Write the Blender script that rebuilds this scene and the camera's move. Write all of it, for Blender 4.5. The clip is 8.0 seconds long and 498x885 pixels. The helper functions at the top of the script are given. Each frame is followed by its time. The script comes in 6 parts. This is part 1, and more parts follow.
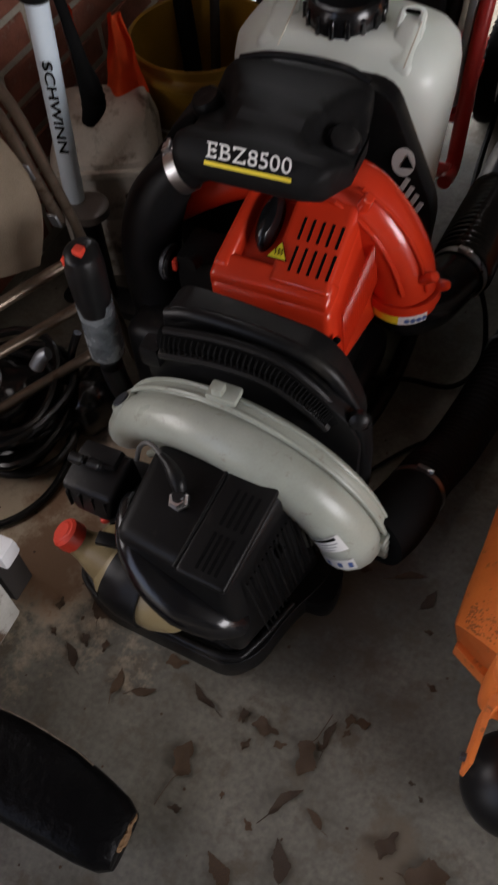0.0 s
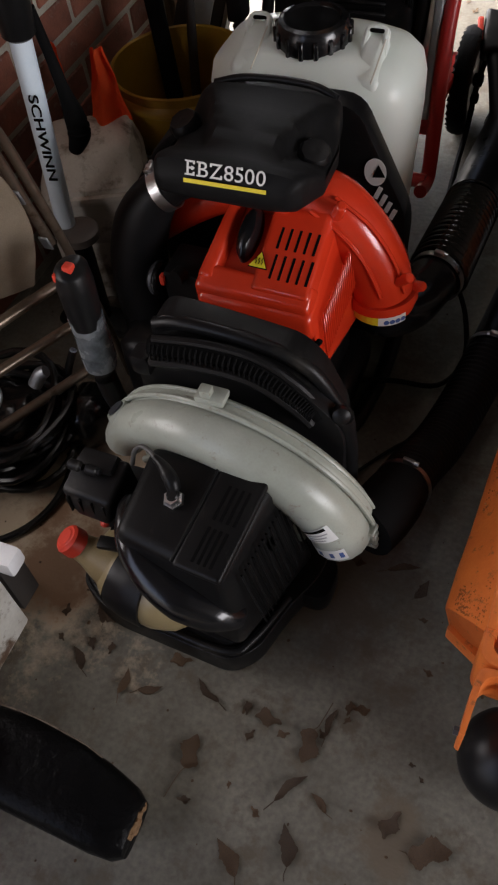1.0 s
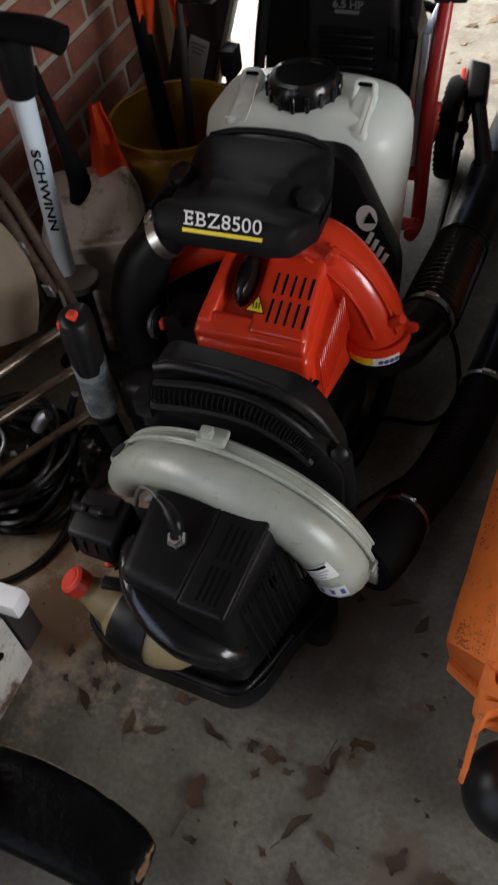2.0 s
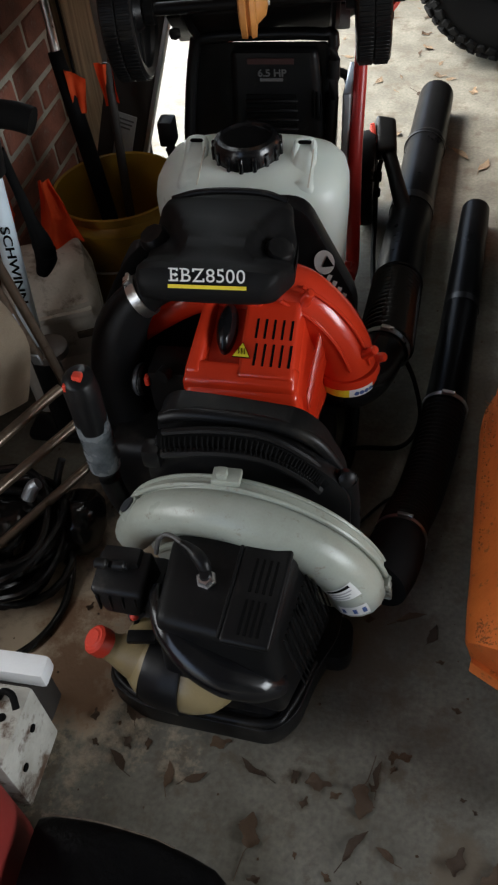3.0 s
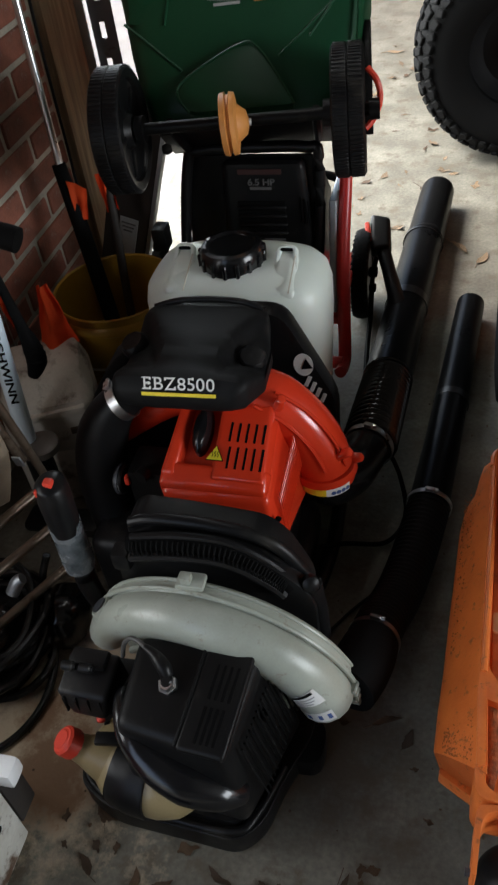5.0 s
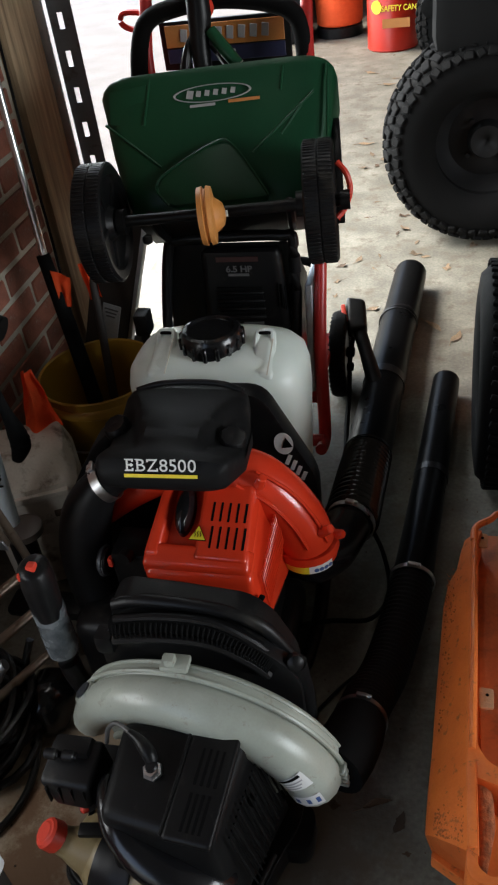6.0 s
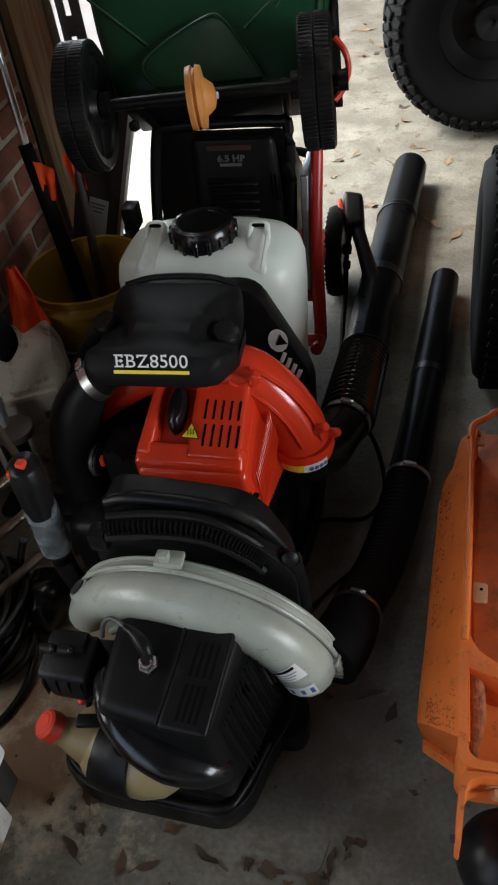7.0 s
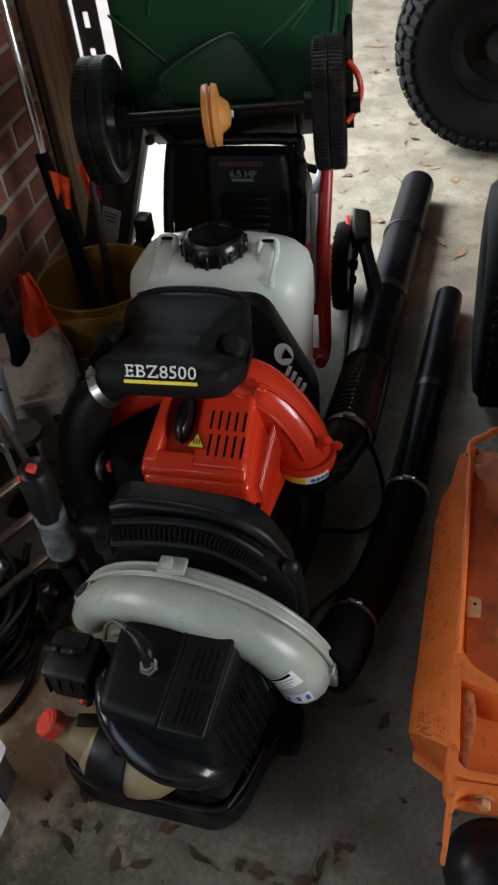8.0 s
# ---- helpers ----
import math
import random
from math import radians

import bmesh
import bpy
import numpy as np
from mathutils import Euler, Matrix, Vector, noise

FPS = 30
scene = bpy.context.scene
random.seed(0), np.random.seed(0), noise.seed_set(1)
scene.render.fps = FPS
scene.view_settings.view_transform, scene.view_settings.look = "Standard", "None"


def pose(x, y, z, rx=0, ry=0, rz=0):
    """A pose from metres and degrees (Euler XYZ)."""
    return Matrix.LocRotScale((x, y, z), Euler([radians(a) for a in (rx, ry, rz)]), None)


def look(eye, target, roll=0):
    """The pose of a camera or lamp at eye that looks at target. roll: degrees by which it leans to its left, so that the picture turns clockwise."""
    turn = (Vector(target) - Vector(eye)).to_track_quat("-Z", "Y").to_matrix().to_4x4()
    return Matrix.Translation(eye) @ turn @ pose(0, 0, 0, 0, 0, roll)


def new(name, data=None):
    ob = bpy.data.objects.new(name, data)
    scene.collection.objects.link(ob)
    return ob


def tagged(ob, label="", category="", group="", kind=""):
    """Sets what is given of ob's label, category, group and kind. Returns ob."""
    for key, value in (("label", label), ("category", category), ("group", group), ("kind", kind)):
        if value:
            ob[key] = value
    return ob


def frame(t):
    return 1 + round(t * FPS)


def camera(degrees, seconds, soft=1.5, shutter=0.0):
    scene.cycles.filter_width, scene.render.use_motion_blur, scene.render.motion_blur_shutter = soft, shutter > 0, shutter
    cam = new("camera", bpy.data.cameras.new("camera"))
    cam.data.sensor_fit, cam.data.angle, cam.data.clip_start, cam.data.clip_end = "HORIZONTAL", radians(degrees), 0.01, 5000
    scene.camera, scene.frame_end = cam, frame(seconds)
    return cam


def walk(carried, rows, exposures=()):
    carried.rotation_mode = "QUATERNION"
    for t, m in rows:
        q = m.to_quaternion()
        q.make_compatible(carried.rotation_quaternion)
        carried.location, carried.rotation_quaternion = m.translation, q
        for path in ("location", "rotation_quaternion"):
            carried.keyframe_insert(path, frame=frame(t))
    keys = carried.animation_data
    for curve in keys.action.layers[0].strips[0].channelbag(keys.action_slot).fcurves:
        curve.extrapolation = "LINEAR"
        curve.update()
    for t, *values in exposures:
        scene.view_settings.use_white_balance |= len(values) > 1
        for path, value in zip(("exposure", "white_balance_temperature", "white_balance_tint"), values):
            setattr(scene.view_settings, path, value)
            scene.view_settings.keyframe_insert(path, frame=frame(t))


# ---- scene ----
cam = camera(33.8, 8.0, soft=2.2, shutter=0.5)
PATH = [
    (0, (0.015, 0.129, 1.108), (-0.509, 1.134, -0.54), -5.0),
    (0.3, (0.036, 0.113, 1.132), (-0.506, 1.16, -0.484), -5.6),
    (0.5, (0.045, 0.1, 1.129), (-0.534, 1.144, -0.476), -8.4),
    (0.8, (0.056, 0.085, 1.118), (-0.521, 1.132, -0.485), -8.5),
    (1, (0.059, 0.087, 1.126), (-0.5, 1.134, -0.484), -8.2),
    (1.3, (0.065, 0.083, 1.125), (-0.52, 1.162, -0.454), -7.9),
    (1.5, (0.069, 0.081, 1.128), (-0.507, 1.167, -0.45), -7.6),
    (1.7, (0.072, 0.083, 1.136), (-0.514, 1.167, -0.439), -8.0),
    (2.8, (-0.043, -0.007, 1.169), (-0.444, 1.287, -0.302), -7.9),
    (3, (-0.059, -0.019, 1.174), (-0.426, 1.281, -0.302), -6.9),
    (3.5, (-0.028, 0.005, 1.186), (-0.394, 1.337, -0.26), -5.6),
    (3.8, (-0.012, 0.011, 1.178), (-0.423, 1.306, -0.29), -6.5),
    (4, (-0.001, 0.017, 1.182), (-0.428, 1.287, -0.303), -7.0),
    (4.2, (0.007, 0.029, 1.185), (-0.433, 1.301, -0.293), -6.9),
    (4.5, (0.022, 0.026, 1.203), (-0.452, 1.353, -0.216), -8.1),
    (5.8, (0.053, 0.011, 1.232), (-0.405, 1.505, -0.017), -8.8),
    (6, (0.053, 0.009, 1.236), (-0.397, 1.535, 0.023), -8.4),
    (6.3, (0.051, 0.01, 1.225), (-0.387, 1.521, -0.01), -8.1),
    (6.5, (0.045, 0.01, 1.21), (-0.382, 1.484, -0.073), -7.7),
    (6.8, (0.054, 0.016, 1.201), (-0.379, 1.416, -0.161), -9.1),
    (7, (0.049, 0.017, 1.2), (-0.38, 1.402, -0.177), -9.2),
    (7.2, (0.046, 0.016, 1.197), (-0.382, 1.401, -0.181), -8.9),
    (7.5, (0.052, 0.022, 1.197), (-0.365, 1.402, -0.189), -9.0),
    (8, (0.048, -0.001, 1.23), (-0.38, 1.393, -0.138), -7.3),
]
# the camera's automatic white balance: warmer at first, then slightly greener
BALANCE = [(0, 1.90, 6900, 18), (1.0, 1.90, 6900, 18), (3.2, 1.90, 6450, 8), (8, 1.90, 6450, 8)]
walk(cam, [(t, look(eye, target, roll)) for t, eye, target, roll in PATH], BALANCE)


# ---- world and light ----
world = bpy.data.worlds.new("world")
scene.world = world
world.use_nodes = True
wn, wl = world.node_tree.nodes, world.node_tree.links
sky = wn.new("ShaderNodeTexSky")
sky.sky_type, sky.sun_disc = "NISHITA", False
sky.sun_elevation, sky.sun_rotation = radians(50), radians(-86)
sky.air_density, sky.dust_density, sky.ozone_density = 1.0, 4.0, 1.0
wn["Background"].inputs["Strength"].default_value = 0.15
wl.new(sky.outputs["Color"], wn["Background"].inputs["Color"])

sun = new("sun", bpy.data.lights.new("sun", "SUN"))
sun.data.energy, sun.data.angle, sun.data.color = 1.5, radians(30), (1.0, 0.985, 0.97)
sun.matrix_world = look((-9, 3.6, 11), (0, 3, 0))


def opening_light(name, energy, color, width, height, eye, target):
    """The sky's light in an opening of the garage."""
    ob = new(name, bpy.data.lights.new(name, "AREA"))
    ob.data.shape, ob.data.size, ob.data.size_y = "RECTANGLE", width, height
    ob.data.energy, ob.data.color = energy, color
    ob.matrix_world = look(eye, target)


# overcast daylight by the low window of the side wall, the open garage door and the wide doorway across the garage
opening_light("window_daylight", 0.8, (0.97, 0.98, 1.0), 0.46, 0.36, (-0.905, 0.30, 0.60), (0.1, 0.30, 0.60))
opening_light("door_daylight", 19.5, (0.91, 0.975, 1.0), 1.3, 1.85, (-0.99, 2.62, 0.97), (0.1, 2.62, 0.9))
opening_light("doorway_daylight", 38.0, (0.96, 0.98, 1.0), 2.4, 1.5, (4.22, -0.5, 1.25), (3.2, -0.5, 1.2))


# ---- materials ----
def material(name, color, other=None, rough=0.5, metal=0.0, scale=30.0, mix=0.5, bump=0.1, fine=300.0, spread=0.12, ior=1.5,
             dirt=None, dirt_scale=6.0, dirt_at=0.62, subsurface=0.0, glass=0.0, random_tint=0.0, stretch=(1, 1, 1), coat=0.0, spec=0.5):
    m = bpy.data.materials.new(name)
    m.use_nodes = True
    n, l = m.node_tree.nodes, m.node_tree.links
    p = n["Principled BSDF"]
    co = n.new("ShaderNodeTexCoord")
    mp = n.new("ShaderNodeMapping")
    mp.inputs["Scale"].default_value = stretch
    l.new(co.outputs["Object"], mp.inputs["Vector"])
    big = n.new("ShaderNodeTexNoise")
    big.inputs["Scale"].default_value, big.inputs["Detail"].default_value = scale, 6
    small = n.new("ShaderNodeTexNoise")
    small.inputs["Scale"].default_value, small.inputs["Detail"].default_value = fine, 3
    for tex in (big, small):
        l.new(mp.outputs["Vector"], tex.inputs["Vector"])
    other = other or tuple(min(1, c * (1 + spread * 2)) for c in color)
    ramp = n.new("ShaderNodeMapRange")
    ramp.inputs["From Min"].default_value, ramp.inputs["From Max"].default_value = 0.35, 0.7
    l.new(big.outputs["Fac"], ramp.inputs["Value"])
    blend = n.new("ShaderNodeMix")
    blend.data_type = "RGBA"
    blend.inputs["A"].default_value, blend.inputs["B"].default_value = (*color, 1), (*other, 1)
    amount = n.new("ShaderNodeMath")
    amount.operation = "MULTIPLY"
    amount.inputs[1].default_value = mix
    l.new(ramp.outputs["Result"], amount.inputs[0])
    l.new(amount.outputs["Value"], blend.inputs["Factor"])
    last = blend.outputs["Result"]
    grain = n.new("ShaderNodeMix")
    grain.data_type, grain.blend_type = "RGBA", "OVERLAY"
    grain.inputs["Factor"].default_value = spread
    l.new(last, grain.inputs["A"])
    l.new(small.outputs["Fac"], grain.inputs["B"])
    last = grain.outputs["Result"]
    if dirt:
        spots = n.new("ShaderNodeTexNoise")
        spots.inputs["Scale"].default_value, spots.inputs["Detail"].default_value, spots.inputs["Roughness"].default_value = dirt_scale, 8, 0.7
        l.new(mp.outputs["Vector"], spots.inputs["Vector"])
        cut = n.new("ShaderNodeMapRange")
        cut.inputs["From Min"].default_value, cut.inputs["From Max"].default_value = dirt_at - 0.06, dirt_at + 0.06
        l.new(spots.outputs["Fac"], cut.inputs["Value"])
        over = n.new("ShaderNodeMix")
        over.data_type = "RGBA"
        over.inputs["B"].default_value = (*dirt, 1)
        l.new(cut.outputs["Result"], over.inputs["Factor"])
        l.new(last, over.inputs["A"])
        last = over.outputs["Result"]
    if random_tint:
        info = n.new("ShaderNodeObjectInfo")
        hsv = n.new("ShaderNodeHueSaturation")
        span = n.new("ShaderNodeMapRange")
        span.inputs["To Min"].default_value, span.inputs["To Max"].default_value = 1 - random_tint, 1 + random_tint
        l.new(info.outputs["Random"], span.inputs["Value"])
        l.new(span.outputs["Result"], hsv.inputs["Value"])
        l.new(last, hsv.inputs["Color"])
        last = hsv.outputs["Color"]
    l.new(last, p.inputs["Base Color"])
    rr = n.new("ShaderNodeMapRange")
    rr.inputs["To Min"].default_value, rr.inputs["To Max"].default_value = max(0.02, rough - 0.1), min(1, rough + 0.12)
    l.new(big.outputs["Fac"], rr.inputs["Value"])
    l.new(rr.outputs["Result"], p.inputs["Roughness"])
    p.inputs["Metallic"].default_value, p.inputs["IOR"].default_value = metal, ior
    p.inputs["Coat Weight"].default_value = coat
    p.inputs["Specular IOR Level"].default_value = spec
    if subsurface:
        p.inputs["Subsurface Weight"].default_value = subsurface
        p.inputs["Subsurface Radius"].default_value = (0.05, 0.05, 0.045)
        p.inputs["Subsurface Scale"].default_value = 1.0
    if glass:
        p.inputs["Transmission Weight"].default_value = glass
    if bump:
        b = n.new("ShaderNodeBump")
        b.inputs["Strength"].default_value, b.inputs["Distance"].default_value = bump, 0.002
        add = n.new("ShaderNodeMath")
        l.new(big.outputs["Fac"], add.inputs[0])
        l.new(small.outputs["Fac"], add.inputs[1])
        l.new(add.outputs["Value"], b.inputs["Height"])
        l.new(b.outputs["Normal"], p.inputs["Normal"])
    return m


def glowing(name, color, strength):
    m = bpy.data.materials.new(name)
    m.use_nodes = True
    p = m.node_tree.nodes["Principled BSDF"]
    p.inputs["Base Color"].default_value = (*color, 1)
    p.inputs["Emission Color"].default_value, p.inputs["Emission Strength"].default_value = (*color, 1), strength
    return m


FLOOR = material("stained_garage_concrete", (0.088, 0.081, 0.062), (0.165, 0.154, 0.124), rough=0.7, scale=9.0, mix=1.0, bump=0.4, fine=120, spread=0.5,
                 dirt=(0.088, 0.073, 0.050), dirt_scale=16.0, dirt_at=0.57)


def stained(mat, centre, radius, color):
    """Lays one ragged stain of its own colour on a surface."""
    n, l = mat.node_tree.nodes, mat.node_tree.links
    p = n["Principled BSDF"]
    below = p.inputs["Base Color"].links[0].from_socket
    co, apart, rag, total = n.new("ShaderNodeTexCoord"), n.new("ShaderNodeVectorMath"), n.new("ShaderNodeTexNoise"), n.new("ShaderNodeMath")
    apart.operation, total.operation = "DISTANCE", "MULTIPLY_ADD"
    apart.inputs[1].default_value = centre
    rag.inputs["Scale"].default_value, rag.inputs["Detail"].default_value, rag.inputs["Roughness"].default_value = 11.0, 10, 0.72
    l.new(co.outputs["Object"], apart.inputs[0])
    l.new(co.outputs["Object"], rag.inputs["Vector"])
    l.new(rag.outputs["Fac"], total.inputs[0])
    total.inputs[1].default_value = radius * 3.4
    l.new(apart.outputs["Value"], total.inputs[2])
    cut, over = n.new("ShaderNodeMapRange"), n.new("ShaderNodeMix")
    cut.inputs["From Min"].default_value, cut.inputs["From Max"].default_value = radius * 2.75, radius * 2.2
    over.data_type = "RGBA"
    over.inputs["B"].default_value = (*color, 1)
    l.new(total.outputs["Value"], cut.inputs["Value"])
    l.new(cut.outputs["Result"], over.inputs["Factor"])
    l.new(below, over.inputs["A"])
    l.new(over.outputs["Result"], p.inputs["Base Color"])


stained(FLOOR, (0.06, 0.30, 0.0), 0.05, (0.110, 0.088, 0.060))
stained(FLOOR, (-0.10, 0.62, 0.0), 0.12, (0.085, 0.068, 0.046))
stained(FLOOR, (-0.55, 0.60, 0.0), 0.25, (0.42, 0.33, 0.23))
for centre, radius in (((-0.50, 0.545, 0.0), 0.095), ((-0.455, 0.63, 0.0), 0.065), ((-0.59, 0.61, 0.0), 0.055), ((-0.53, 0.47, 0.0), 0.065)):
    stained(FLOOR, centre, radius, (0.19, 0.105, 0.055))
CONCRETE = material("driveway_concrete", (0.190, 0.176, 0.162), (0.255, 0.240, 0.225), rough=0.75, scale=3.5, mix=0.9, bump=0.25, fine=140, spread=0.25,
                    dirt=(0.185, 0.155, 0.122), dirt_scale=14.0, dirt_at=0.66)
BLACK = material("black_plastic", (0.0060, 0.0060, 0.0065), (0.009, 0.009, 0.009), rough=0.36, spec=0.20, scale=25, bump=0.08, fine=500, dirt=(0.024, 0.022, 0.019), dirt_scale=17, dirt_at=0.63)
COVER = material("dusty_black_plastic", (0.0058, 0.0058, 0.0062), (0.0092, 0.0092, 0.0090), rough=0.38, spec=0.15, scale=14, mix=0.9, bump=0.10, fine=420, dirt=(0.024, 0.022, 0.020), dirt_scale=26, dirt_at=0.65, stretch=(1.6, 0.7, 1))
GLOSS = material("glossy_black_plastic", (0.006, 0.006, 0.007), (0.010, 0.010, 0.010), rough=0.2, spec=0.45, scale=20, bump=0.03, fine=300)
TUBE = material("matte_black_tube", (0.004, 0.004, 0.0043), (0.006, 0.006, 0.006), rough=0.30, scale=16, bump=0.06, fine=260, spec=0.045, dirt=(0.010, 0.009, 0.008), dirt_scale=30, dirt_at=0.66)
RUBBER = material("black_rubber", (0.0032, 0.0032, 0.0033), (0.0052, 0.0052, 0.0052), rough=0.75, spec=0.09, scale=18, bump=0.15, fine=250)
WORNHOSE = material("worn_hose_rubber", (0.0045, 0.0045, 0.0045), (0.007, 0.007, 0.0068), rough=0.5, spec=0.11, scale=18, bump=0.08, fine=250)
AIRBOX = material("dull_black_plastic", (0.0070, 0.0070, 0.0074), (0.011, 0.011, 0.011), rough=0.55, spec=0.13, scale=9, bump=0.12, fine=420, dirt=(0.016, 0.015, 0.014), dirt_scale=22, dirt_at=0.64)
HOSE = material("hose_rubber", (0.006, 0.006, 0.006), (0.010, 0.010, 0.010), rough=0.2, scale=18, bump=0.05, fine=250)
RED = material("red_plastic", (0.70, 0.045, 0.014), (0.60, 0.034, 0.012), rough=0.2, coat=0.3, scale=14, mix=0.6, bump=0.04, fine=400, spread=0.06,
               dirt=(0.22, 0.03, 0.02), dirt_scale=16, dirt_at=0.72)
RED_PAINT = material("red_paint", (0.45, 0.020, 0.016), (0.33, 0.016, 0.013), rough=0.35, scale=12, bump=0.05, dirt=(0.12, 0.03, 0.02), dirt_scale=12, dirt_at=0.7)
CAP_RED = material("red_cap", (0.60, 0.045, 0.022), rough=0.45, scale=40, bump=0.08, dirt=(0.25, 0.04, 0.03), dirt_scale=30, dirt_at=0.66)
GREY = material("pale_grey_plastic", (0.395, 0.422, 0.365), (0.265, 0.282, 0.238), rough=0.30, scale=9, mix=0.85, bump=0.05, fine=300, spread=0.08,
                dirt=(0.23, 0.21, 0.165), dirt_scale=55, dirt_at=0.645)
TANKWHITE = material("milky_plastic", (0.83, 0.91, 0.84), (0.77, 0.85, 0.77), rough=0.34, scale=9, mix=0.6, bump=0.03, fine=200, spread=0.05, subsurface=0.25,
                     dirt=(0.42, 0.40, 0.32), dirt_scale=10, dirt_at=0.70)
FUEL = material("amber_fuel_tank", (0.29, 0.225, 0.115), (0.22, 0.165, 0.080), rough=0.35, scale=16, mix=0.7, bump=0.05, subsurface=0.2)
METAL = material("bright_steel", (0.66, 0.66, 0.66), (0.50, 0.50, 0.50), rough=0.3, metal=1.0, scale=60, bump=0.05)
DULLSTEEL = material("dull_steel", (0.30, 0.30, 0.30), (0.20, 0.20, 0.20), rough=0.32, metal=1.0, scale=60, bump=0.08)
GALV = material("galvanised_steel", (0.40, 0.42, 0.44), (0.28, 0.30, 0.32), rough=0.45, metal=0.9, scale=18, mix=0.8, bump=0.05)
DARKSTEEL = material("dark_steel", (0.055, 0.06, 0.068), (0.09, 0.09, 0.10), rough=0.5, metal=0.5, scale=14, bump=0.08)
TRACK = material("weathered_zinc", (0.085, 0.092, 0.10), (0.13, 0.14, 0.15), rough=0.5, metal=0.3, scale=14, mix=0.9, bump=0.08, dirt=(0.05, 0.035, 0.025), dirt_scale=20, dirt_at=0.62)
TAPE = material("grey_tape", (0.045, 0.055, 0.062), (0.16, 0.175, 0.185), rough=0.25, scale=38, mix=1.0, bump=1.0, fine=90)
ORANGE = material("orange_paint", (0.80, 0.198, 0.036), (0.64, 0.142, 0.025), rough=0.45, scale=14, mix=0.9, bump=0.2, fine=240, spread=0.16,
                  dirt=(0.22, 0.066, 0.022), dirt_scale=60, dirt_at=0.635)
ORANGE_IN = material("worn_orange_paint", (0.62, 0.17, 0.042), (0.38, 0.105, 0.030), rough=0.6, scale=8, mix=0.9, bump=0.2, fine=160, spread=0.15,
                     dirt=(0.20, 0.075, 0.028), dirt_scale=9, dirt_at=0.60)
# caked grass, with the deep pocket's shade put into the colour
GRIMY_SHADE = material("grimy_shaded_orange_paint", (0.30, 0.095, 0.032), (0.13, 0.052, 0.024), rough=0.65, scale=38, mix=1.0, bump=1.0, fine=120, spread=0.3,
                 dirt=(0.055, 0.032, 0.018), dirt_scale=45, dirt_at=0.58)
CAKE = material("caked_dry_grass", (0.44, 0.125, 0.038), (0.20, 0.070, 0.027), rough=0.85, scale=90, mix=1.0, bump=1.0, fine=240, spread=0.3)
DUSTY_OR = material("dusty_orange_paint", (0.56, 0.27, 0.12), (0.36, 0.20, 0.11), rough=0.75, scale=60, mix=0.9, bump=0.3, fine=300)
GREEN = material("green_plastic", (0.006, 0.046, 0.019), (0.009, 0.064, 0.026), rough=0.38, scale=8, mix=0.6, bump=0.05, fine=260, spec=0.3,
                 dirt=(0.03, 0.05, 0.03), dirt_scale=9, dirt_at=0.70)
TAN = material("orange_tan_plastic", (0.60, 0.24, 0.055), (0.70, 0.32, 0.09), rough=0.5, scale=20, bump=0.05)
YELLOW = material("yellow_plastic", (0.37, 0.21, 0.016), (0.27, 0.15, 0.014), rough=0.45, scale=10, mix=0.8, bump=0.06, dirt=(0.15, 0.10, 0.03), dirt_scale=10, dirt_at=0.66)
LABEL_Y = material("yellow_label", (0.78, 0.62, 0.03), rough=0.45, scale=60, bump=0.0)
LABEL_W = material("white_label", (0.78, 0.78, 0.76), (0.68, 0.68, 0.66), rough=0.5, scale=60, bump=0.02)
LABEL_B = material("blue_print", (0.05, 0.10, 0.28), rough=0.5, scale=60, bump=0.0)
DIMPRINT = material("faded_print", (0.080, 0.080, 0.080), rough=0.6, scale=60, bump=0.0)
CAN_RED = material("can_red", (0.40, 0.016, 0.006), (0.32, 0.014, 0.006), rough=0.35, scale=14, bump=0.03)
# black print; also paints the shade inside slots, gaps and holes
INK_AND_GAPS = material("black_ink_and_gap_shade", (0.004, 0.004, 0.004), rough=0.95, spec=0.05, scale=60, bump=0.0)
PRINT = material("grey_print", (0.33, 0.33, 0.33), rough=0.6, scale=60, bump=0.0)
FLAG = material("orange_cloth", (0.85, 0.10, 0.015), (0.70, 0.07, 0.012), rough=0.8, scale=40, bump=0.3, fine=600)
BEIGE = material("beige_fabric", (0.36, 0.29, 0.21), (0.29, 0.23, 0.165), rough=0.95, scale=30, bump=0.6, fine=700, spread=0.3)
BRONZE = material("brown_metal_tube", (0.20, 0.155, 0.115), (0.28, 0.22, 0.17), rough=0.35, metal=0.8, scale=30, bump=0.1, dirt=(0.10, 0.06, 0.035), dirt_scale=25, dirt_at=0.62)
JUG = material("dusty_white_plastic", (0.56, 0.53, 0.47), (0.38, 0.34, 0.28), rough=0.55, scale=8, mix=0.9, bump=0.1, fine=200, dirt=(0.13, 0.10, 0.07), dirt_scale=12, dirt_at=0.59)
PUMPBLUE = material("pale_blue_enamel", (0.66, 0.76, 0.84), (0.60, 0.71, 0.78), rough=0.3, scale=20, bump=0.03)
WHITE = material("white_plastic", (0.78, 0.79, 0.80), (0.70, 0.71, 0.72), rough=0.5, scale=15, bump=0.05)
RUSTY = material("chipped_white_paint", (0.46, 0.45, 0.41), (0.27, 0.25, 0.21), rough=0.55, scale=14, mix=0.9, bump=0.3, fine=150, dirt=(0.075, 0.042, 0.024), dirt_scale=24, dirt_at=0.55)
VINYL = material("cracked_black_vinyl", (0.003, 0.003, 0.0033), (0.005, 0.005, 0.005), rough=0.32, spec=0.045, scale=26, bump=0.9, fine=90)
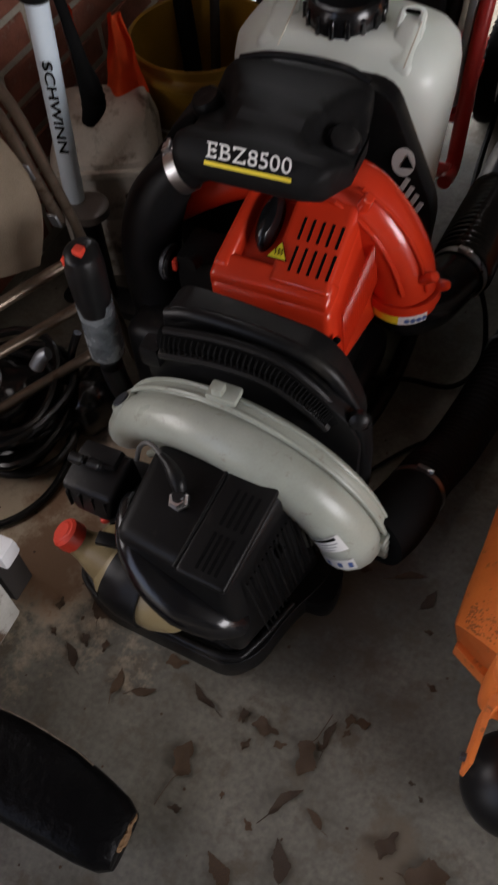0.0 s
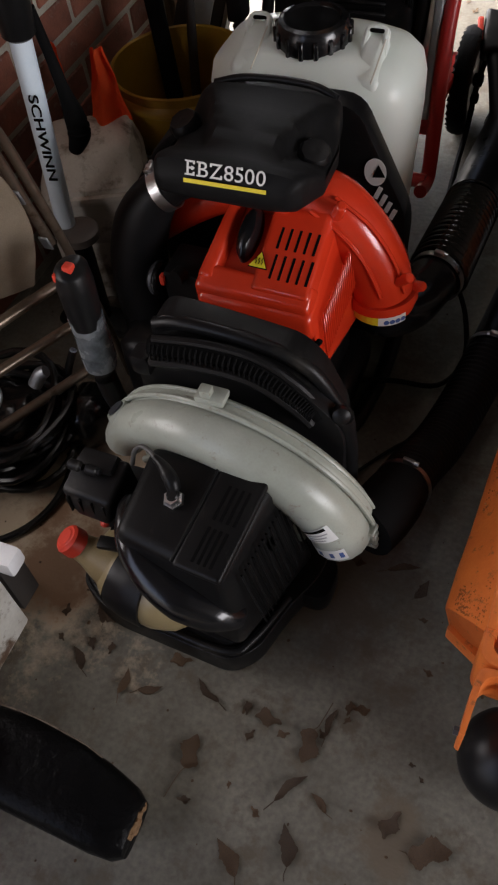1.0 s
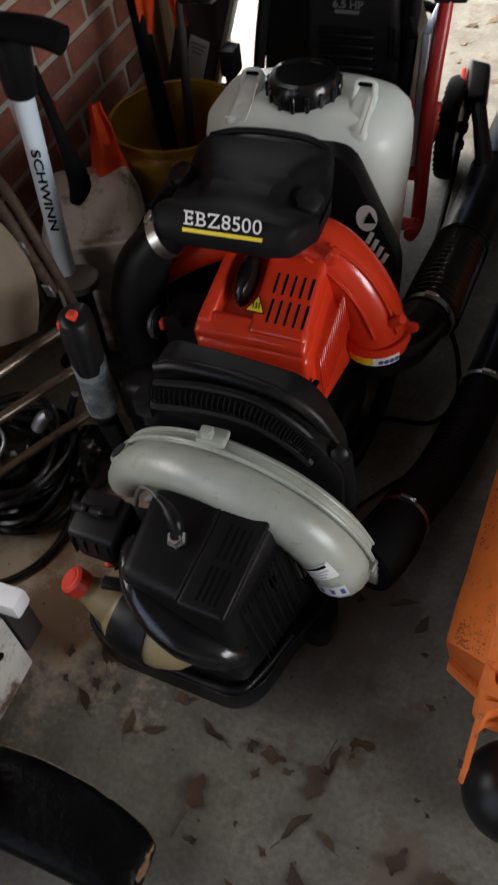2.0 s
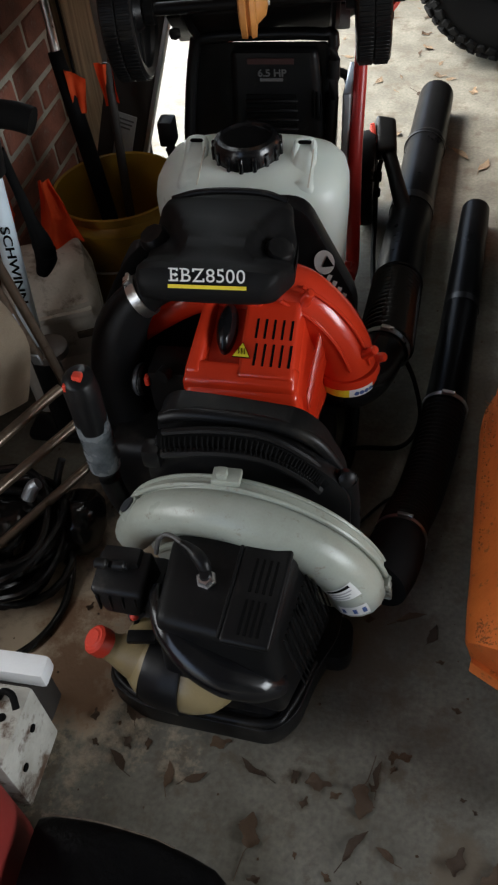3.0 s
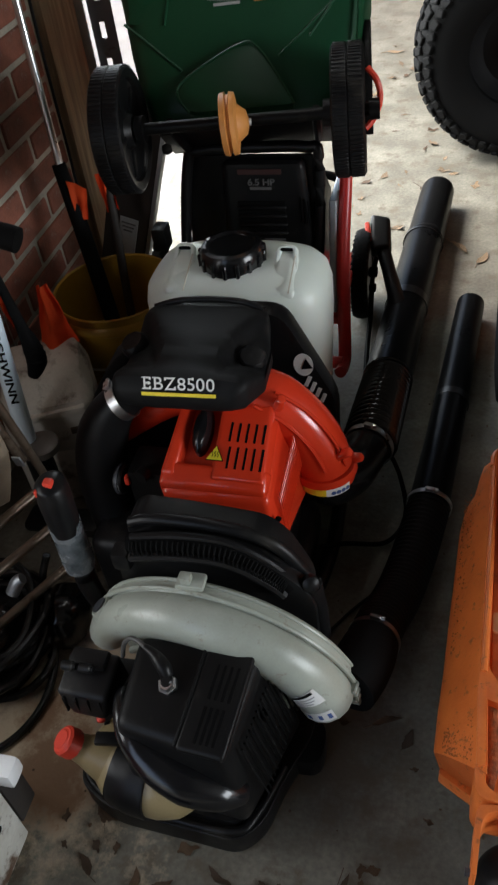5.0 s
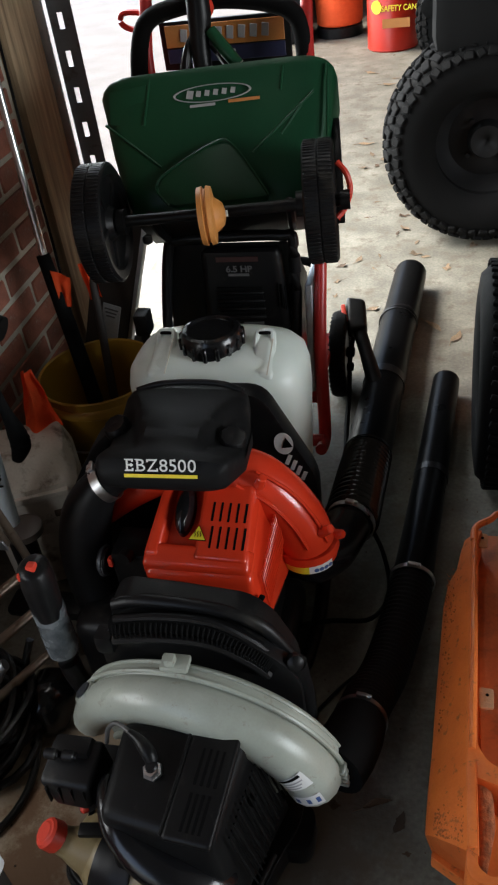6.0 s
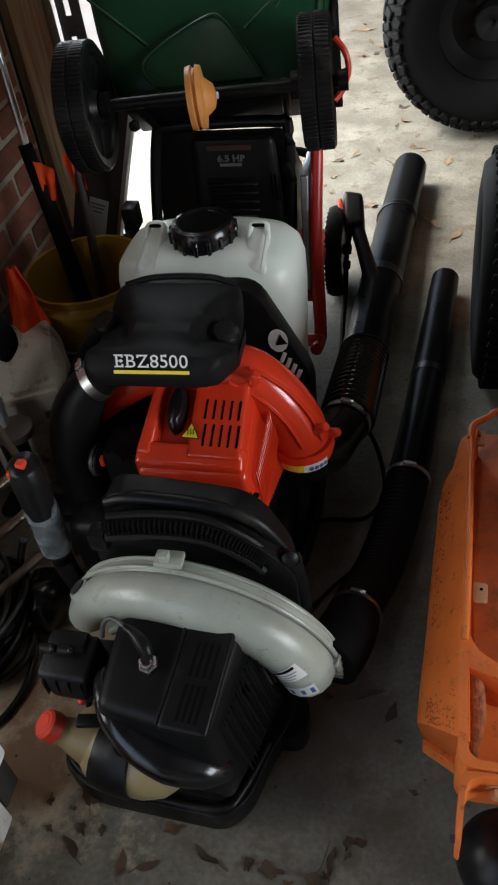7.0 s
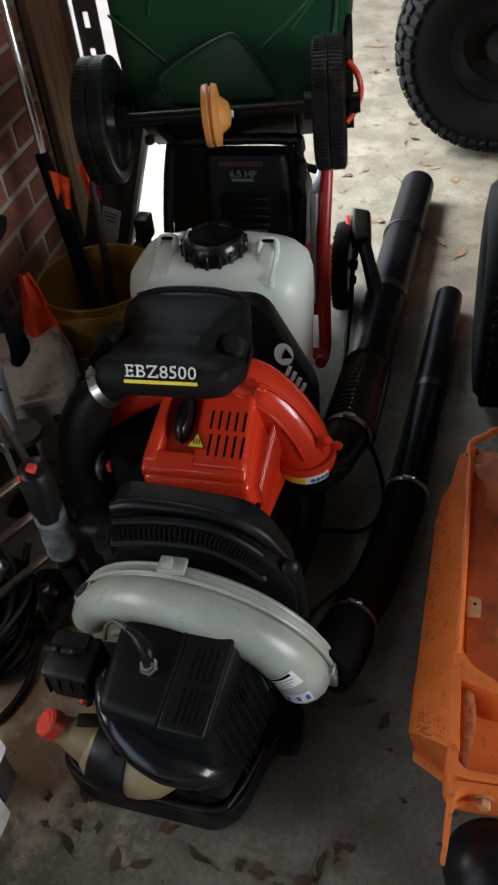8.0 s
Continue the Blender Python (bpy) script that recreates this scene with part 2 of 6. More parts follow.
FOAM = material("torn_yellow_foam", (0.19, 0.105, 0.045), (0.10, 0.055, 0.025), rough=0.95, scale=80, mix=0.9, bump=0.8, fine=300)
WOOD = material("weathered_timber", (0.27, 0.195, 0.115), (0.11, 0.076, 0.043), rough=0.8, scale=7, mix=1.0, bump=0.35, fine=60, spread=0.3, stretch=(9, 9, 0.6))
BRICK = material("red_brick", (0.235, 0.080, 0.048), (0.135, 0.048, 0.032), rough=0.9, scale=20, mix=0.9, bump=0.6, fine=220, spread=0.25, random_tint=0.3,
                 dirt=(0.24, 0.19, 0.15), dirt_scale=22, dirt_at=0.655)
MORTAR = material("mortar", (0.36, 0.335, 0.275), (0.23, 0.21, 0.17), rough=0.95, scale=20, bump=0.6, fine=250, spread=0.3)
RAFTER = material("dark_boarding", (0.05, 0.042, 0.033), (0.08, 0.065, 0.05), rough=0.9, scale=3, bump=0.2, fine=60)
PLASTER = material("painted_board", (0.20, 0.19, 0.17), (0.15, 0.14, 0.125), rough=0.9, scale=3, bump=0.1, fine=90)
DARKWOOD = material("dark_stained_board", (0.015, 0.012, 0.010), (0.026, 0.020, 0.016), rough=0.7, scale=10, mix=0.9, bump=0.2, fine=90, stretch=(6, 6, 1))
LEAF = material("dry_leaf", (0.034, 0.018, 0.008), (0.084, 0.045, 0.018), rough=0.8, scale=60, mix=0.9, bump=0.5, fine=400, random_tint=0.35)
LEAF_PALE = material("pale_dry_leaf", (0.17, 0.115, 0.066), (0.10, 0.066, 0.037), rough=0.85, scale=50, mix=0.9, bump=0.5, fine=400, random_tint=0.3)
PANEL_OR = material("orange_panel", (0.50, 0.20, 0.05), (0.42, 0.16, 0.04), rough=0.5, scale=12, bump=0.03)
PANEL_BL = material("dark_blue_panel", (0.02, 0.022, 0.06), rough=0.5, scale=12, bump=0.03)
FILL_GLOW = glowing("fill_glow_tube", (1.0, 0.98, 0.95), 3.6)


# ---- mesh helpers ----
def finish(name, bm, mat, smooth=40):
    bmesh.ops.recalc_face_normals(bm, faces=bm.faces)
    me = bpy.data.meshes.new(name)
    bm.to_mesh(me)
    bm.free()
    me.materials.append(mat)
    for poly in me.polygons:
        poly.use_smooth = True
    me.set_sharp_from_angle(angle=radians(smooth))
    return me


def thing(name, at, label, category, group="", kind=""):
    ob = new(name)
    ob.location = at
    ob.empty_display_size = 0.05
    return tagged(ob, label, category, group, kind)


def root_of(ob):
    while ob.parent:
        ob = ob.parent
    return ob


def part(name, bm, mat, parent, label="", smooth=40):
    """Links a bmesh, built in the room's coordinates, as one mesh under a thing or a part."""
    bm.transform(Matrix.Translation(-root_of(parent).location))
    ob = new(name, finish(name, bm, mat, smooth))
    ob.parent = parent
    return tagged(ob, label)


def solo(name, bm, mat, label="", category="", group="", kind="", smooth=40):
    return tagged(new(name, finish(name, bm, mat, smooth)), label, category, group, kind)


def rbox(c, s, bevel=0.005, seg=2, turn=None):
    bm = bmesh.new()
    bmesh.ops.create_cube(bm, size=1)
    bmesh.ops.scale(bm, vec=s, verts=bm.verts)
    if bevel:
        bmesh.ops.bevel(bm, geom=bm.edges[:], offset=min(bevel, 0.49 * min(s)), segments=seg, profile=0.6, affect="EDGES")
    bm.transform(Matrix.Translation(c) @ (turn or Matrix()))
    return bm


def add(*bms):
    """Joins bmeshes into the first."""
    for other in bms[1:]:
        me = bpy.data.meshes.new("joined")
        other.to_mesh(me)
        other.free()
        bms[0].from_mesh(me)
        bpy.data.meshes.remove(me)
    return bms[0]


def rings(sections, caps=True, loop=False):
    """Skins a list of equal rings of points."""
    bm = bmesh.new()
    rows = [[bm.verts.new(p) for p in ring] for ring in sections]
    n = len(rows[0])
    for a, b in zip(rows, rows[1:] + (rows[:1] if loop else [])):
        for i in range(n):
            bm.faces.new((a[i], a[(i + 1) % n], b[(i + 1) % n], b[i]))
    if caps and not loop:
        bm.faces.new(rows[0][::-1])
        bm.faces.new(rows[-1])
    return bm


def spline(points, steps=6):
    pts = [Vector(p) for p in points]
    out = []
    for i in range(len(pts) - 1):
        a, b, c, d = pts[max(i - 1, 0)], pts[i], pts[i + 1], pts[min(i + 2, len(pts) - 1)]
        for k in range(steps):
            t = k / steps
            out.append(0.5 * ((2 * b) + (c - a) * t + (2 * a - 5 * b + 4 * c - d) * t * t + (3 * b - a - 3 * c + d) * t ** 3))
    return out + [pts[-1]]


def tube(points, radius, seg=12, steps=6, flat=1.0, caps=True):
    """A bent pipe along a smooth line; radius is a number or one for each given point."""
    line = spline(points, steps)
    radii = [radius] * len(points) if isinstance(radius, (int, float)) else list(radius)
    up, out = Vector((0, 0, 1)), []
    for i, p in enumerate(line):
        way = (line[min(i + 1, len(line) - 1)] - line[max(i - 1, 0)]).normalized()
        side = way.cross(up)
        side = side.normalized() if side.length > 0.05 else Vector((1, 0, 0))
        top = side.cross(way).normalized()
        f = min(i / steps, len(points) - 1)
        k = min(int(f), len(points) - 2)
        r = radii[k] + (radii[k + 1] - radii[k]) * (f - k)
        out.append([p + side * r * math.cos(a) + top * r * flat * math.sin(a) for a in (2 * math.pi * j / seg for j in range(seg))])
    return rings(out, caps)


def cyl(a, b, r0, r1=None, seg=24, bevel=0.0):
    a, b = Vector(a), Vector(b)
    r1 = r0 if r1 is None else r1
    way = (b - a).normalized()
    side = way.orthogonal().normalized()
    top = way.cross(side)
    steps = [(0, r0), (1, r1)]
    if bevel:
        e = min(0.45, bevel / (b - a).length)
        steps = [(0, r0 - bevel), (e, r0), (1 - e, r1), (1, r1 - bevel)]
    return rings([[a.lerp(b, t) + (side * math.cos(q) + top * math.sin(q)) * r for q in (2 * math.pi * j / seg for j in range(seg))] for t, r in steps])


def revolve(centre, axis, profile, seg=32, closed=False):
    """Turns a profile of (distance along the axis, radius) about an axis."""
    axis = Vector(axis).normalized()
    side = axis.orthogonal().normalized()
    top = axis.cross(side)
    c = Vector(centre)
    return rings([[c + axis * h + (side * math.cos(q) + top * math.sin(q)) * max(r, 0.0004) for q in (2 * math.pi * j / seg for j in range(seg))] for h, r in profile],
                 caps=not closed, loop=closed)


def squircle(cx, cy, hx, hy, power=4.0, n=32):
    out = []
    for j in range(n):
        q = 2 * math.pi * j / n
        c, s = math.cos(q), math.sin(q)
        out.append((cx + hx * math.copysign(abs(c) ** (2 / power), c), cy + hy * math.copysign(abs(s) ** (2 / power), s)))
    return out


def slab(outline, z0, z1, bevel=0.006, seg=2, axis="z"):
    """A plate from an outline in plan (axis z) or in elevation (axis y: outline of x and z, depth from z0 to z1)."""
    bm = bmesh.new()
    put = (lambda a, b, h: (a, b, h)) if axis == "z" else ((lambda a, b, h: (a, h, b)) if axis == "y" else (lambda a, b, h: (h, a, b)))
    low = [bm.verts.new(put(a, b, z0)) for a, b in outline]
    face = bm.faces.new(low)
    top = bmesh.ops.extrude_face_region(bm, geom=[face])
    vec = Vector(put(0, 0, z1 - z0))
    bmesh.ops.translate(bm, vec=vec, verts=[v for v in top["geom"] if isinstance(v, bmesh.types.BMVert)])
    if bevel:
        bmesh.ops.bevel(bm, geom=[e for e in bm.edges], offset=bevel, segments=seg, profile=0.6, affect="EDGES", clamp_overlap=True)
    return bm


def rounded(points, r=0.02, n=4):
    """An outline with rounded corners."""
    out, k = [], len(points)
    for i in range(k):
        p, a, b = Vector(points[i]), Vector(points[i - 1]), Vector(points[(i + 1) % k])
        u, v = a - p, b - p
        d = min(r, 0.45 * u.length, 0.45 * v.length)
        s, e = p + u.normalized() * d, p + v.normalized() * d
        for j in range(n + 1):
            t = j / n
            out.append(tuple((1 - t) ** 2 * s + 2 * t * (1 - t) * p + t * t * e))
    return out


def hexahedron(corners, bevel=0.01, seg=3):
    """A solid from eight corners: four below, four above, in the same order."""
    bm = bmesh.new()
    v = [bm.verts.new(c) for c in corners]
    for q in ((3, 2, 1, 0), (4, 5, 6, 7), (0, 1, 5, 4), (1, 2, 6, 5), (2, 3, 7, 6), (3, 0, 4, 7)):
        bm.faces.new([v[i] for i in q])
    bmesh.ops.recalc_face_normals(bm, faces=bm.faces)
    if bevel:
        bmesh.ops.bevel(bm, geom=bm.edges[:], offset=bevel, segments=seg, profile=0.6, affect="EDGES")
    return bm


def placed(bm, m):
    bm.transform(m)
    return bm


def frame_of(origin, right, up):
    """The matrix of a flat mark: x along right, y along up, z out of the face."""
    r = Vector(right).normalized()
    u = Vector(up)
    u = (u - r * u.dot(r)).normalized()
    w = r.cross(u)
    m = Matrix((r, u, w)).transposed().to_4x4()
    m.translation = Vector(origin)
    return m


def plate(w, h, m, thick=0.0012, bevel=0.0):
    return placed(rbox((0, 0, thick / 2), (w, h, thick), bevel, 1), m)


def glyphs(text, thick, weight):
    """A mesh of the built-in font."""
    data = bpy.data.curves.new("letters", "FONT")
    data.body, data.align_x, data.align_y, data.extrude, data.offset = text, "CENTER", "CENTER", thick, weight
    ob = bpy.data.objects.new("letters", data)
    scene.collection.objects.link(ob)
    bpy.context.view_layer.update()
    me = bpy.data.meshes.new_from_object(ob.evaluated_get(bpy.context.evaluated_depsgraph_get()))
    bpy.data.objects.remove(ob)
    bm = bmesh.new()
    bm.from_mesh(me)
    bpy.data.meshes.remove(me)
    return bm


def span(bm, k):
    return min(v.co[k] for v in bm.verts), max(v.co[k] for v in bm.verts)


def slab_letter(c, thick, weight):
    """One letter with its slab serifs, its left foot at the origin."""
    bm = glyphs(c, thick, weight)
    (x0, x1), (y0, y1) = span(bm, 0), span(bm, 1)
    bm.transform(Matrix.Diagonal((1.0, 1.0 / (y1 - y0), 1, 1)) @ Matrix.Translation((-x0, -y0, 0)))
    w, t, bars = x1 - x0, 0.085, []
    if c in "EB":
        bars += [(-0.09, 0.12, 0, t), (-0.09, 0.12, 1 - t, 1)]
    if c == "E":
        bars += [(w - t, w, 0, 0.24), (w - t, w, 0.78, 1), (w * 0.80 - t, w * 0.80, 0.38, 0.62)]
    if c == "Z":
        bars += [(w - t, w, 0, 0.26), (0, t, 0.76, 1)]
    if c == "5":
        bars += [(w - t * 1.4, w - t * 0.4, 0.84, 1.04)]
    for a, b, d, e in bars:
        add(bm, rbox(((a + b) / 2, (d + e) / 2, 0), (b - a, e - d, thick * 2.1), 0))
    return bm


def lettering(text, height, width, m, thick=0.0008, weight=0.0, serif=False):
    """Raised letters of the built-in font, fitted to a width, on the face m."""
    if serif:
        bm, at = bmesh.new(), 0.0
        for c in text:
            one = slab_letter(c, thick, weight)
            low, high = span(one, 0)
            add(bm, placed(one, Matrix.Translation((at - low, 0, 0))))
            at += high - low + 0.10
    else:
        bm = glyphs(text, thick, weight)
    (x0, x1), (y0, y1) = span(bm, 0), span(bm, 1)
    bm.transform(m @ Matrix.Diagonal((width / (x1 - x0), height / (y1 - y0), 1, 1)) @ Matrix.Translation((-(x0 + x1) / 2, -(y0 + y1) / 2, 0)))
    return bm


def clamp(points_centre, way, r, width=0.012):
    """A hose clamp's band with its screw housing."""
    c, w = Vector(points_centre), Vector(way).normalized()
    band = revolve(c - w * width / 2, w, [(0, r), (0, r + 0.0018), (width, r + 0.0018), (width, r)], 32, closed=True)
    top = w.cross(Vector((0, 0, 1)).cross(w)).normalized()
    m = Matrix((w.cross(top), w, top)).transposed().to_4x4()
    m.translation = c + top * (r + 0.004)
    return add(band, placed(rbox((0, 0, 0), (0.018, width * 0.85, 0.007), 0.0015, 1), m), placed(cyl((0.009, 0, 0), (0.015, 0, 0), 0.0035, seg=8), m))


def ring_band(centre, way, r, width):
    w = Vector(way).normalized()
    return revolve(Vector(centre) - w * width / 2, w, [(0, r), (0, r + 0.0018), (width, r + 0.0018), (width, r)], 32, closed=True)


# ---- the setting ----
ground = bmesh.new()
bmesh.ops.create_grid(ground, x_segments=8, y_segments=8, size=150, matrix=Matrix.Translation((0, 0, -0.004)))
solo("ground", ground, CONCRETE, "pale concrete driveway outside the garage", "driveway", kind="structure")
floor = solo("floor", rbox((1.68, 1.79, -0.05), (5.28, 11.8, 0.1), 0.003, 1), FLOOR, "stained dark grey concrete garage floor", "floor", kind="structure")

WALL_X, DOOR_Y = -0.90, 1.90
wx = WALL_X - 0.06 + 0.0015
wall = add(rbox((wx, 0.73, 0.19), (0.12, 2.1, 0.38), 0), rbox((wx, 0.73, 1.66), (0.12, 2.1, 1.68), 0), rbox((wx, -0.145, 0.60), (0.12, 0.35, 0.44), 0), rbox((wx, 1.175, 0.60), (0.12, 1.21, 0.44), 0))
wall_west = solo("wall_west", wall, MORTAR, "red brick side wall with pale mortar joints", "wall", kind="structure")
solo("wall_west_far", rbox((WALL_X - 0.07, 7.0, 1.25), (0.12, 1.4, 2.5), 0), PLASTER, "plain garage wall beyond the open door", "wall", kind="structure")
solo("wall_header", rbox((WALL_X - 0.07, 4.095, 2.22), (0.12, 4.41, 0.56), 0), PLASTER, "garage wall above the open door", "wall", kind="structure")
solo("wall_header_near", rbox((WALL_X - 0.07, -1.72, 2.31), (0.12, 2.78, 0.38), 0), PLASTER, "garage wall above the second open door", "wall", kind="structure")
solo("wall_west_near", rbox((WALL_X - 0.07, -3.56, 1.25), (0.12, 0.88, 2.5), 0), PLASTER, "plain garage wall beside the second door", "wall", kind="structure")
solo("wall_south", rbox((1.6, -4.06, 1.25), (5.3, 0.12, 2.5), 0), PLASTER, "plain painted garage wall", "wall", kind="structure")
solo("wall_east", add(rbox((4.3, 4.2, 1.25), (0.12, 7.0, 2.5), 0), rbox((4.3, -2.9, 1.25), (0.12, 2.4, 2.5), 0), rbox((4.3, -0.5, 2.3), (0.12, 2.4, 0.4), 0)), PLASTER, "plain painted garage wall with a wide doorway", "wall", kind="structure")
solo("wall_north", rbox((1.6, 7.64, 1.25), (5.3, 0.12, 2.5), 0), PLASTER, "plain painted garage wall", "wall", kind="structure")
solo("ceiling", rbox((1.65, 1.8, 2.56), (5.6, 12.0, 0.12), 0), RAFTER, "dark boarded garage ceiling", "ceiling", kind="structure")

jamb = solo("door_frame", rbox((-0.922, 1.876, 1.1), (0.100, 0.195, 2.2), 0.006), WOOD, "weathered timber door jamb", "door frame", kind="structure")
window = thing("window", (WALL_X - 0.08, 0.30, 0.38), "small frosted window low in the brick side wall", "window", kind="structure")
part("frame", add(rbox((WALL_X - 0.08, 0.30, 0.395), (0.05, 0.54, 0.03), 0.003), rbox((WALL_X - 0.08, 0.30, 0.805), (0.05, 0.54, 0.03), 0.003), rbox((WALL_X - 0.08, 0.045, 0.60), (0.05, 0.03, 0.38), 0.003), rbox((WALL_X - 0.08, 0.555, 0.60), (0.05, 0.03, 0.38), 0.003)), WOOD, window)
part("pane", rbox((WALL_X - 0.08, 0.30, 0.60), (0.006, 0.48, 0.38), 0), WHITE, window, "frosted white pane")
track = thing("door_track", (-0.82, 1.97, 0), "dark slotted steel track of the garage door", "door track")
part("flange", rbox((-0.862, 1.945, 1.1), (0.022, 0.006, 2.2), 0.001), GALV, track, "galvanised flange")
bm = bmesh.new()
xs, zs = (-0.846, -0.826, -0.812, -0.787), [0.0]
for k in range(20):
    zs += [0.055 + 0.0815 * k + 0.02, 0.055 + 0.0815 * k + 0.055]
zs.append(2.2)
for i in range(3):
    for j in range(len(zs) - 1):
        if i == 1 and j % 2 == 1:
            continue
        bm.faces.new([bm.verts.new((xs[a], 1.955, zs[b])) for a, b in ((i, j), (i + 1, j), (i + 1, j + 1), (i, j + 1))])
bmesh.ops.remove_doubles(bm, verts=bm.verts, dist=0.0005)
bmesh.ops.solidify(bm, geom=bm.faces[:], thickness=0.003)
part("slotted_angle", bm, TRACK, track)

# unseen tube lamp, added as fill from above
lamp = thing("added_ceiling_fill", (-0.35, 1.7, 2.5), "added white tube lamp out of view, for fill from above", "ceiling light")
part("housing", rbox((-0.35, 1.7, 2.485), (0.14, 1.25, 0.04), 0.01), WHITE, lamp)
part("tube", cyl((-0.35, 1.1, 2.445), (-0.35, 2.3, 2.445), 0.018, seg=12), FILL_GLOW, lamp)


# ---- backpack blower with the pale grey fan housing ----
b1 = thing("backpack_blower", (-0.27, 0.6, 0.0), "worn black backpack blower with pale grey fan housing", "leaf blower", group="backpack blowers")
V = Matrix.Translation((-0.275, 0.643, 0.122)) @ Matrix.Rotation(radians(-7), 4, "Z") @ Matrix.Rotation(radians(-1), 4, "Y") @ Matrix.Rotation(radians(8), 4, "X")


def scroll(a0, a1, ring0, ring1, r0, r1, n=40, seg=16, yoff=0.0, flat=1.0):
    out = []
    for i in range(n + 1):
        t = i / n
        a = radians(a0 + (a1 - a0) * t)
        ring, r = ring0 + (ring1 - ring0) * t, r0 + (r1 - r0) * t
        c, way = Vector((math.cos(a) * ring, yoff, math.sin(a) * ring)), Vector((math.cos(a), 0, math.sin(a)))
        out.append([c + way * r * math.cos(q) + Vector((0, 1, 0)) * r * flat * math.sin(q) for q in (2 * math.pi * j / seg for j in range(seg))])
    return rings(out)


volute = part("fan_housing", placed(scroll(158, 8, 0.179, 0.174, 0.031, 0.041, flat=1.0), V), GREY, b1, "scuffed pale grey fan housing")
part("rear_shell", placed(scroll(155, 8, 0.174, 0.172, 0.031, 0.040, yoff=0.032, flat=0.7), V), GREY, volute)
part("flange", placed(scroll(154, 8, 0.2075, 0.2135, 0.0038, 0.0038, seg=8, yoff=0.024), V), GREY, volute)
part("inlet_boss", placed(revolve((-0.152, 0.004, 0.126), (-0.62, 0.1, 0.75), [(0, 0.024), (0.016, 0.0165), (0.016, 0.0135), (0.002, 0.0125), (0.002, 0.001)], 24), V), GREY, volute)
# dark disc paints the shade inside the inlet
part("inlet_bore_shade", placed(revolve((-0.1619, 0.0056, 0.138), (-0.62, 0.1, 0.75), [(0, 0.0125), (0.003, 0.0125), (0.003, 0.001)], 24), V), DARKSTEEL, volute)
part("back_plate", placed(revolve((0, 0.01, 0), (0, 1, 0), [(0, 0.001), (0, 0.160), (0.022, 0.164), (0.022, 0.001)], 48), V), GREY, volute)
part("web", hexahedron([(-0.345, 0.598, 0.250), (-0.186, 0.600, 0.235), (-0.180, 0.64, 0.235), (-0.345, 0.64, 0.250), (-0.345, 0.600, 0.291), (-0.190, 0.602, 0.293), (-0.186, 0.64, 0.296), (-0.345, 0.64, 0.295)], 0.004), GREY, volute)
part("inner_rim", placed(scroll(142, 12, 0.139, 0.130, 0.0055, 0.0055, seg=8, yoff=-0.028), V), GREY, volute)
part("outer_ridge", placed(scroll(152, 6, 0.2035, 0.2095, 0.0030, 0.0030, seg=8, yoff=0.041), V), GREY, volute)
# the seam's groove is drawn as a thin darker line
part("seam", placed(scroll(150, 12, 0.2015, 0.2085, 0.0016, 0.0016, seg=6, yoff=0.013), V), material("dark_seam_line", (0.16, 0.15, 0.12), rough=0.8, bump=0.0), volute)
for k in range(4):
    q = radians(10 - 3.2 * k)
    part("end_tooth", placed(rbox((math.cos(q) * 0.212, 0.018, math.sin(q) * 0.212), (0.016, 0.022, 0.008), 0.002, 1, Matrix.Rotation(-q, 4, "Y")), V), GREY, volute)


def housing_patch(a0, a1, q0, q1, lift=0.0012):
    """A label that follows the round of the fan housing."""
    bm, grid = bmesh.new(), []
    for i in range(7):
        a = a0 + (a1 - a0) * i / 6
        t = (158 - a) / 156
        ring, r, way = 0.179 - 0.005 * t, 0.031 + 0.010 * t + lift, Vector((math.cos(radians(a)), 0, math.sin(radians(a))))
        grid.append([bm.verts.new(way * ring + (way * math.cos(q) + Vector((0, 1, 0)) * math.sin(q)) * r) for q in (radians(q0 + (q1 - q0) * j / 9) for j in range(10))])
    for ra, rb in zip(grid, grid[1:]):
        for j in range(9):
            bm.faces.new((ra[j], ra[j + 1], rb[j + 1], rb[j]))
    return placed(bm, V)


sticker = part("warning_label", housing_patch(33, 24, 256, 316), LABEL_W, volute, "white warning label with small print")
part("print_bar", housing_patch(32.6, 31, 258, 308, 0.0018), INK_AND_GAPS, sticker)
for k in range(3):
    part("print_bar", housing_patch(29.6 - 1.8 * k, 28.9 - 1.8 * k, 260, 306 - 6 * k, 0.0018), PRINT, sticker)
sticker2 = part("pictogram_label", housing_patch(17.5, 10, 252, 312), LABEL_W, volute, "white label with blue symbols")
for q in (262, 284, 303):
    part("symbol", housing_patch(15.7, 12, q - 4, q + 4, 0.0018), LABEL_B, sticker2)

part("base_tray", slab(rounded([(-0.206, 0.434), (-0.174, 0.466), (-0.155, 0.542), (-0.128, 0.60), (-0.13, 0.8), (-0.40, 0.8), (-0.43, 0.60), (-0.466, 0.512), (-0.458, 0.476), (-0.403, 0.446)], 0.03, 6), 0.0, 0.046, 0.009, 3), BLACK, b1)
part("tray_foot", slab(squircle(-0.137, 0.600, 0.029, 0.036, 3), 0.0, 0.042, 0.012), BLACK, b1)
part("tray_lip", tube([(-0.452, 0.515, 0.048), (-0.449, 0.487, 0.048), (-0.40, 0.458, 0.049), (-0.33, 0.450, 0.049), (-0.215, 0.445, 0.050), (-0.185, 0.475, 0.050), (-0.160, 0.55, 0.050)], 0.006, 10), BLACK, b1)
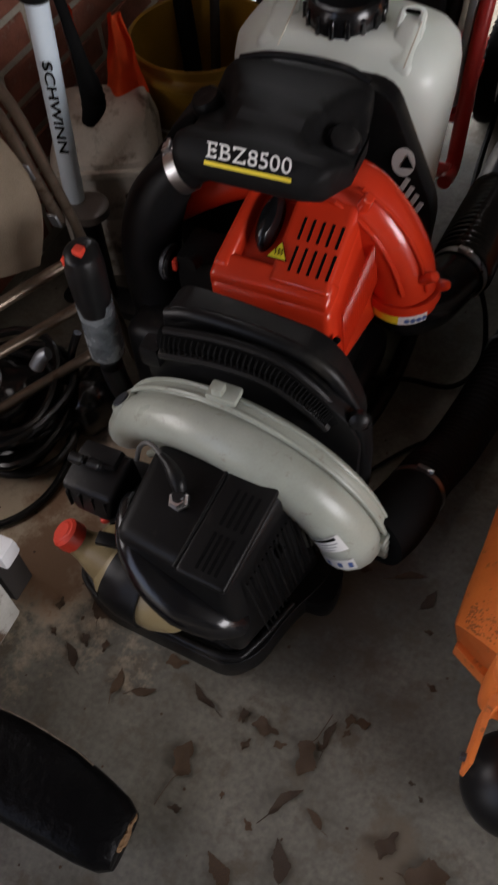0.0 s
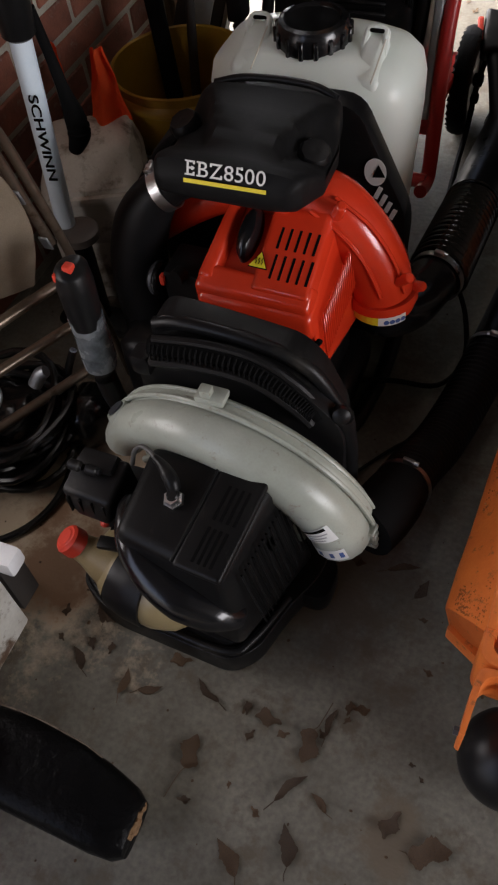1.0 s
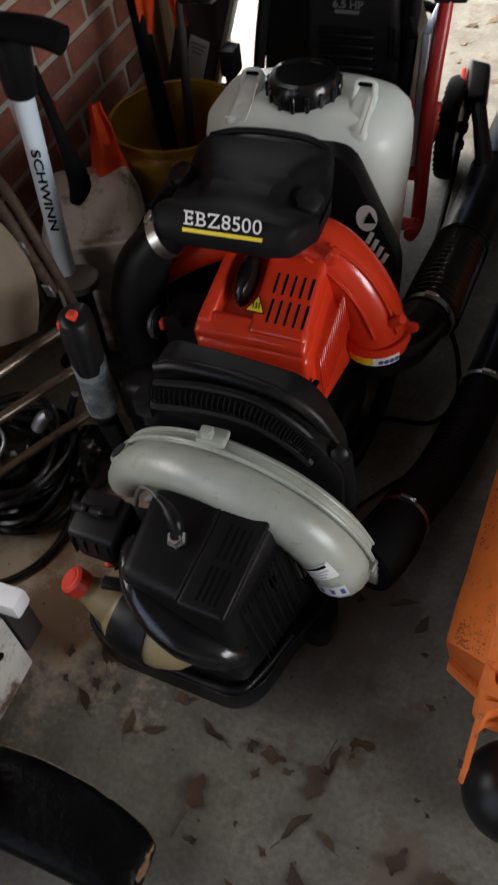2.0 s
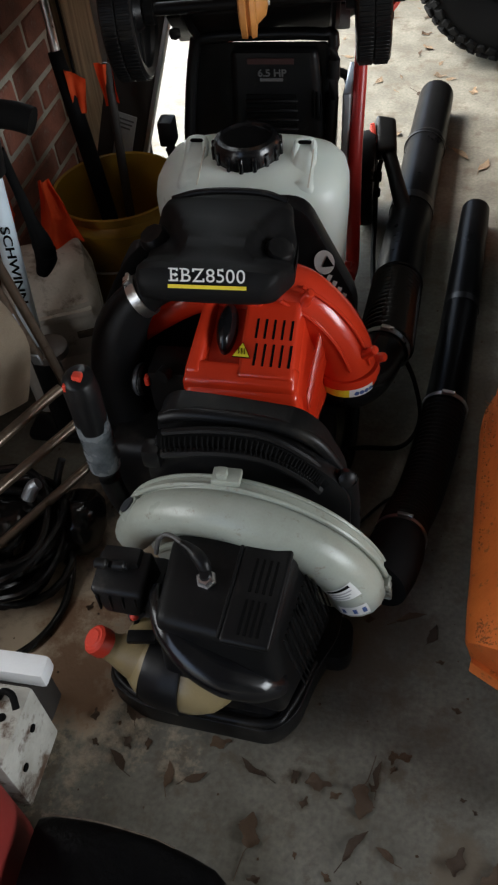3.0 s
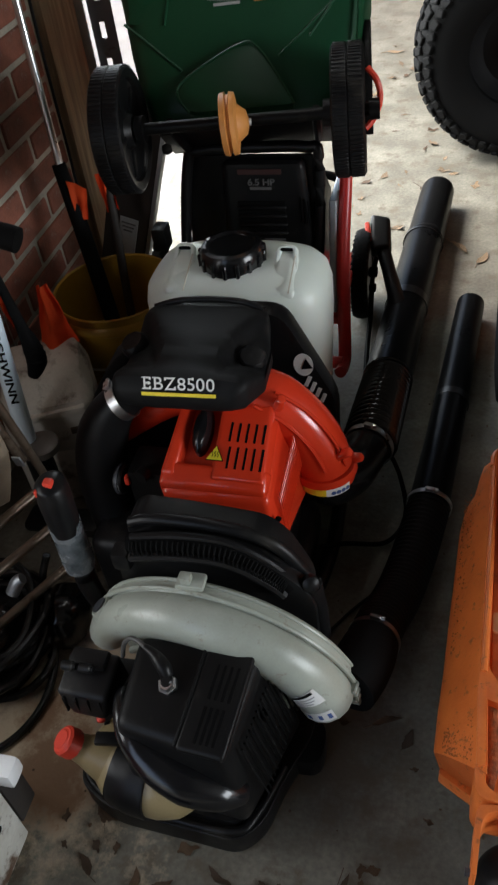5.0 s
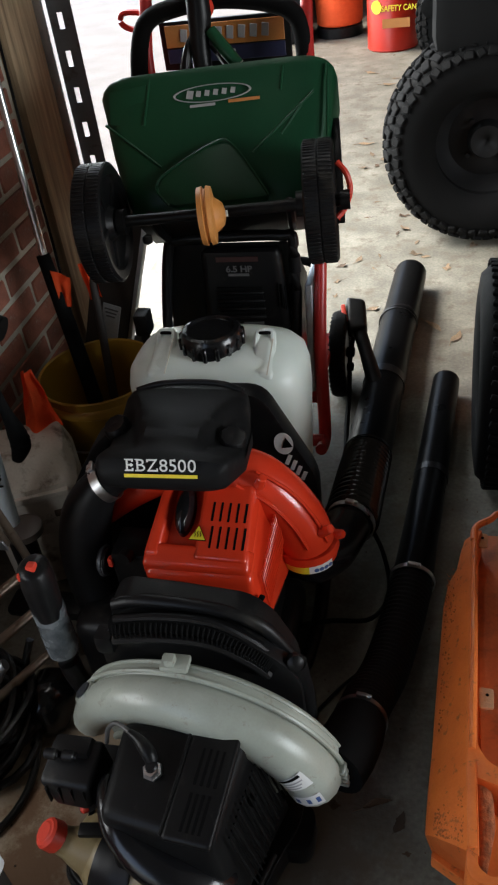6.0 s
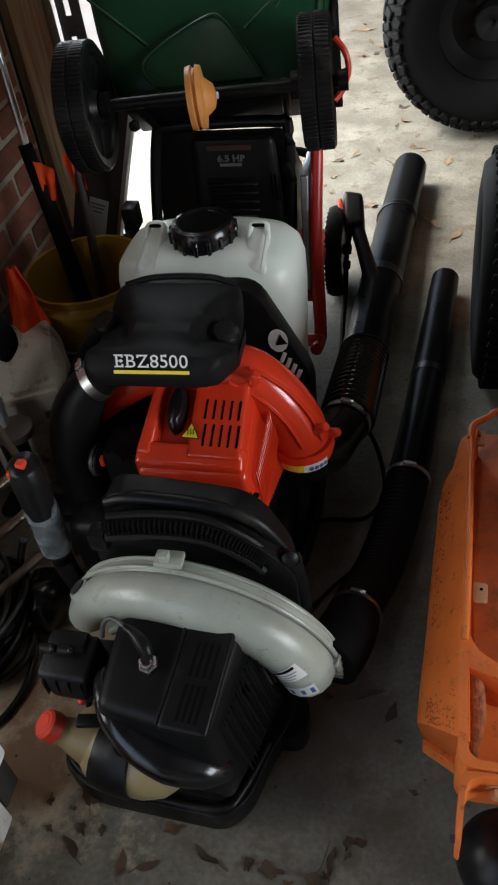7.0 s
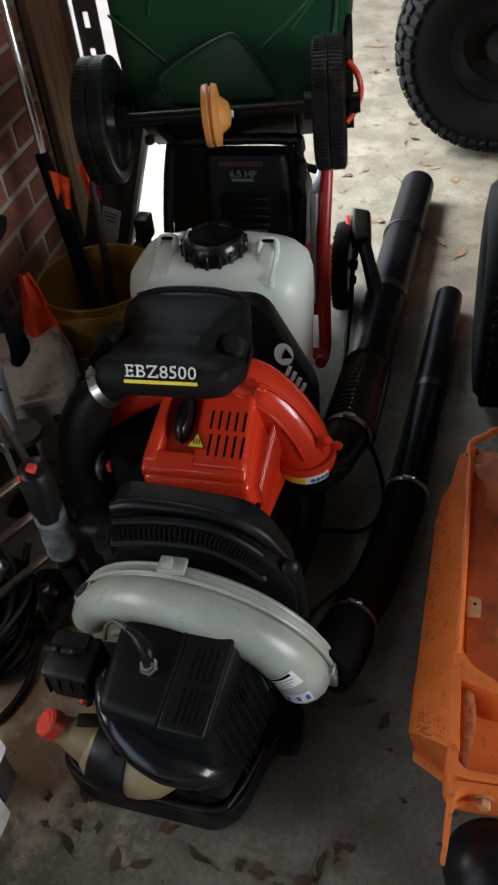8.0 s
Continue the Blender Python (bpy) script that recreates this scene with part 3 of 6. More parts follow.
part("tray_deck", slab(rounded([(-0.21, 0.452), (-0.19, 0.48), (-0.165, 0.57), (-0.40, 0.60), (-0.435, 0.52), (-0.40, 0.466)], 0.02, 4), 0.044, 0.062, 0.008, 2), BLACK, b1)
tank = part("fuel_tank", tube([(-0.432, 0.496, 0.096), (-0.424, 0.496, 0.096), (-0.40, 0.494, 0.090), (-0.36, 0.488, 0.085), (-0.315, 0.483, 0.085), (-0.285, 0.480, 0.085), (-0.267, 0.478, 0.085), (-0.260, 0.478, 0.085)], [0.006, 0.022, 0.044, 0.053, 0.052, 0.042, 0.024, 0.006], 24, 4), FUEL, b1, "translucent amber fuel tank")
part("filler_neck", tube([(-0.375, 0.495, 0.085), (-0.41, 0.496, 0.10), (-0.440, 0.495, 0.117), (-0.454, 0.494, 0.130)], [0.046, 0.036, 0.022, 0.0175], 20), FUEL, tank)
part("tank_shoulder", tube([(-0.40, 0.50, 0.085), (-0.405, 0.52, 0.098), (-0.405, 0.545, 0.100), (-0.405, 0.552, 0.098)], [0.036, 0.034, 0.024, 0.006], 18), FUEL, tank)
cap = add(cyl((-0.452, 0.4945, 0.127), (-0.4655, 0.491, 0.148), 0.0222, 0.0215, 12, 0.0035), cyl((-0.464, 0.4913, 0.146), (-0.4665, 0.4905, 0.150), 0.0165, 0.0145, 12, 0.002))
part("fuel_cap", cap, CAP_RED, tank, "faded red screw cap")
part("tank_strap", tube([(-0.3885, 0.492, 0.088), (-0.388, 0.492, 0.088), (-0.360, 0.488, 0.0855), (-0.333, 0.485, 0.085), (-0.3325, 0.485, 0.085)], [0.049, 0.0515, 0.0565, 0.0570, 0.055], 40, 4), BLACK, b1, "flat black band round the fuel tank")
part("primer_lever", rbox((-0.396, 0.502, 0.150), (0.042, 0.019, 0.010), 0.003, 2, Matrix.Rotation(radians(8), 4, "Z")), BLACK, b1)
part("fuel_hose", tube([(-0.395, 0.585, 0.2), (-0.408, 0.555, 0.16), (-0.42, 0.535, 0.12)], 0.004, 8), RUBBER, b1)
cover = part("engine_cover", hexahedron([(-0.36, 0.462, 0.09), (-0.185, 0.442, 0.09), (-0.138, 0.61, 0.08), (-0.36, 0.62, 0.09),
                                         (-0.352, 0.47, 0.264), (-0.200, 0.450, 0.262), (-0.180, 0.596, 0.286), (-0.352, 0.594, 0.285)], 0.016, 4), COVER, b1, "dusty black engine cover")
T = frame_of((-0.30, 0.53, 0.2765), (1, -0.09, 0.02), (0.08, 1, 0.15))
# slots are raised black bars that paint the dark of the openings
for row in range(2):
    for k in range(4):
        part("vent_slot", placed(rbox((0.0675 + (0.0082 + 0.0010 * row) * k, -0.041 + 0.058 * row, 0.0030), (0.0050, 0.049, 0.003), 0.001, 1), T), INK_AND_GAPS, cover)
part("top_step", placed(rbox((0.077, -0.007, -0.0026), (0.066, 0.140, 0.013), 0.006, 3), T), COVER, cover)
part("step_ridge", placed(tube([(0.043, -0.074, 0.002), (0.043, 0.0, 0.003), (0.042, 0.060, 0.003)], 0.0022, 8), T), COVER, cover)
part("mount_boss", placed(revolve((0.072, 0.068, -0.003), (0, 0, 1), [(0, 0.013), (0.008, 0.011), (0.010, 0.006)], 16), T), COVER, cover)
# every second rib is black, painting the dark gap between ribs
for k in range(16):
    a = Vector((-0.1845 + 0.0014 * k, 0.476 + 0.0084 * k, 0.240 + 0.0012 * k))
    part("cooling_rib", tube([a, a + Vector((0.010, 0.0, -0.05)), a + Vector((0.024, 0, -0.115))], 0.0016, 5, 2), INK_AND_GAPS if k % 2 else BLACK, cover)
part("rib_clip", rbox((-0.171, 0.545, 0.205), (0.010, 0.014, 0.016), 0.004), BLACK, cover)
plug = part("spark_plug", revolve((-0.2925, 0.531, 0.272), (-0.05, -0.35, 1), [(0, 0.0135), (0.009, 0.0135), (0.012, 0.010), (0.016, 0.0095)], 6), METAL, b1, "bright hexagonal spark plug body")
part("plug_collar", cyl((-0.2930, 0.530, 0.284), (-0.2935, 0.528, 0.290), 0.0092, 0.0082, 18, 0.002), BLACK, b1)
part("plug_boot", tube([(-0.2945, 0.537, 0.285), (-0.299, 0.543, 0.293), (-0.308, 0.551, 0.298), (-0.319, 0.559, 0.300), (-0.332, 0.566, 0.300)], [0.0080, 0.0098, 0.0094, 0.0068, 0.0048], 14), BLACK, b1)
part("plug_lead", tube([(-0.330, 0.565, 0.300), (-0.345, 0.574, 0.300), (-0.358, 0.578, 0.297), (-0.369, 0.576, 0.284), (-0.374, 0.57, 0.262)], 0.0034, 10), material("grey_lead", (0.07, 0.068, 0.065), (0.045, 0.044, 0.042), rough=0.5, scale=60), b1, "dusty grey spark plug lead")
part("guard_bar", tube([(-0.366, 0.535, 0.235), (-0.362, 0.512, 0.238), (-0.338, 0.477, 0.228), (-0.300, 0.456, 0.205), (-0.258, 0.447, 0.186), (-0.218, 0.452, 0.166), (-0.190, 0.464, 0.145)], [0.008, 0.011, 0.019, 0.027, 0.031, 0.028, 0.016], 24, flat=0.9), GLOSS, b1, "shiny black guard bar")
for k in range(9):
    q = k / 8
    letter = frame_of((-0.318 + 0.070 * q, 0.4475 - 0.026 * q + 0.006 * q * q, 0.186 - 0.026 * q), (1, -0.35, -0.35), (0.2, -0.5, 1))
    part("guard_print", placed(rbox((0, 0, 0), (0.0052 if k % 3 else 0.0035, 0.0055, 0.0016), 0.0004, 1), letter), PRINT, b1, "worn pale lettering on the guard")
fb = part("air_filter_box", hexahedron([(-0.440, 0.506, 0.200), (-0.388, 0.503, 0.200), (-0.375, 0.575, 0.205), (-0.445, 0.575, 0.205),
                                        (-0.458, 0.512, 0.244), (-0.380, 0.510, 0.246), (-0.378, 0.573, 0.262), (-0.455, 0.572, 0.258)], 0.008, 3), BLACK, b1)
part("filter_lid", hexahedron([(-0.452, 0.545, 0.245), (-0.392, 0.545, 0.245), (-0.390, 0.576, 0.250), (-0.450, 0.576, 0.250),
                               (-0.449, 0.548, 0.264), (-0.395, 0.548, 0.264), (-0.394, 0.573, 0.268), (-0.446, 0.573, 0.268)], 0.005, 2), BLACK, fb)
for x in (-0.443, -0.417):
    part("filter_knob", add(cyl((x - 0.009, 0.541, 0.268), (x + 0.009, 0.5405, 0.268), 0.0075, seg=12, bevel=0.002), cyl((x + 0.009, 0.5405, 0.268), (x + 0.012, 0.5405, 0.268), 0.0045, seg=10)), BLACK, fb)
for k in range(4):
    part("box_rib", rbox((-0.446 + 0.018 * k, 0.509, 0.222), (0.003, 0.006, 0.034), 0.001, 1), BLACK, fb)
part("carburettor", add(rbox((-0.40, 0.565, 0.18), (0.06, 0.07, 0.06), 0.008), cyl((-0.41, 0.53, 0.185), (-0.40, 0.515, 0.182), 0.012, seg=14)), DARKSTEEL, b1)
part("primer_bulb", revolve((-0.402, 0.512, 0.190), (-0.3, -1, 0), [(0, 0.007), (0.004, 0.006), (0.007, 0.003)], 14), CAP_RED, b1, "small red primer bulb")

arch = rounded([(-0.41, 0.02), (-0.125, 0.02), (-0.122, 0.29), (-0.175, 0.345), (-0.24, 0.378), (-0.35, 0.382), (-0.395, 0.355), (-0.41, 0.31)], 0.04, 5)
frame1 = part("back_frame", slab(arch, 0.684, 0.715, 0.010, 2, "y"), BLACK, b1, "black plastic back frame with a vent grille")
pad = rounded([(-0.39, 0.05), (-0.138, 0.05), (-0.133, 0.28), (-0.165, 0.355), (-0.195, 0.384), (-0.29, 0.396), (-0.37, 0.402), (-0.392, 0.38)], 0.025, 5)
part("back_pad", slab(pad, 0.71, 0.748, 0.012, 3, "y"), BLACK, frame1)
shoulder = [(-0.385, 0.712, 0.38), (-0.34, 0.712, 0.392), (-0.24, 0.712, 0.385), (-0.175, 0.714, 0.355), (-0.135, 0.716, 0.285)]
part("top_ridge", tube(shoulder, [0.009, 0.010, 0.010, 0.010, 0.009], 12), BLACK, frame1)
grid_line = spline([(-0.378, 0.682, 0.366), (-0.31, 0.682, 0.378), (-0.24, 0.684, 0.372), (-0.19, 0.686, 0.339), (-0.165, 0.688, 0.309)], 10)
# black bed paints the shade behind the grille bars
part("grille_bed", tube([(-0.382, 0.690, 0.360), (-0.31, 0.690, 0.374), (-0.24, 0.692, 0.368), (-0.186, 0.694, 0.332), (-0.16, 0.696, 0.299)], 0.016, 10), INK_AND_GAPS, frame1)
part("grille_rim", tube([p + Vector((0, -0.010, -0.014)) for p in grid_line[::4]], 0.007, 8, 3), BLACK, frame1)
part("grille_rim", tube([p + Vector((0.002, 0.004, 0.0135)) for p in grid_line[::4]], 0.0055, 8, 3), BLACK, frame1)
for i, p in enumerate(grid_line[1:-1]):
    way = (grid_line[i + 2] - grid_line[i]).normalized()
    n_out = Vector((0, 1, 0)).cross(way)
    n_out = n_out if n_out.z > 0 else -n_out
    part("grille_bar", tube([p + Vector((0, -0.013, -0.010)), p + Vector((0, -0.013, 0.0)) + n_out * 0.004, p + n_out * 0.010 + Vector((0, -0.004, 0))], 0.0013, 5, 2), RUBBER, frame1)
part("side_strut", tube([(-0.128, 0.70, 0.30), (-0.123, 0.71, 0.2), (-0.127, 0.72, 0.05)], [0.014, 0.013, 0.013], 10), BLACK, frame1)
part("side_knob", revolve((-0.132, 0.70, 0.305), (0.3, -0.8, 0.4), [(0, 0.012), (0.012, 0.012), (0.016, 0.007)], 14), BLACK, frame1)
part("left_foot", rbox((-0.397, 0.685, 0.335), (0.028, 0.03, 0.035), 0.008), BLACK, frame1)
clip = part("cable_clip", add(rbox((-0.284, 0.650, 0.342), (0.040, 0.026, 0.011), 0.004), rbox((-0.289, 0.647, 0.351), (0.014, 0.015, 0.015), 0.003)), GREY, b1, "pale plastic cable clip")
# throttle handle on its arm
grip = part("throttle_handle", tube([(-0.486, 0.704, 0.36), (-0.487, 0.706, 0.385), (-0.488, 0.708, 0.425), (-0.489, 0.71, 0.447), (-0.489, 0.711, 0.458)], [0.021, 0.0235, 0.0245, 0.022, 0.011], 20, flat=1.25), BLACK, b1)
part("stop_switch", add(rbox((-0.4835, 0.70, 0.458), (0.013, 0.013, 0.011), 0.003), rbox((-0.5, 0.697, 0.446), (0.006, 0.02, 0.012), 0.002)), CAP_RED, grip, "red stop switch")
part("tape_wrap", tube([(-0.484, 0.70, 0.278), (-0.4845, 0.702, 0.30), (-0.485, 0.703, 0.34), (-0.486, 0.704, 0.374)], [0.0225, 0.0245, 0.0235, 0.024], 20), TAPE, grip, "crumpled grey tape")
part("handle_arm", tube([(-0.484, 0.70, 0.29), (-0.478, 0.70, 0.21), (-0.455, 0.71, 0.12), (-0.415, 0.73, 0.06)], [0.017, 0.016, 0.015, 0.015], 14), BLACK, b1)
# outlet, hose and tube of this blower
elbow = part("outlet_elbow", tube([(-0.078, 0.640, 0.140), (-0.066, 0.672, 0.136), (-0.056, 0.710, 0.127), (-0.050, 0.748, 0.114), (-0.044, 0.785, 0.10)], [0.045, 0.046, 0.044, 0.039, 0.037], 28), RUBBER, b1)
part("hose_clamp", clamp((-0.051, 0.742, 0.116), (0.14, 0.93, -0.33), 0.0405, 0.009), DULLSTEEL, b1, "dull steel hose clamp")


def bellows(points, r, pitch=0.011, depth=0.006, seg=24):
    """A corrugated hose along a smooth line: rounded ridges with narrow grooves."""
    line = spline(points, 60)
    run = [0.0]
    for a, b in zip(line, line[1:]):
        run.append(run[-1] + (b - a).length)
    n = int(run[-1] / pitch)
    pts, radii, k = [], [], 0
    for i in range(n):
        for u, d in ((0.0, 0.0), (0.16, 0.1), (0.32, 0.8), (0.5, 1.0), (0.68, 0.8), (0.84, 0.1)):
            want = run[-1] * (i + u) / n
            while k < len(line) - 2 and run[k + 1] < want:
                k += 1
            pts.append(line[k].lerp(line[k + 1], (want - run[k]) / max(1e-6, run[k + 1] - run[k])))
            radii.append(r + depth * d)
    return tube(pts, radii, seg, 1)


part("flexible_hose", bellows([(-0.049, 0.755, 0.112), (-0.044, 0.79, 0.096), (-0.024, 0.87, 0.066), (-0.005, 0.97, 0.056), (0.012, 1.085, 0.055)], 0.037, 0.0105, 0.0032), WORNHOSE, b1)
part("hose_clamp", clamp((0.013, 1.091, 0.055), (0.12, 1, 0), 0.041, 0.009), METAL, b1, "bright hose clamp")
part("blower_tube", tube([(0.010, 1.07, 0.055), (0.022, 1.2, 0.05), (0.038, 1.40, 0.042), (0.055, 1.62, 0.039), (0.068, 1.79, 0.039)], [0.039, 0.037, 0.036, 0.0345, 0.033], 24, 5, caps=True), TUBE, b1, "glossy black blower tube lying on the floor")
part("tube_ring", ring_band((0.0395, 1.41, 0.0415), (0.08, 1, 0), 0.0355, 0.02), BLACK, b1)


# ---- red backpack blower ----
b2 = thing("backpack_blower", (-0.33, 1.0, 0.0), "red and black backpack blower lettered EBZ8500 on its air cleaner", "leaf blower", group="backpack blowers")
secs = []
for y, z0, z1, xa, xb in ((0.882, 0.450, 0.468, -0.440, -0.275), (0.886, 0.442, 0.479, -0.451, -0.262), (0.898, 0.434, 0.492, -0.458, -0.249), (0.945, 0.424, 0.496, -0.464, -0.232),
                          (1.02, 0.41, 0.494, -0.468, -0.238), (1.07, 0.41, 0.488, -0.466, -0.252), (1.095, 0.42, 0.484, -0.464, -0.256), (1.105, 0.43, 0.478, -0.460, -0.260)):
    secs.append((y, z0, z1, xa, xb))
shell = []
for a, b in zip(secs, secs[1:]):
    steps = 1 if b[0] - a[0] < 0.015 else 7
    shell += [[p + (q - p) * k / steps for p, q in zip(a, b)] for k in range(steps)]
shell.append(list(secs[-1]))


def cover_section(y, z0, z1, xa, xb):
    """One slice of the cover: a flat raised middle between two scooped corners."""
    mid, half = (xa + xb) / 2, 0.030 + 0.052 * min(1, max(0, (y - 0.925) / 0.15))
    deep = 0.026 * min(1, max(0, (y - 0.912) / 0.05)) * min(1, max(0, (1.075 - y) / 0.05))
    out = []
    for x, z in squircle(mid, (z0 + z1) / 2, (xb - xa) / 2, (z1 - z0) / 2, 5.0, 72):
        fall = min(1, max(0, (abs(x - mid) - half) / 0.022))
        out.append((x, y, z - (deep * fall * fall * (3 - 2 * fall) if z > (z0 + z1) / 2 + 0.01 else 0)))
    return out


air = part("air_cleaner", rings([cover_section(*s) for s in shell]), AIRBOX, b2, "black air cleaner cover with white model lettering")
part("rear_lip", tube([(-0.452, 1.100, 0.476), (-0.41, 1.106, 0.486), (-0.355, 1.108, 0.489), (-0.30, 1.106, 0.487), (-0.266, 1.100, 0.477)], 0.0055, 10), BLACK, air)
for x, y in ((-0.262, 0.985), (-0.458, 1.008)):
    knob = revolve((x, y, 0.460), (0.3 if x > -0.35 else -0.3, -0.25, 1), [(0, 0.024), (0.012, 0.023), (0.017, 0.019), (0.015, 0.011), (0.017, 0.001)], 9)
    part("cover_knob", knob, BLACK, air)
F = frame_of((-0.3465, 0.8845, 0.4815), (1, 0.06, -0.03), (0, 0.42, 1))
part("model_lettering", lettering("EBZ8500", 0.0195, 0.1085, F @ Matrix.Translation((0, 0.0095, 0.0035)), weight=-0.004, serif=True), LABEL_W, air, "white lettering EBZ8500")
bar = part("yellow_stripe", plate(0.112, 0.0052, F @ Matrix.Translation((0, -0.0075, 0.0025))), LABEL_Y, air, "yellow stripe with tiny print")
engine = part("engine_cover", hexahedron([(-0.385, 0.838, 0.20), (-0.205, 0.828, 0.20), (-0.185, 0.98, 0.20), (-0.385, 0.98, 0.20),
                                          (-0.394, 0.834, 0.312), (-0.217, 0.826, 0.317), (-0.222, 0.965, 0.382), (-0.378, 0.965, 0.382)], 0.011, 3), RED, b2, "glossy red engine cover with slotted vents")
S = frame_of((-0.30, 0.90, 0.3705), (1, -0.03, 0.0), (0, 1, 0.515))
part("vent_panel", placed(hexahedron([(-0.014, -0.070, -0.03), (0.084, -0.070, -0.03), (0.078, 0.070, -0.03), (-0.012, 0.070, -0.03), (-0.008, -0.064, 0.0), (0.076, -0.064, 0.0), (0.070, 0.068, 0.0), (-0.010, 0.068, 0.0)], 0.007, 3), S), RED, engine)
part("side_ridge", placed(hexahedron([(-0.096, -0.070, -0.03), (-0.060, -0.070, -0.03), (-0.056, 0.070, -0.03), (-0.082, 0.070, -0.03), (-0.090, -0.062, 0.0), (-0.068, -0.062, 0.0), (-0.060, 0.068, 0.0), (-0.076, 0.068, 0.0)], 0.007, 3), S), RED, engine)
part("front_lip", placed(hexahedron([(-0.098, -0.084, -0.04), (0.086, -0.084, -0.04), (0.084, -0.036, -0.03), (-0.094, -0.036, -0.03), (-0.092, -0.078, -0.006), (0.080, -0.078, -0.006), (0.078, -0.042, 0.0), (-0.088, -0.042, 0.0)], 0.008, 3), S), RED, engine)
# vent openings painted as black bars on the panel
for row in range(2):
    for k in range(5):
        part("vent_slot", placed(rbox((0.015 + 0.0132 * k - 0.003 * row, -0.027 + 0.042 * row, -0.0015), (0.0050, 0.037 if row == 0 else 0.033, 0.004), 0.001, 1), S), INK_AND_GAPS, engine)
part("plug_boot", placed(add(revolve((-0.037, 0.006, -0.022), (0, 0, 1), [(0, 0.0155), (0.018, 0.0145), (0.028, 0.010), (0.031, 0.002)], 24), rbox((-0.037, -0.022, -0.010), (0.009, 0.008, 0.010), 0.003)), S @ Matrix.Diagonal((1, 2.7, 1, 1))), GLOSS, engine, "black spark plug boot")
for x, y, r in ((-0.004, 0.058, 0.009), (-0.070, 0.056, 0.008)):
    part("cover_screw", placed(revolve((x, y, -0.004), (0, 0, 1), [(0, r), (0.014, r * 0.85), (0.014, r * 0.5), (0.008, r * 0.45), (0.008, 0.001)], 16), S), RED, engine)
tri = bmesh.new()
c = [tri.verts.new(p) for p in ((-0.0145, -0.0115, 0), (0.0145, -0.0115, 0), (0, 0.0135, 0))]
tri.faces.new(c)
ext = bmesh.ops.extrude_face_region(tri, geom=tri.faces[:])
bmesh.ops.translate(tri, vec=(0, 0, 0.001), verts=[v for v in ext["geom"] if isinstance(v, bmesh.types.BMVert)])
TM = S @ Matrix.Translation((-0.005, -0.024, 0.003))
hot = part("hot_surface_sign", placed(tri, TM @ Matrix.Scale(1.0, 4)), INK_AND_GAPS, engine, "yellow hot-surface warning triangle")
tri2 = bmesh.new()
tri2.faces.new([tri2.verts.new(p) for p in ((-0.0128, -0.0105, 0.0024), (0.0128, -0.0105, 0.0024), (0, 0.0116, 0.0024))])
part("yellow_face", placed(tri2, TM), LABEL_Y, hot)
for k in range(3):
    part("heat_wave", placed(tube([(-0.0045 + 0.0045 * k, -0.006, 0.003), (-0.0035 + 0.0045 * k, -0.003, 0.003), (-0.0052 + 0.0045 * k, 0.0, 0.003), (-0.0042 + 0.0045 * k, 0.003, 0.003)], 0.0006, 5, 3), TM), INK_AND_GAPS, hot)
# front openings painted as black bars
for k in range(4):
    part("front_slot", rbox((-0.275 + 0.022 * k, 0.829, 0.262 + 0.003 * k), (0.009, 0.006, 0.03), 0.002, 1, Matrix.Rotation(radians(25), 4, "Y")), INK_AND_GAPS, engine)
for k in range(19):
    part("side_rib", rbox((-0.2028 + 0.0005 * k, 0.850 + 0.0062 * k, 0.270 + 0.0027 * k), (0.004, 0.0018, 0.070), 0.0008, 1, Matrix.Rotation(radians(-6), 4, "X") @ Matrix.Rotation(radians(-7), 4, "Y")), RED, engine)
part("crankcase", rbox((-0.30, 0.93, 0.13), (0.18, 0.17, 0.15), 0.02), BLACK, b2)
fan = part("fan_housing", tube([(-0.36, 1.0, 0.380), (-0.30, 0.995, 0.392), (-0.243, 0.995, 0.381), (-0.199, 0.995, 0.338), (-0.171, 0.995, 0.287), (-0.161, 0.995, 0.244)], [0.04, 0.043, 0.046, 0.047, 0.047, 0.048], 28), RED, b2, "glossy red fan housing elbow")
part("housing_arm", tube([(-0.34, 0.99, 0.39), (-0.40, 0.985, 0.372), (-0.46, 0.98, 0.338), (-0.525, 0.98, 0.285)], [0.024, 0.022, 0.021, 0.018], 14, flat=1.2), RED, fan)
part("seam_rib", tube([(-0.256, 0.949, 0.402), (-0.211, 0.949, 0.370), (-0.173, 0.948, 0.322), (-0.150, 0.948, 0.268)], 0.0032, 6), RED, fan)
part("seam_rib", tube([(-0.225, 0.966, 0.418), (-0.175, 0.968, 0.378), (-0.139, 0.968, 0.324), (-0.120, 0.968, 0.268)], 0.0030, 6), RED, fan)
part("end_flange", revolve((-0.161, 0.995, 0.246), (0.06, 0, -1), [(0, 0.044), (0, 0.053), (0.014, 0.055), (0.018, 0.05), (0.03, 0.05), (0.03, 0.044)], 32, closed=True), RED, fan)
for p, q in (((-0.222, 0.962, 0.392), (-0.210, 0.945, 0.424)), ((-0.132, 0.972, 0.285), (-0.112, 0.962, 0.306)), ((-0.112, 1.005, 0.250), (-0.098, 1.0, 0.258)), ((-0.290, 0.945, 0.402), (-0.288, 0.934, 0.424))):
    part("screw_boss", add(cyl(p, q, 0.0095, 0.0075, 16, 0.002), cyl(q, Vector(q) + (Vector(q) - Vector(p)).normalized() * 0.0008, 0.004, seg=10)), RED, fan)
decal = bmesh.new()
rows = []
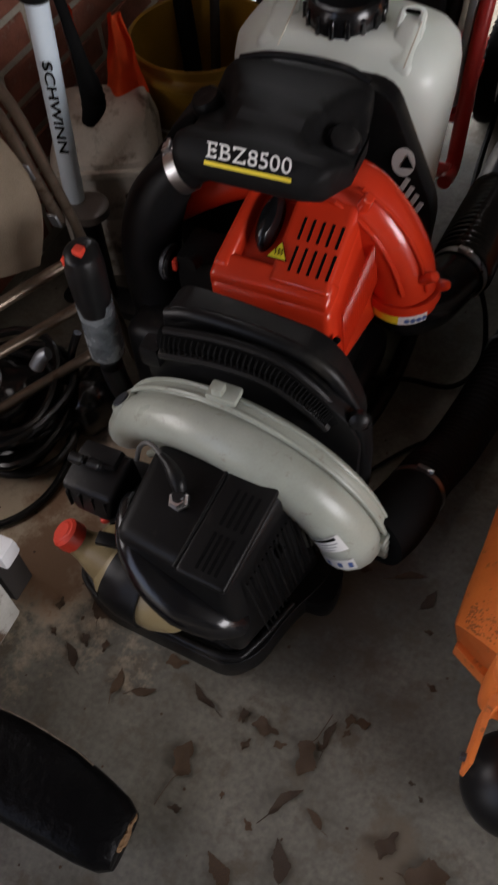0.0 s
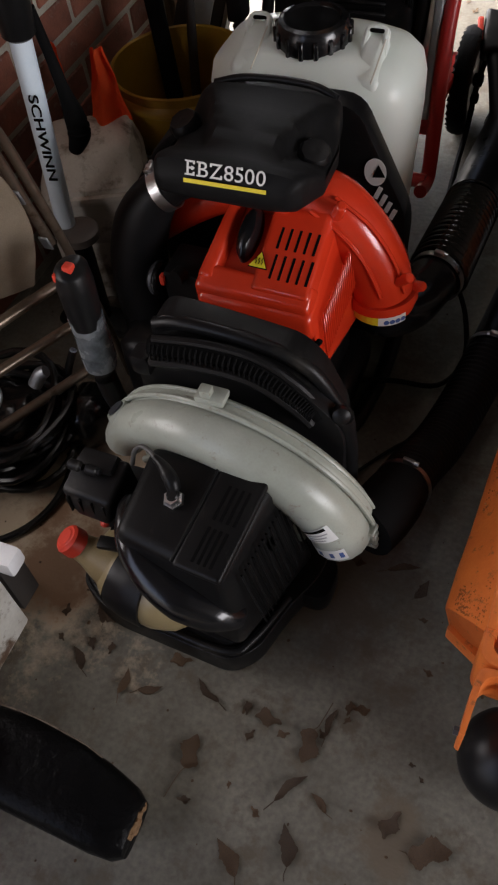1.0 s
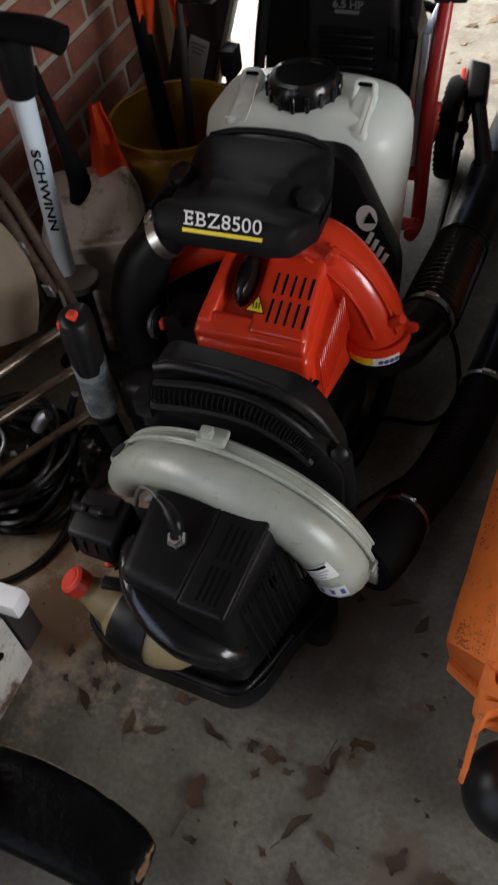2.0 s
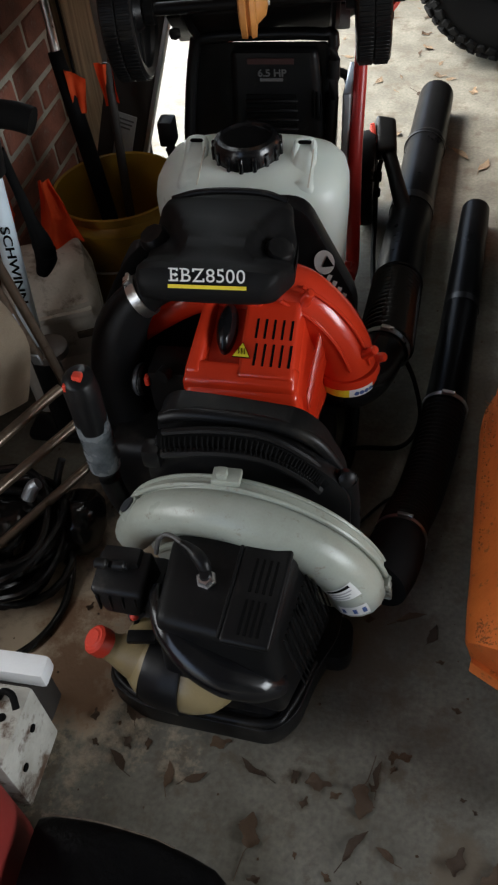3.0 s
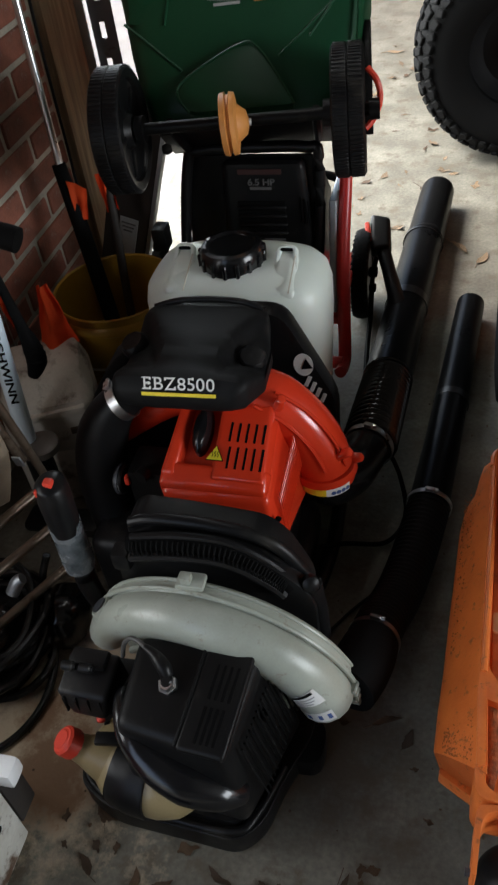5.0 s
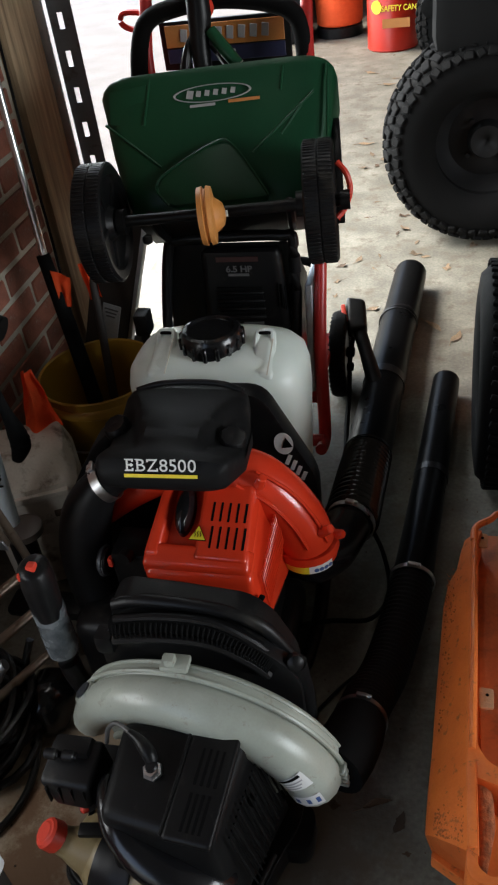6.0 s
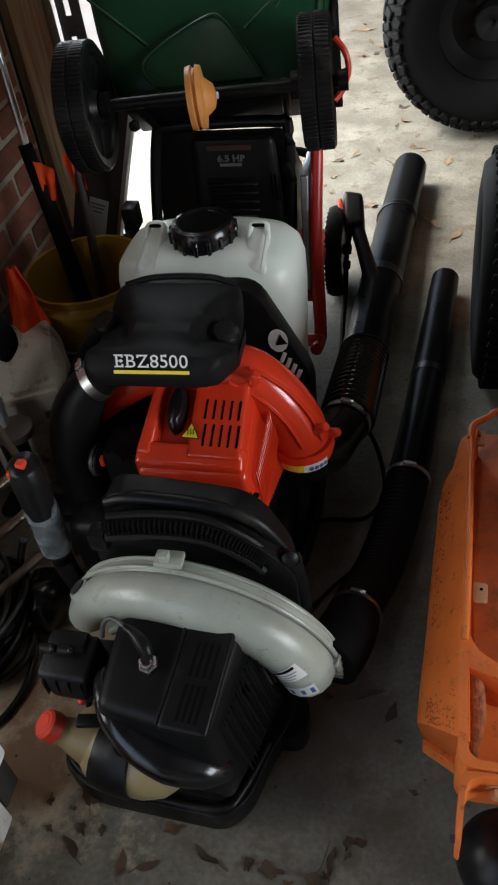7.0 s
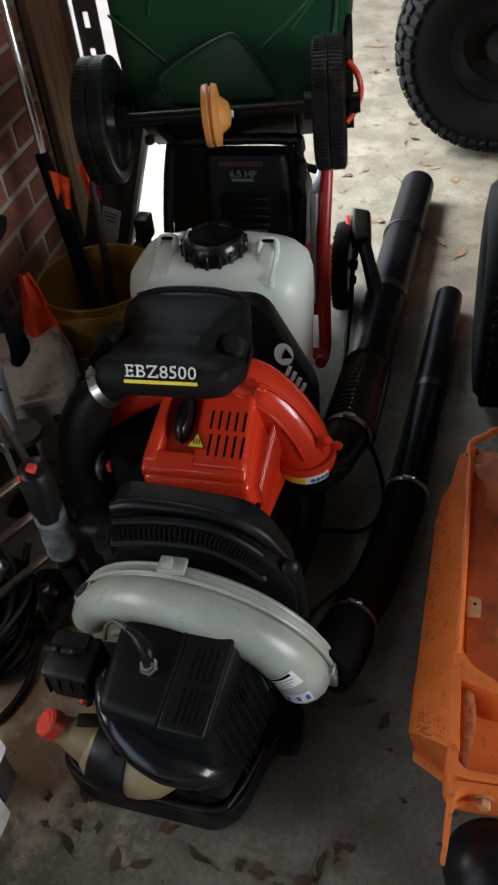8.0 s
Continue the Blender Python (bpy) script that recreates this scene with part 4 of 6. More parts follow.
for i in range(13):
    q = radians(-150 + 120 * i / 12)
    rows.append([(-0.160 + 0.0512 * math.cos(q), 0.995 + 0.0512 * math.sin(q), z) for z in (0.213, 0.235)])
for (a, b), (c2, d) in zip(rows[:8], rows[1:8]):
    decal.faces.new([decal.verts.new(v) for v in (a, c2, d, b)])
part("yellow_label", decal, LABEL_Y, fan, "yellow caution strip")
decal = bmesh.new()
for (a, b), (c2, d) in zip(rows[7:], rows[8:]):
    decal.faces.new([decal.verts.new(v) for v in (a, c2, d, b)])
wl2 = part("white_label", decal, LABEL_W, fan, "white label with blue round symbols")
for i in (8, 9, 10, 11):
    q = radians(-150 + 120 * (i + 0.4) / 12)
    nrm = Vector((math.cos(q), math.sin(q), 0))
    part("symbol", revolve(Vector((-0.160, 0.995, 0.220)) + nrm * 0.0514, nrm, [(0, 0.0042), (0.0006, 0.0042), (0.0006, 0.0005)], 12), LABEL_B, wl2)
part("outlet_elbow", tube([(-0.161, 0.995, 0.225), (-0.155, 1.015, 0.180), (-0.132, 1.075, 0.147), (-0.112, 1.14, 0.14), (-0.105, 1.17, 0.136)], [0.043, 0.045, 0.046, 0.044, 0.043], 24), GLOSS, b2)
part("hose_clamp", clamp((-0.107, 1.155, 0.138), (0.2, 1, -0.05), 0.0465), METAL, b2, "bright hose clamp")
part("flexible_hose", bellows([(-0.106, 1.16, 0.137), (-0.103, 1.26, 0.118), (-0.10, 1.36, 0.098), (-0.098, 1.43, 0.085)], 0.045, 0.018, 0.009, 28), HOSE, b2, "ribbed black hose")
tubeA = part("blower_tube", tube([(-0.098, 1.42, 0.087), (-0.09, 1.62, 0.068), (-0.08, 1.80, 0.060), (-0.068, 2.02, 0.055), (-0.065, 2.06, 0.055), (-0.063, 2.08, 0.053), (-0.051, 2.28, 0.051), (-0.046, 2.365, 0.050)],
                                  [0.052, 0.05, 0.05, 0.05, 0.054, 0.05, 0.049, 0.048], 28, 5), TUBE, b2, "black blower tube resting on the driveway edge")
part("tube_ring", ring_band((-0.0665, 2.055, 0.054), (0.05, 1, -0.02), 0.052, 0.016), BLACK, tubeA)
part("tube_ring", ring_band((-0.084, 1.74, 0.062), (0.05, 1, -0.02), 0.0505, 0.03), BLACK, tubeA)
pistol = part("control_handle", tube([(-0.088, 1.665, 0.085), (-0.105, 1.70, 0.105), (-0.128, 1.755, 0.145), (-0.146, 1.80, 0.176), (-0.156, 1.825, 0.192)], [0.022, 0.020, 0.017, 0.017, 0.019], 16), BLACK, b2)
GRIP = frame_of((-0.163, 1.838, 0.203), (1, 0.2, 0.1), (-0.35, 0.75, 0.55))
part("grip_head", placed(hexahedron([(-0.026, -0.050, -0.026), (0.026, -0.050, -0.026), (0.034, 0.030, -0.026), (-0.016, 0.046, -0.026), (-0.024, -0.050, 0.026), (0.024, -0.050, 0.026), (0.032, 0.028, 0.026), (-0.012, 0.044, 0.026)], 0.011), GRIP), BLACK, pistol)
part("red_switch", placed(rbox((-0.024, 0.0, 0.010), (0.012, 0.050, 0.028), 0.004), GRIP), CAP_RED, pistol, "red stop switch")
part("control_cable", tube([(-0.165, 1.83, 0.15), (-0.172, 1.79, 0.11), (-0.168, 1.70, 0.06), (-0.162, 1.58, 0.05), (-0.15, 1.45, 0.06)], 0.006, 8), RUBBER, b2)
part("cable_joint", add(rbox((-0.172, 1.80, 0.118), (0.022, 0.024, 0.02), 0.005), rbox((-0.170, 1.765, 0.096), (0.018, 0.02, 0.018), 0.005)), RUBBER, b2)
back2 = rounded([(-0.50, 0.0), (-0.165, 0.0), (-0.158, 0.27), (-0.245, 0.452), (-0.455, 0.452), (-0.50, 0.36)], 0.03, 4)
bf = part("back_frame", slab(back2, 1.125, 1.165, 0.008, 2, "y"), BLACK, b2, "black back frame with a white round emblem")
EM = frame_of((-0.213, 1.1235, 0.350), (1, 0, 0), (0, 0, 1))
em = part("emblem", placed(revolve((0, 0, 0), (0, 0, 1), [(0, 0.0165), (0.001, 0.0165), (0.001, 0.0005)], 28), EM @ Matrix.Diagonal((1.05, 1.45, 1, 1))), LABEL_W, bf)
tri3 = bmesh.new()
tri3.faces.new([tri3.verts.new(p) for p in ((0.005, 0.015, 0.002), (0.0165, -0.006, 0.002), (-0.004, -0.009, 0.002))])
part("emblem_arrow", placed(tri3, EM), INK_AND_GAPS, em)
for k in range(4):
    part("emblem_bar", placed(rbox((0.006 + 0.0085 * k, -0.036 - 0.012 * k, 0.0008), (0.0075, 0.024 - 0.001 * k, 0.0014), 0.0005, 1, Matrix.Rotation(radians(-22), 4, "Z")), EM), LABEL_W, bf)
part("foot_frame", tube([(-0.16, 1.13, 0.02), (-0.16, 0.98, 0.015), (-0.20, 0.86, 0.015), (-0.38, 0.86, 0.015), (-0.47, 0.95, 0.015), (-0.49, 1.13, 0.02)], 0.014, 12), BLACK, b2)
part("fuel_tank", rbox((-0.31, 0.97, 0.065), (0.26, 0.15, 0.08), 0.03, 3), BLACK, b2)
# intake pipe and harness on the far flank
part("intake_pipe", tube([(-0.40, 0.955, 0.428), (-0.44, 0.945, 0.424), (-0.477, 0.935, 0.402), (-0.512, 0.925, 0.35), (-0.528, 0.915, 0.28), (-0.526, 0.905, 0.20), (-0.515, 0.90, 0.10)], [0.026, 0.028, 0.032, 0.042, 0.045, 0.045, 0.043], 20), BLACK, b2, "bent black intake pipe")
# two added black blocks fill gaps that should look dark
part("lower_dark_fill", rbox((-0.475, 0.865, 0.10), (0.13, 0.12, 0.20), 0.03, 3), BLACK, b2)
part("rear_dark_fill", rbox((-0.455, 1.06, 0.21), (0.17, 0.10, 0.38), 0.02), BLACK, b2)
part("harness_pad", tube([(-0.465, 1.085, 0.42), (-0.515, 1.02, 0.40), (-0.558, 0.965, 0.31), (-0.572, 0.94, 0.2), (-0.55, 0.92, 0.08)], [0.012, 0.015, 0.018, 0.018, 0.016], 12, flat=0.6), RUBBER, b2)
part("hose_clamp", clamp((-0.470, 0.937, 0.408), (-0.85, -0.22, -0.5), 0.0325, 0.016), METAL, b2, "bright hose clamp")
dial = part("choke_dial", revolve((-0.488, 0.885, 0.280), (1, -0.10, 0.05), [(0, 0.001), (0, 0.022), (0.003, 0.025), (0.013, 0.025), (0.016, 0.022), (0.016, 0.001)], 24), BLACK, b2, "black choke dial with a worn metal rim")
part("dial_rim", ring_band((-0.480, 0.8842, 0.2804), (1, -0.10, 0.05), 0.0252, 0.005), DARKSTEEL, dial, "worn metal rim")
part("dial_print", rbox((-0.480, 0.8600, 0.281), (0.005, 0.002, 0.016), 0.0006, 1), DIMPRINT, dial)
part("choke_lever", rbox((-0.465, 0.872, 0.292), (0.008, 0.012, 0.018), 0.003), CAP_RED, b2, "red choke lever")
part("carburettor", add(rbox((-0.425, 0.905, 0.265), (0.08, 0.07, 0.09), 0.01), cyl((-0.43, 0.875, 0.312), (-0.435, 0.86, 0.312), 0.012, seg=12)), BLACK, b2)
part("throttle_cable", tube([(-0.18, 0.95, 0.07), (-0.13, 1.0, 0.03), (-0.06, 1.025, 0.015), (-0.03, 1.09, 0.02), (-0.045, 1.15, 0.06), (-0.07, 1.18, 0.10)], 0.0045, 8), RUBBER, b2)
part("ground_cable", tube([(-0.15, 0.80, 0.006), (-0.08, 0.90, 0.005), (-0.02, 0.93, 0.005), (0.02, 0.98, 0.005)], 0.003, 6), RUBBER, b2)


# ---- white tank sprayer ----
sp = thing("sprayer_tank", (-0.365, 1.31, 0.0), "milky white plastic sprayer tank with a black screw lid", "sprayer")
secs = []
for z, hx, hy in ((0.0, 0.10, 0.06), (0.006, 0.14, 0.085), (0.03, 0.158, 0.10), (0.2, 0.166, 0.106), (0.33, 0.174, 0.108), (0.385, 0.174, 0.106), (0.412, 0.168, 0.101), (0.43, 0.152, 0.090),
                  (0.441, 0.125, 0.075), (0.447, 0.085, 0.062), (0.449, 0.06, 0.055)):
    secs.append([(x, y, z) for x, y in squircle(-0.367, 1.31, hx, hy, 3.6, 48)])
tb = part("tank", rings(secs), TANKWHITE, sp)
part("lid", add(revolve((-0.37, 1.30, 0.438), (0, 0, 1), [(0, 0.054), (0.006, 0.060), (0.032, 0.060), (0.042, 0.054), (0.044, 0.046), (0.040, 0.042), (0.040, 0.001)], 40)), GLOSS, sp, "black ribbed screw lid")
for k in range(16):
    q = 2 * math.pi * k / 16
    part("lid_rib", rbox((-0.37 + 0.0605 * math.cos(q), 1.30 + 0.0605 * math.sin(q), 0.456), (0.006, 0.008, 0.03), 0.002, 1, Matrix.Rotation(q, 4, "Z")), GLOSS, sp)
for x in (-0.462, -0.268):
    part("lug", tube([(x - 0.016, 1.25, 0.42), (x - 0.016, 1.296, 0.452), (x - 0.012, 1.312, 0.466), (x + 0.012, 1.312, 0.466), (x + 0.016, 1.296, 0.452), (x + 0.018, 1.25, 0.415)], 0.006, 8, 4), TANKWHITE, tb)
    part("lug_flank", hexahedron([(x - 0.034, 1.196, 0.28), (x + 0.034, 1.196, 0.28), (x + 0.024, 1.335, 0.39), (x - 0.024, 1.335, 0.39),
                                  (x - 0.026, 1.224, 0.432), (x + 0.026, 1.224, 0.432), (x + 0.018, 1.316, 0.464), (x - 0.018, 1.316, 0.464)], 0.013, 4), TANKWHITE, tb)
    # thin streak: faint stain, with the lug's shading put into its colour
    part("lug_shade_streak", placed(rbox((0, 0, 0), (0.0025, 0.085, 0.0012), 0.0005, 1), frame_of((x + 0.017, 1.255, 0.4475), (1, 0, 0), (0, 1, 0.34))), material("stain_and_shade_streak", (0.62, 0.60, 0.50), rough=0.7, bump=0.0), tb)
    # black piece paints the shaded strap opening
    part("strap_slot", rbox((x, 1.309, 0.4665), (0.024, 0.010, 0.006), 0.002, 1), INK_AND_GAPS, tb)
part("hose_fitting", add(rbox((-0.555, 1.43, 0.42), (0.03, 0.04, 0.05), 0.006), cyl((-0.545, 1.40, 0.40), (-0.535, 1.41, 0.34), 0.01)), BLACK, sp)
part("wand_hose", tube([(-0.55, 1.42, 0.40), (-0.548, 1.43, 0.2), (-0.53, 1.40, 0.02)], 0.008, 8), RUBBER, sp)


# ---- pressure washer ----
pw = thing("pressure_washer", (-0.39, 1.65, 0.0), "pressure washer with black engine, red tube frame and pneumatic wheels", "pressure washer")
eng = part("engine", hexahedron([(-0.555, 1.57, 0.20), (-0.262, 1.57, 0.20), (-0.268, 1.80, 0.20), (-0.562, 1.80, 0.20),
                                 (-0.532, 1.560, 0.535), (-0.250, 1.560, 0.535), (-0.262, 1.78, 0.36), (-0.505, 1.78, 0.36)], 0.014, 3), BLACK, pw, "black engine shroud with louvred vents")
part("shroud", hexahedron([(-0.455, 1.535, 0.335), (-0.264, 1.535, 0.335), (-0.264, 1.61, 0.33), (-0.46, 1.61, 0.33),
                           (-0.445, 1.535, 0.530), (-0.275, 1.535, 0.530), (-0.275, 1.585, 0.518), (-0.445, 1.585, 0.518)], 0.018, 3), BLACK, eng)
# side openings painted as black strips
for k in range(3):
    part("side_slot", rbox((-0.284 + 0.007 * k, 1.5345, 0.425 - 0.004 * k), (0.003, 0.004, 0.055), 0.001, 1), INK_AND_GAPS, eng)
EF = frame_of((-0.365, 1.5335, 0.45), (1, 0, 0), (0, 0.01, 1))
part("power_lettering", lettering("6.5 HP", 0.014, 0.056, EF @ Matrix.Translation((0.002, 0.036, 0.001)), weight=0.02), DIMPRINT, eng, "grey lettering 6.5 HP")
part("brand_bar", plate(0.09, 0.011, EF @ Matrix.Translation((0, 0.058, 0.0005))), material("dull_red_print", (0.035, 0.010, 0.008), rough=0.6, bump=0.0), eng)
part("silver_mark", plate(0.045, 0.006, EF @ Matrix.Translation((0, 0.023, 0.0005))), DIMPRINT, eng)
for k in range(4):
    part("louvre", placed(rbox((-0.002, -0.018 - 0.019 * k, 0.003), (0.105, 0.007, 0.008), 0.003, 1), EF), BLACK, eng)
    # black strip paints the shade between louvres
    part("louvre_slot", placed(rbox((-0.002, -0.0095 - 0.019 * k, 0.0005), (0.100, 0.008, 0.003), 0.001, 1), EF), INK_AND_GAPS, eng)
part("maker_plate", plate(0.045, 0.007, EF @ Matrix.Translation((0.02, -0.092, 0.001))), DIMPRINT, eng)
part("caution_label", rbox((-0.2665, 1.57, 0.355), (0.002, 0.022, 0.03), 0.0005, 1), LABEL_W, eng, "small white caution label")
part("roll_frame", tube([(-0.555, 1.54, 0.16), (-0.55, 1.545, 0.33), (-0.517, 1.55, 0.52), (-0.49, 1.552, 0.545), (-0.38, 1.555, 0.549), (-0.27, 1.553, 0.549), (-0.246, 1.55, 0.53), (-0.255, 1.545, 0.33), (-0.272, 1.538, 0.295), (-0.30, 1.53, 0.285)], 0.0115, 12), BLACK, pw)
part("roll_frame", tube([(-0.535, 1.80, 0.16), (-0.53, 1.80, 0.33), (-0.49, 1.80, 0.372), (-0.38, 1.80, 0.374), (-0.27, 1.80, 0.372), (-0.24, 1.80, 0.33), (-0.245, 1.80, 0.16)], 0.010, 12), BLACK, pw)
part("side_plate", hexahedron([(-0.232, 1.50, 0.20), (-0.216, 1.50, 0.20), (-0.216, 1.70, 0.20), (-0.232, 1.70, 0.20),
                               (-0.228, 1.535, 0.445), (-0.212, 1.535, 0.445), (-0.212, 1.68, 0.445), (-0.228, 1.68, 0.445)], 0.004), GALV, pw, "grey steel side plate")
for x in (-0.20,):
    part("frame_tube", tube([(x, 1.42, 0.10), (x, 1.485, 0.09), (x, 1.50, 0.2), (x, 1.52, 0.34), (x, 1.62, 0.55), (x + (0.0 if x < -0.4 else -0.03), 1.80, 0.80), (x + (0.0 if x < -0.4 else -0.04), 1.90, 0.96), (x + (0.0 if x < -0.4 else -0.05), 1.95, 1.02)],
                                  [0.013, 0.0145, 0.0145, 0.0140, 0.0125, 0.0125, 0.0125, 0.0125], 14), RED_PAINT, pw, "red painted frame tube")
part("frame_tube", tube([(-0.50, 1.79, 0.17), (-0.52, 1.80, 0.5), (-0.585, 1.83, 0.78), (-0.59, 1.90, 0.94), (-0.59, 1.95, 1.02)], 0.0140, 14), RED_PAINT, pw, "red painted frame tube")
part("cross_tube", tube([(-0.54, 1.50, 0.14), (-0.4, 1.47, 0.10), (-0.2, 1.46, 0.095)], 0.014, 12), RED_PAINT, pw)
part("deck_plate", rbox((-0.39, 1.66, 0.165), (0.36, 0.28, 0.02), 0.004), RED_PAINT, pw)
part("handle_grip", tube([(-0.60, 1.80, 0.80), (-0.598, 1.83, 0.86), (-0.58, 1.85, 0.905), (-0.53, 1.86, 0.925), (-0.42, 1.87, 0.935), (-0.30, 1.86, 0.918), (-0.252, 1.85, 0.885), (-0.238, 1.82, 0.82)], 0.019, 14), RUBBER, pw, "black foam handle grip")
panel = part("name_panel", rbox((-0.425, 1.905, 0.845), (0.29, 0.012, 0.10), 0.003), BLACK, pw, "orange and dark blue name panel")
part("panel_stripe", rbox((-0.425, 1.8975, 0.865), (0.265, 0.004, 0.045), 0.001, 1), PANEL_OR, panel)
part("panel_stripe", rbox((-0.425, 1.8975, 0.825), (0.265, 0.004, 0.03), 0.001, 1), PANEL_BL, panel)
for k in range(8):
    part("brand_bar", rbox((-0.515 + 0.026 * k, 1.894, 0.866), (0.016, 0.002, 0.026), 0.001, 1, Matrix.Rotation(radians(8), 4, "Y")), PRINT, panel)
part("number_bar", rbox((-0.425, 1.894, 0.826), (0.045, 0.002, 0.013), 0.001, 1), PRINT, panel)
part("red_knob", revolve((-0.445, 1.84, 0.925), (0, -1, 0.3), [(0, 0.02), (0.015, 0.023), (0.03, 0.018), (0.034, 0.003)], 20), CAP_RED, pw)
part("side_hook", tube([(-0.60, 1.93, 0.91), (-0.655, 1.93, 0.915), (-0.665, 1.93, 0.895), (-0.64, 1.93, 0.88), (-0.60, 1.93, 0.885)], 0.007, 8), RED_PAINT, pw)


def tyre(cx, cy, cz, r, w, axis="x", lugs=0, rim=0.5, lug=0.075):
    ax = Vector((1, 0, 0)) if axis == "x" else Vector((0, 1, 0))
    c = Vector((cx, cy, cz))
    h = w / 2
    prof = [(-h * 0.72, r * rim), (-h * 0.9, r * (rim + 0.06)), (-h, r * (rim + 0.24)), (-h * 0.95, r * 0.9), (-h * 0.76, r * 0.975), (-h * 0.4, r), (h * 0.4, r), (h * 0.76, r * 0.975), (h * 0.95, r * 0.9),
            (h, r * (rim + 0.24)), (h * 0.9, r * (rim + 0.06)), (h * 0.72, r * rim)]
    bm, tread = revolve(c, ax, prof, 64, closed=True), bmesh.new()
    side = ax.orthogonal().normalized()
    top = ax.cross(side)
    for k in range(lugs):
        for s in (-1, 0, 1):
            q = 2 * math.pi * (k + (0.5 if s == 0 else 0)) / lugs
            out = side * math.cos(q) + top * math.sin(q)
            along = ax.cross(out)
            m = Matrix((along, ax, out)).transposed().to_4x4()
            m.translation = c + out * (r * (1.0 if s == 0 else 0.968)) + ax * (s * h * 0.74)
            tilt = Matrix.Rotation(radians(-24 * s), 4, "X") @ Matrix.Rotation(radians(18 * (1 if k % 2 else -1)), 4, "Z")
            add(tread, placed(rbox((0, 0, 0), (2 * math.pi * r / lugs * 0.62, h * (0.52 if s else 0.6), r * lug), r * 0.01, 1), m @ tilt))
    return bm, tread


def wheel_with_tread(name, parent, label, *args):
    bm, tread = tyre(*args)
    ob = part(name, bm, RUBBER, parent, label)
    block = part("tread", tread, RUBBER, ob)
    block["kind"] = "stuff"
    return ob


for x in (-0.197, -0.61):
    wh = wheel_with_tread("wheel", pw, "", x, 1.80, 0.112, 0.110, 0.040, "x", 40, 0.55, 0.004)
    part("rim", revolve((x, 1.80, 0.112), (1, 0, 0), [(-0.014, 0.001), (-0.014, 0.062), (-0.018, 0.067), (0.018, 0.067), (0.014, 0.062), (0.014, 0.001)], 28), DARKSTEEL, wh)
part("axle", cyl((-0.61, 1.80, 0.112), (-0.197, 1.80, 0.112), 0.008), DARKSTEEL, pw)


# ---- lawn spreader perched on the pressure washer ----
sd = thing("lawn_spreader", (-0.36, 1.50, 0.565), "dark green lawn spreader with black ridged wheels, perched on the washer", "lawn spreader")
TIP = Matrix.Translation((0, 1.47, 0.60)) @ Matrix.Rotation(radians(-40), 4, "X") @ Matrix.Translation((0, -1.47, -0.60))
secs = []
for z, xa, xb, ya, yb in ((0.640, -0.535, -0.215, 1.49, 1.60), (0.655, -0.555, -0.195, 1.475, 1.63), (0.70, -0.572, -0.172, 1.468, 1.68), (0.78, -0.590, -0.152, 1.462, 1.70), (0.865, -0.604, -0.138, 1.46, 1.71),
                          (0.894, -0.610, -0.132, 1.459, 1.712), (0.907, -0.606, -0.136, 1.457, 1.714), (0.916, -0.598, -0.144, 1.457, 1.714), (0.922, -0.586, -0.157, 1.459, 1.712), (0.924, -0.573, -0.170, 1.468, 1.70), (0.80, -0.56, -0.170, 1.482, 1.68), (0.66, -0.51, -0.23, 1.50, 1.61)):
    secs.append([(x, y, z) for x, y in squircle((xa + xb) / 2, (ya + yb) / 2, (xb - xa) / 2, (yb - ya) / 2, 8, 56)])
hop = part("hopper", placed(rings(secs), TIP), GREEN, sd, "scuffed dark green hopper")
# added black plate stands in for the shade under the hopper
part("underside_dark_plate", placed(rbox((-0.375, 1.545, 0.634), (0.330, 0.125, 0.014), 0.004), TIP), BLACK, sd, "added black plate that keeps the hopper's underside dark")
HF = TIP @ frame_of((-0.375, 1.4578, 0.868), (1, 0, 0), (0, -0.02, 1))
logo = part("logo_plate", placed(revolve((0, 0, 0), (0, 0, 1), [(0, 0.077), (0.0022, 0.077), (0.0022, 0.073), (0, 0.073)], 40, closed=True), HF @ Matrix.Diagonal((1, 0.22, 1, 1))), PRINT, hop, "grey oval brand outline")
for k in range(6):
    part("logo_bar", plate(0.009 if k else 0.013, 0.011 if k else 0.016, HF @ Matrix.Translation((-0.044 + 0.017 * k, 0.001, 0)) @ Matrix.Rotation(radians(-12), 4, "Z")), PRINT, logo)
part("orange_print", plate(0.062, 0.006, HF @ Matrix.Translation((0.062, -0.02, 0))), PANEL_OR, hop)
part("grey_print", plate(0.05, 0.005, HF @ Matrix.Translation((-0.02, -0.022, 0))), PRINT, hop)
for a, b in (((-0.498, 1.4595, 0.912), (-0.515, 1.461, 0.82)), ((-0.18, 1.4625, 0.85), (-0.302, 1.4635, 0.745)), ((-0.205, 1.4625, 0.825), (-0.245, 1.464, 0.775)), ((-0.235, 1.4595, 0.905), (-0.242, 1.461, 0.86)), ((-0.592, 1.4625, 0.83), (-0.485, 1.4650, 0.735)), ((-0.150, 1.462, 0.90), (-0.158, 1.464, 0.76))):
    part("front_rib", placed(tube([a, Vector(a).lerp(Vector(b), 0.5), b], 0.0035, 8, flat=0.8), TIP), GREEN, hop)
part("raised_panel", placed(hexahedron([(-0.585, 1.466, 0.832), (-0.520, 1.466, 0.818), (-0.520, 1.48, 0.818), (-0.585, 1.48, 0.832), (-0.582, 1.4565, 0.893), (-0.506, 1.4565, 0.900), (-0.506, 1.48, 0.904), (-0.582, 1.48, 0.897)], 0.003, 2), TIP), GREEN, hop)
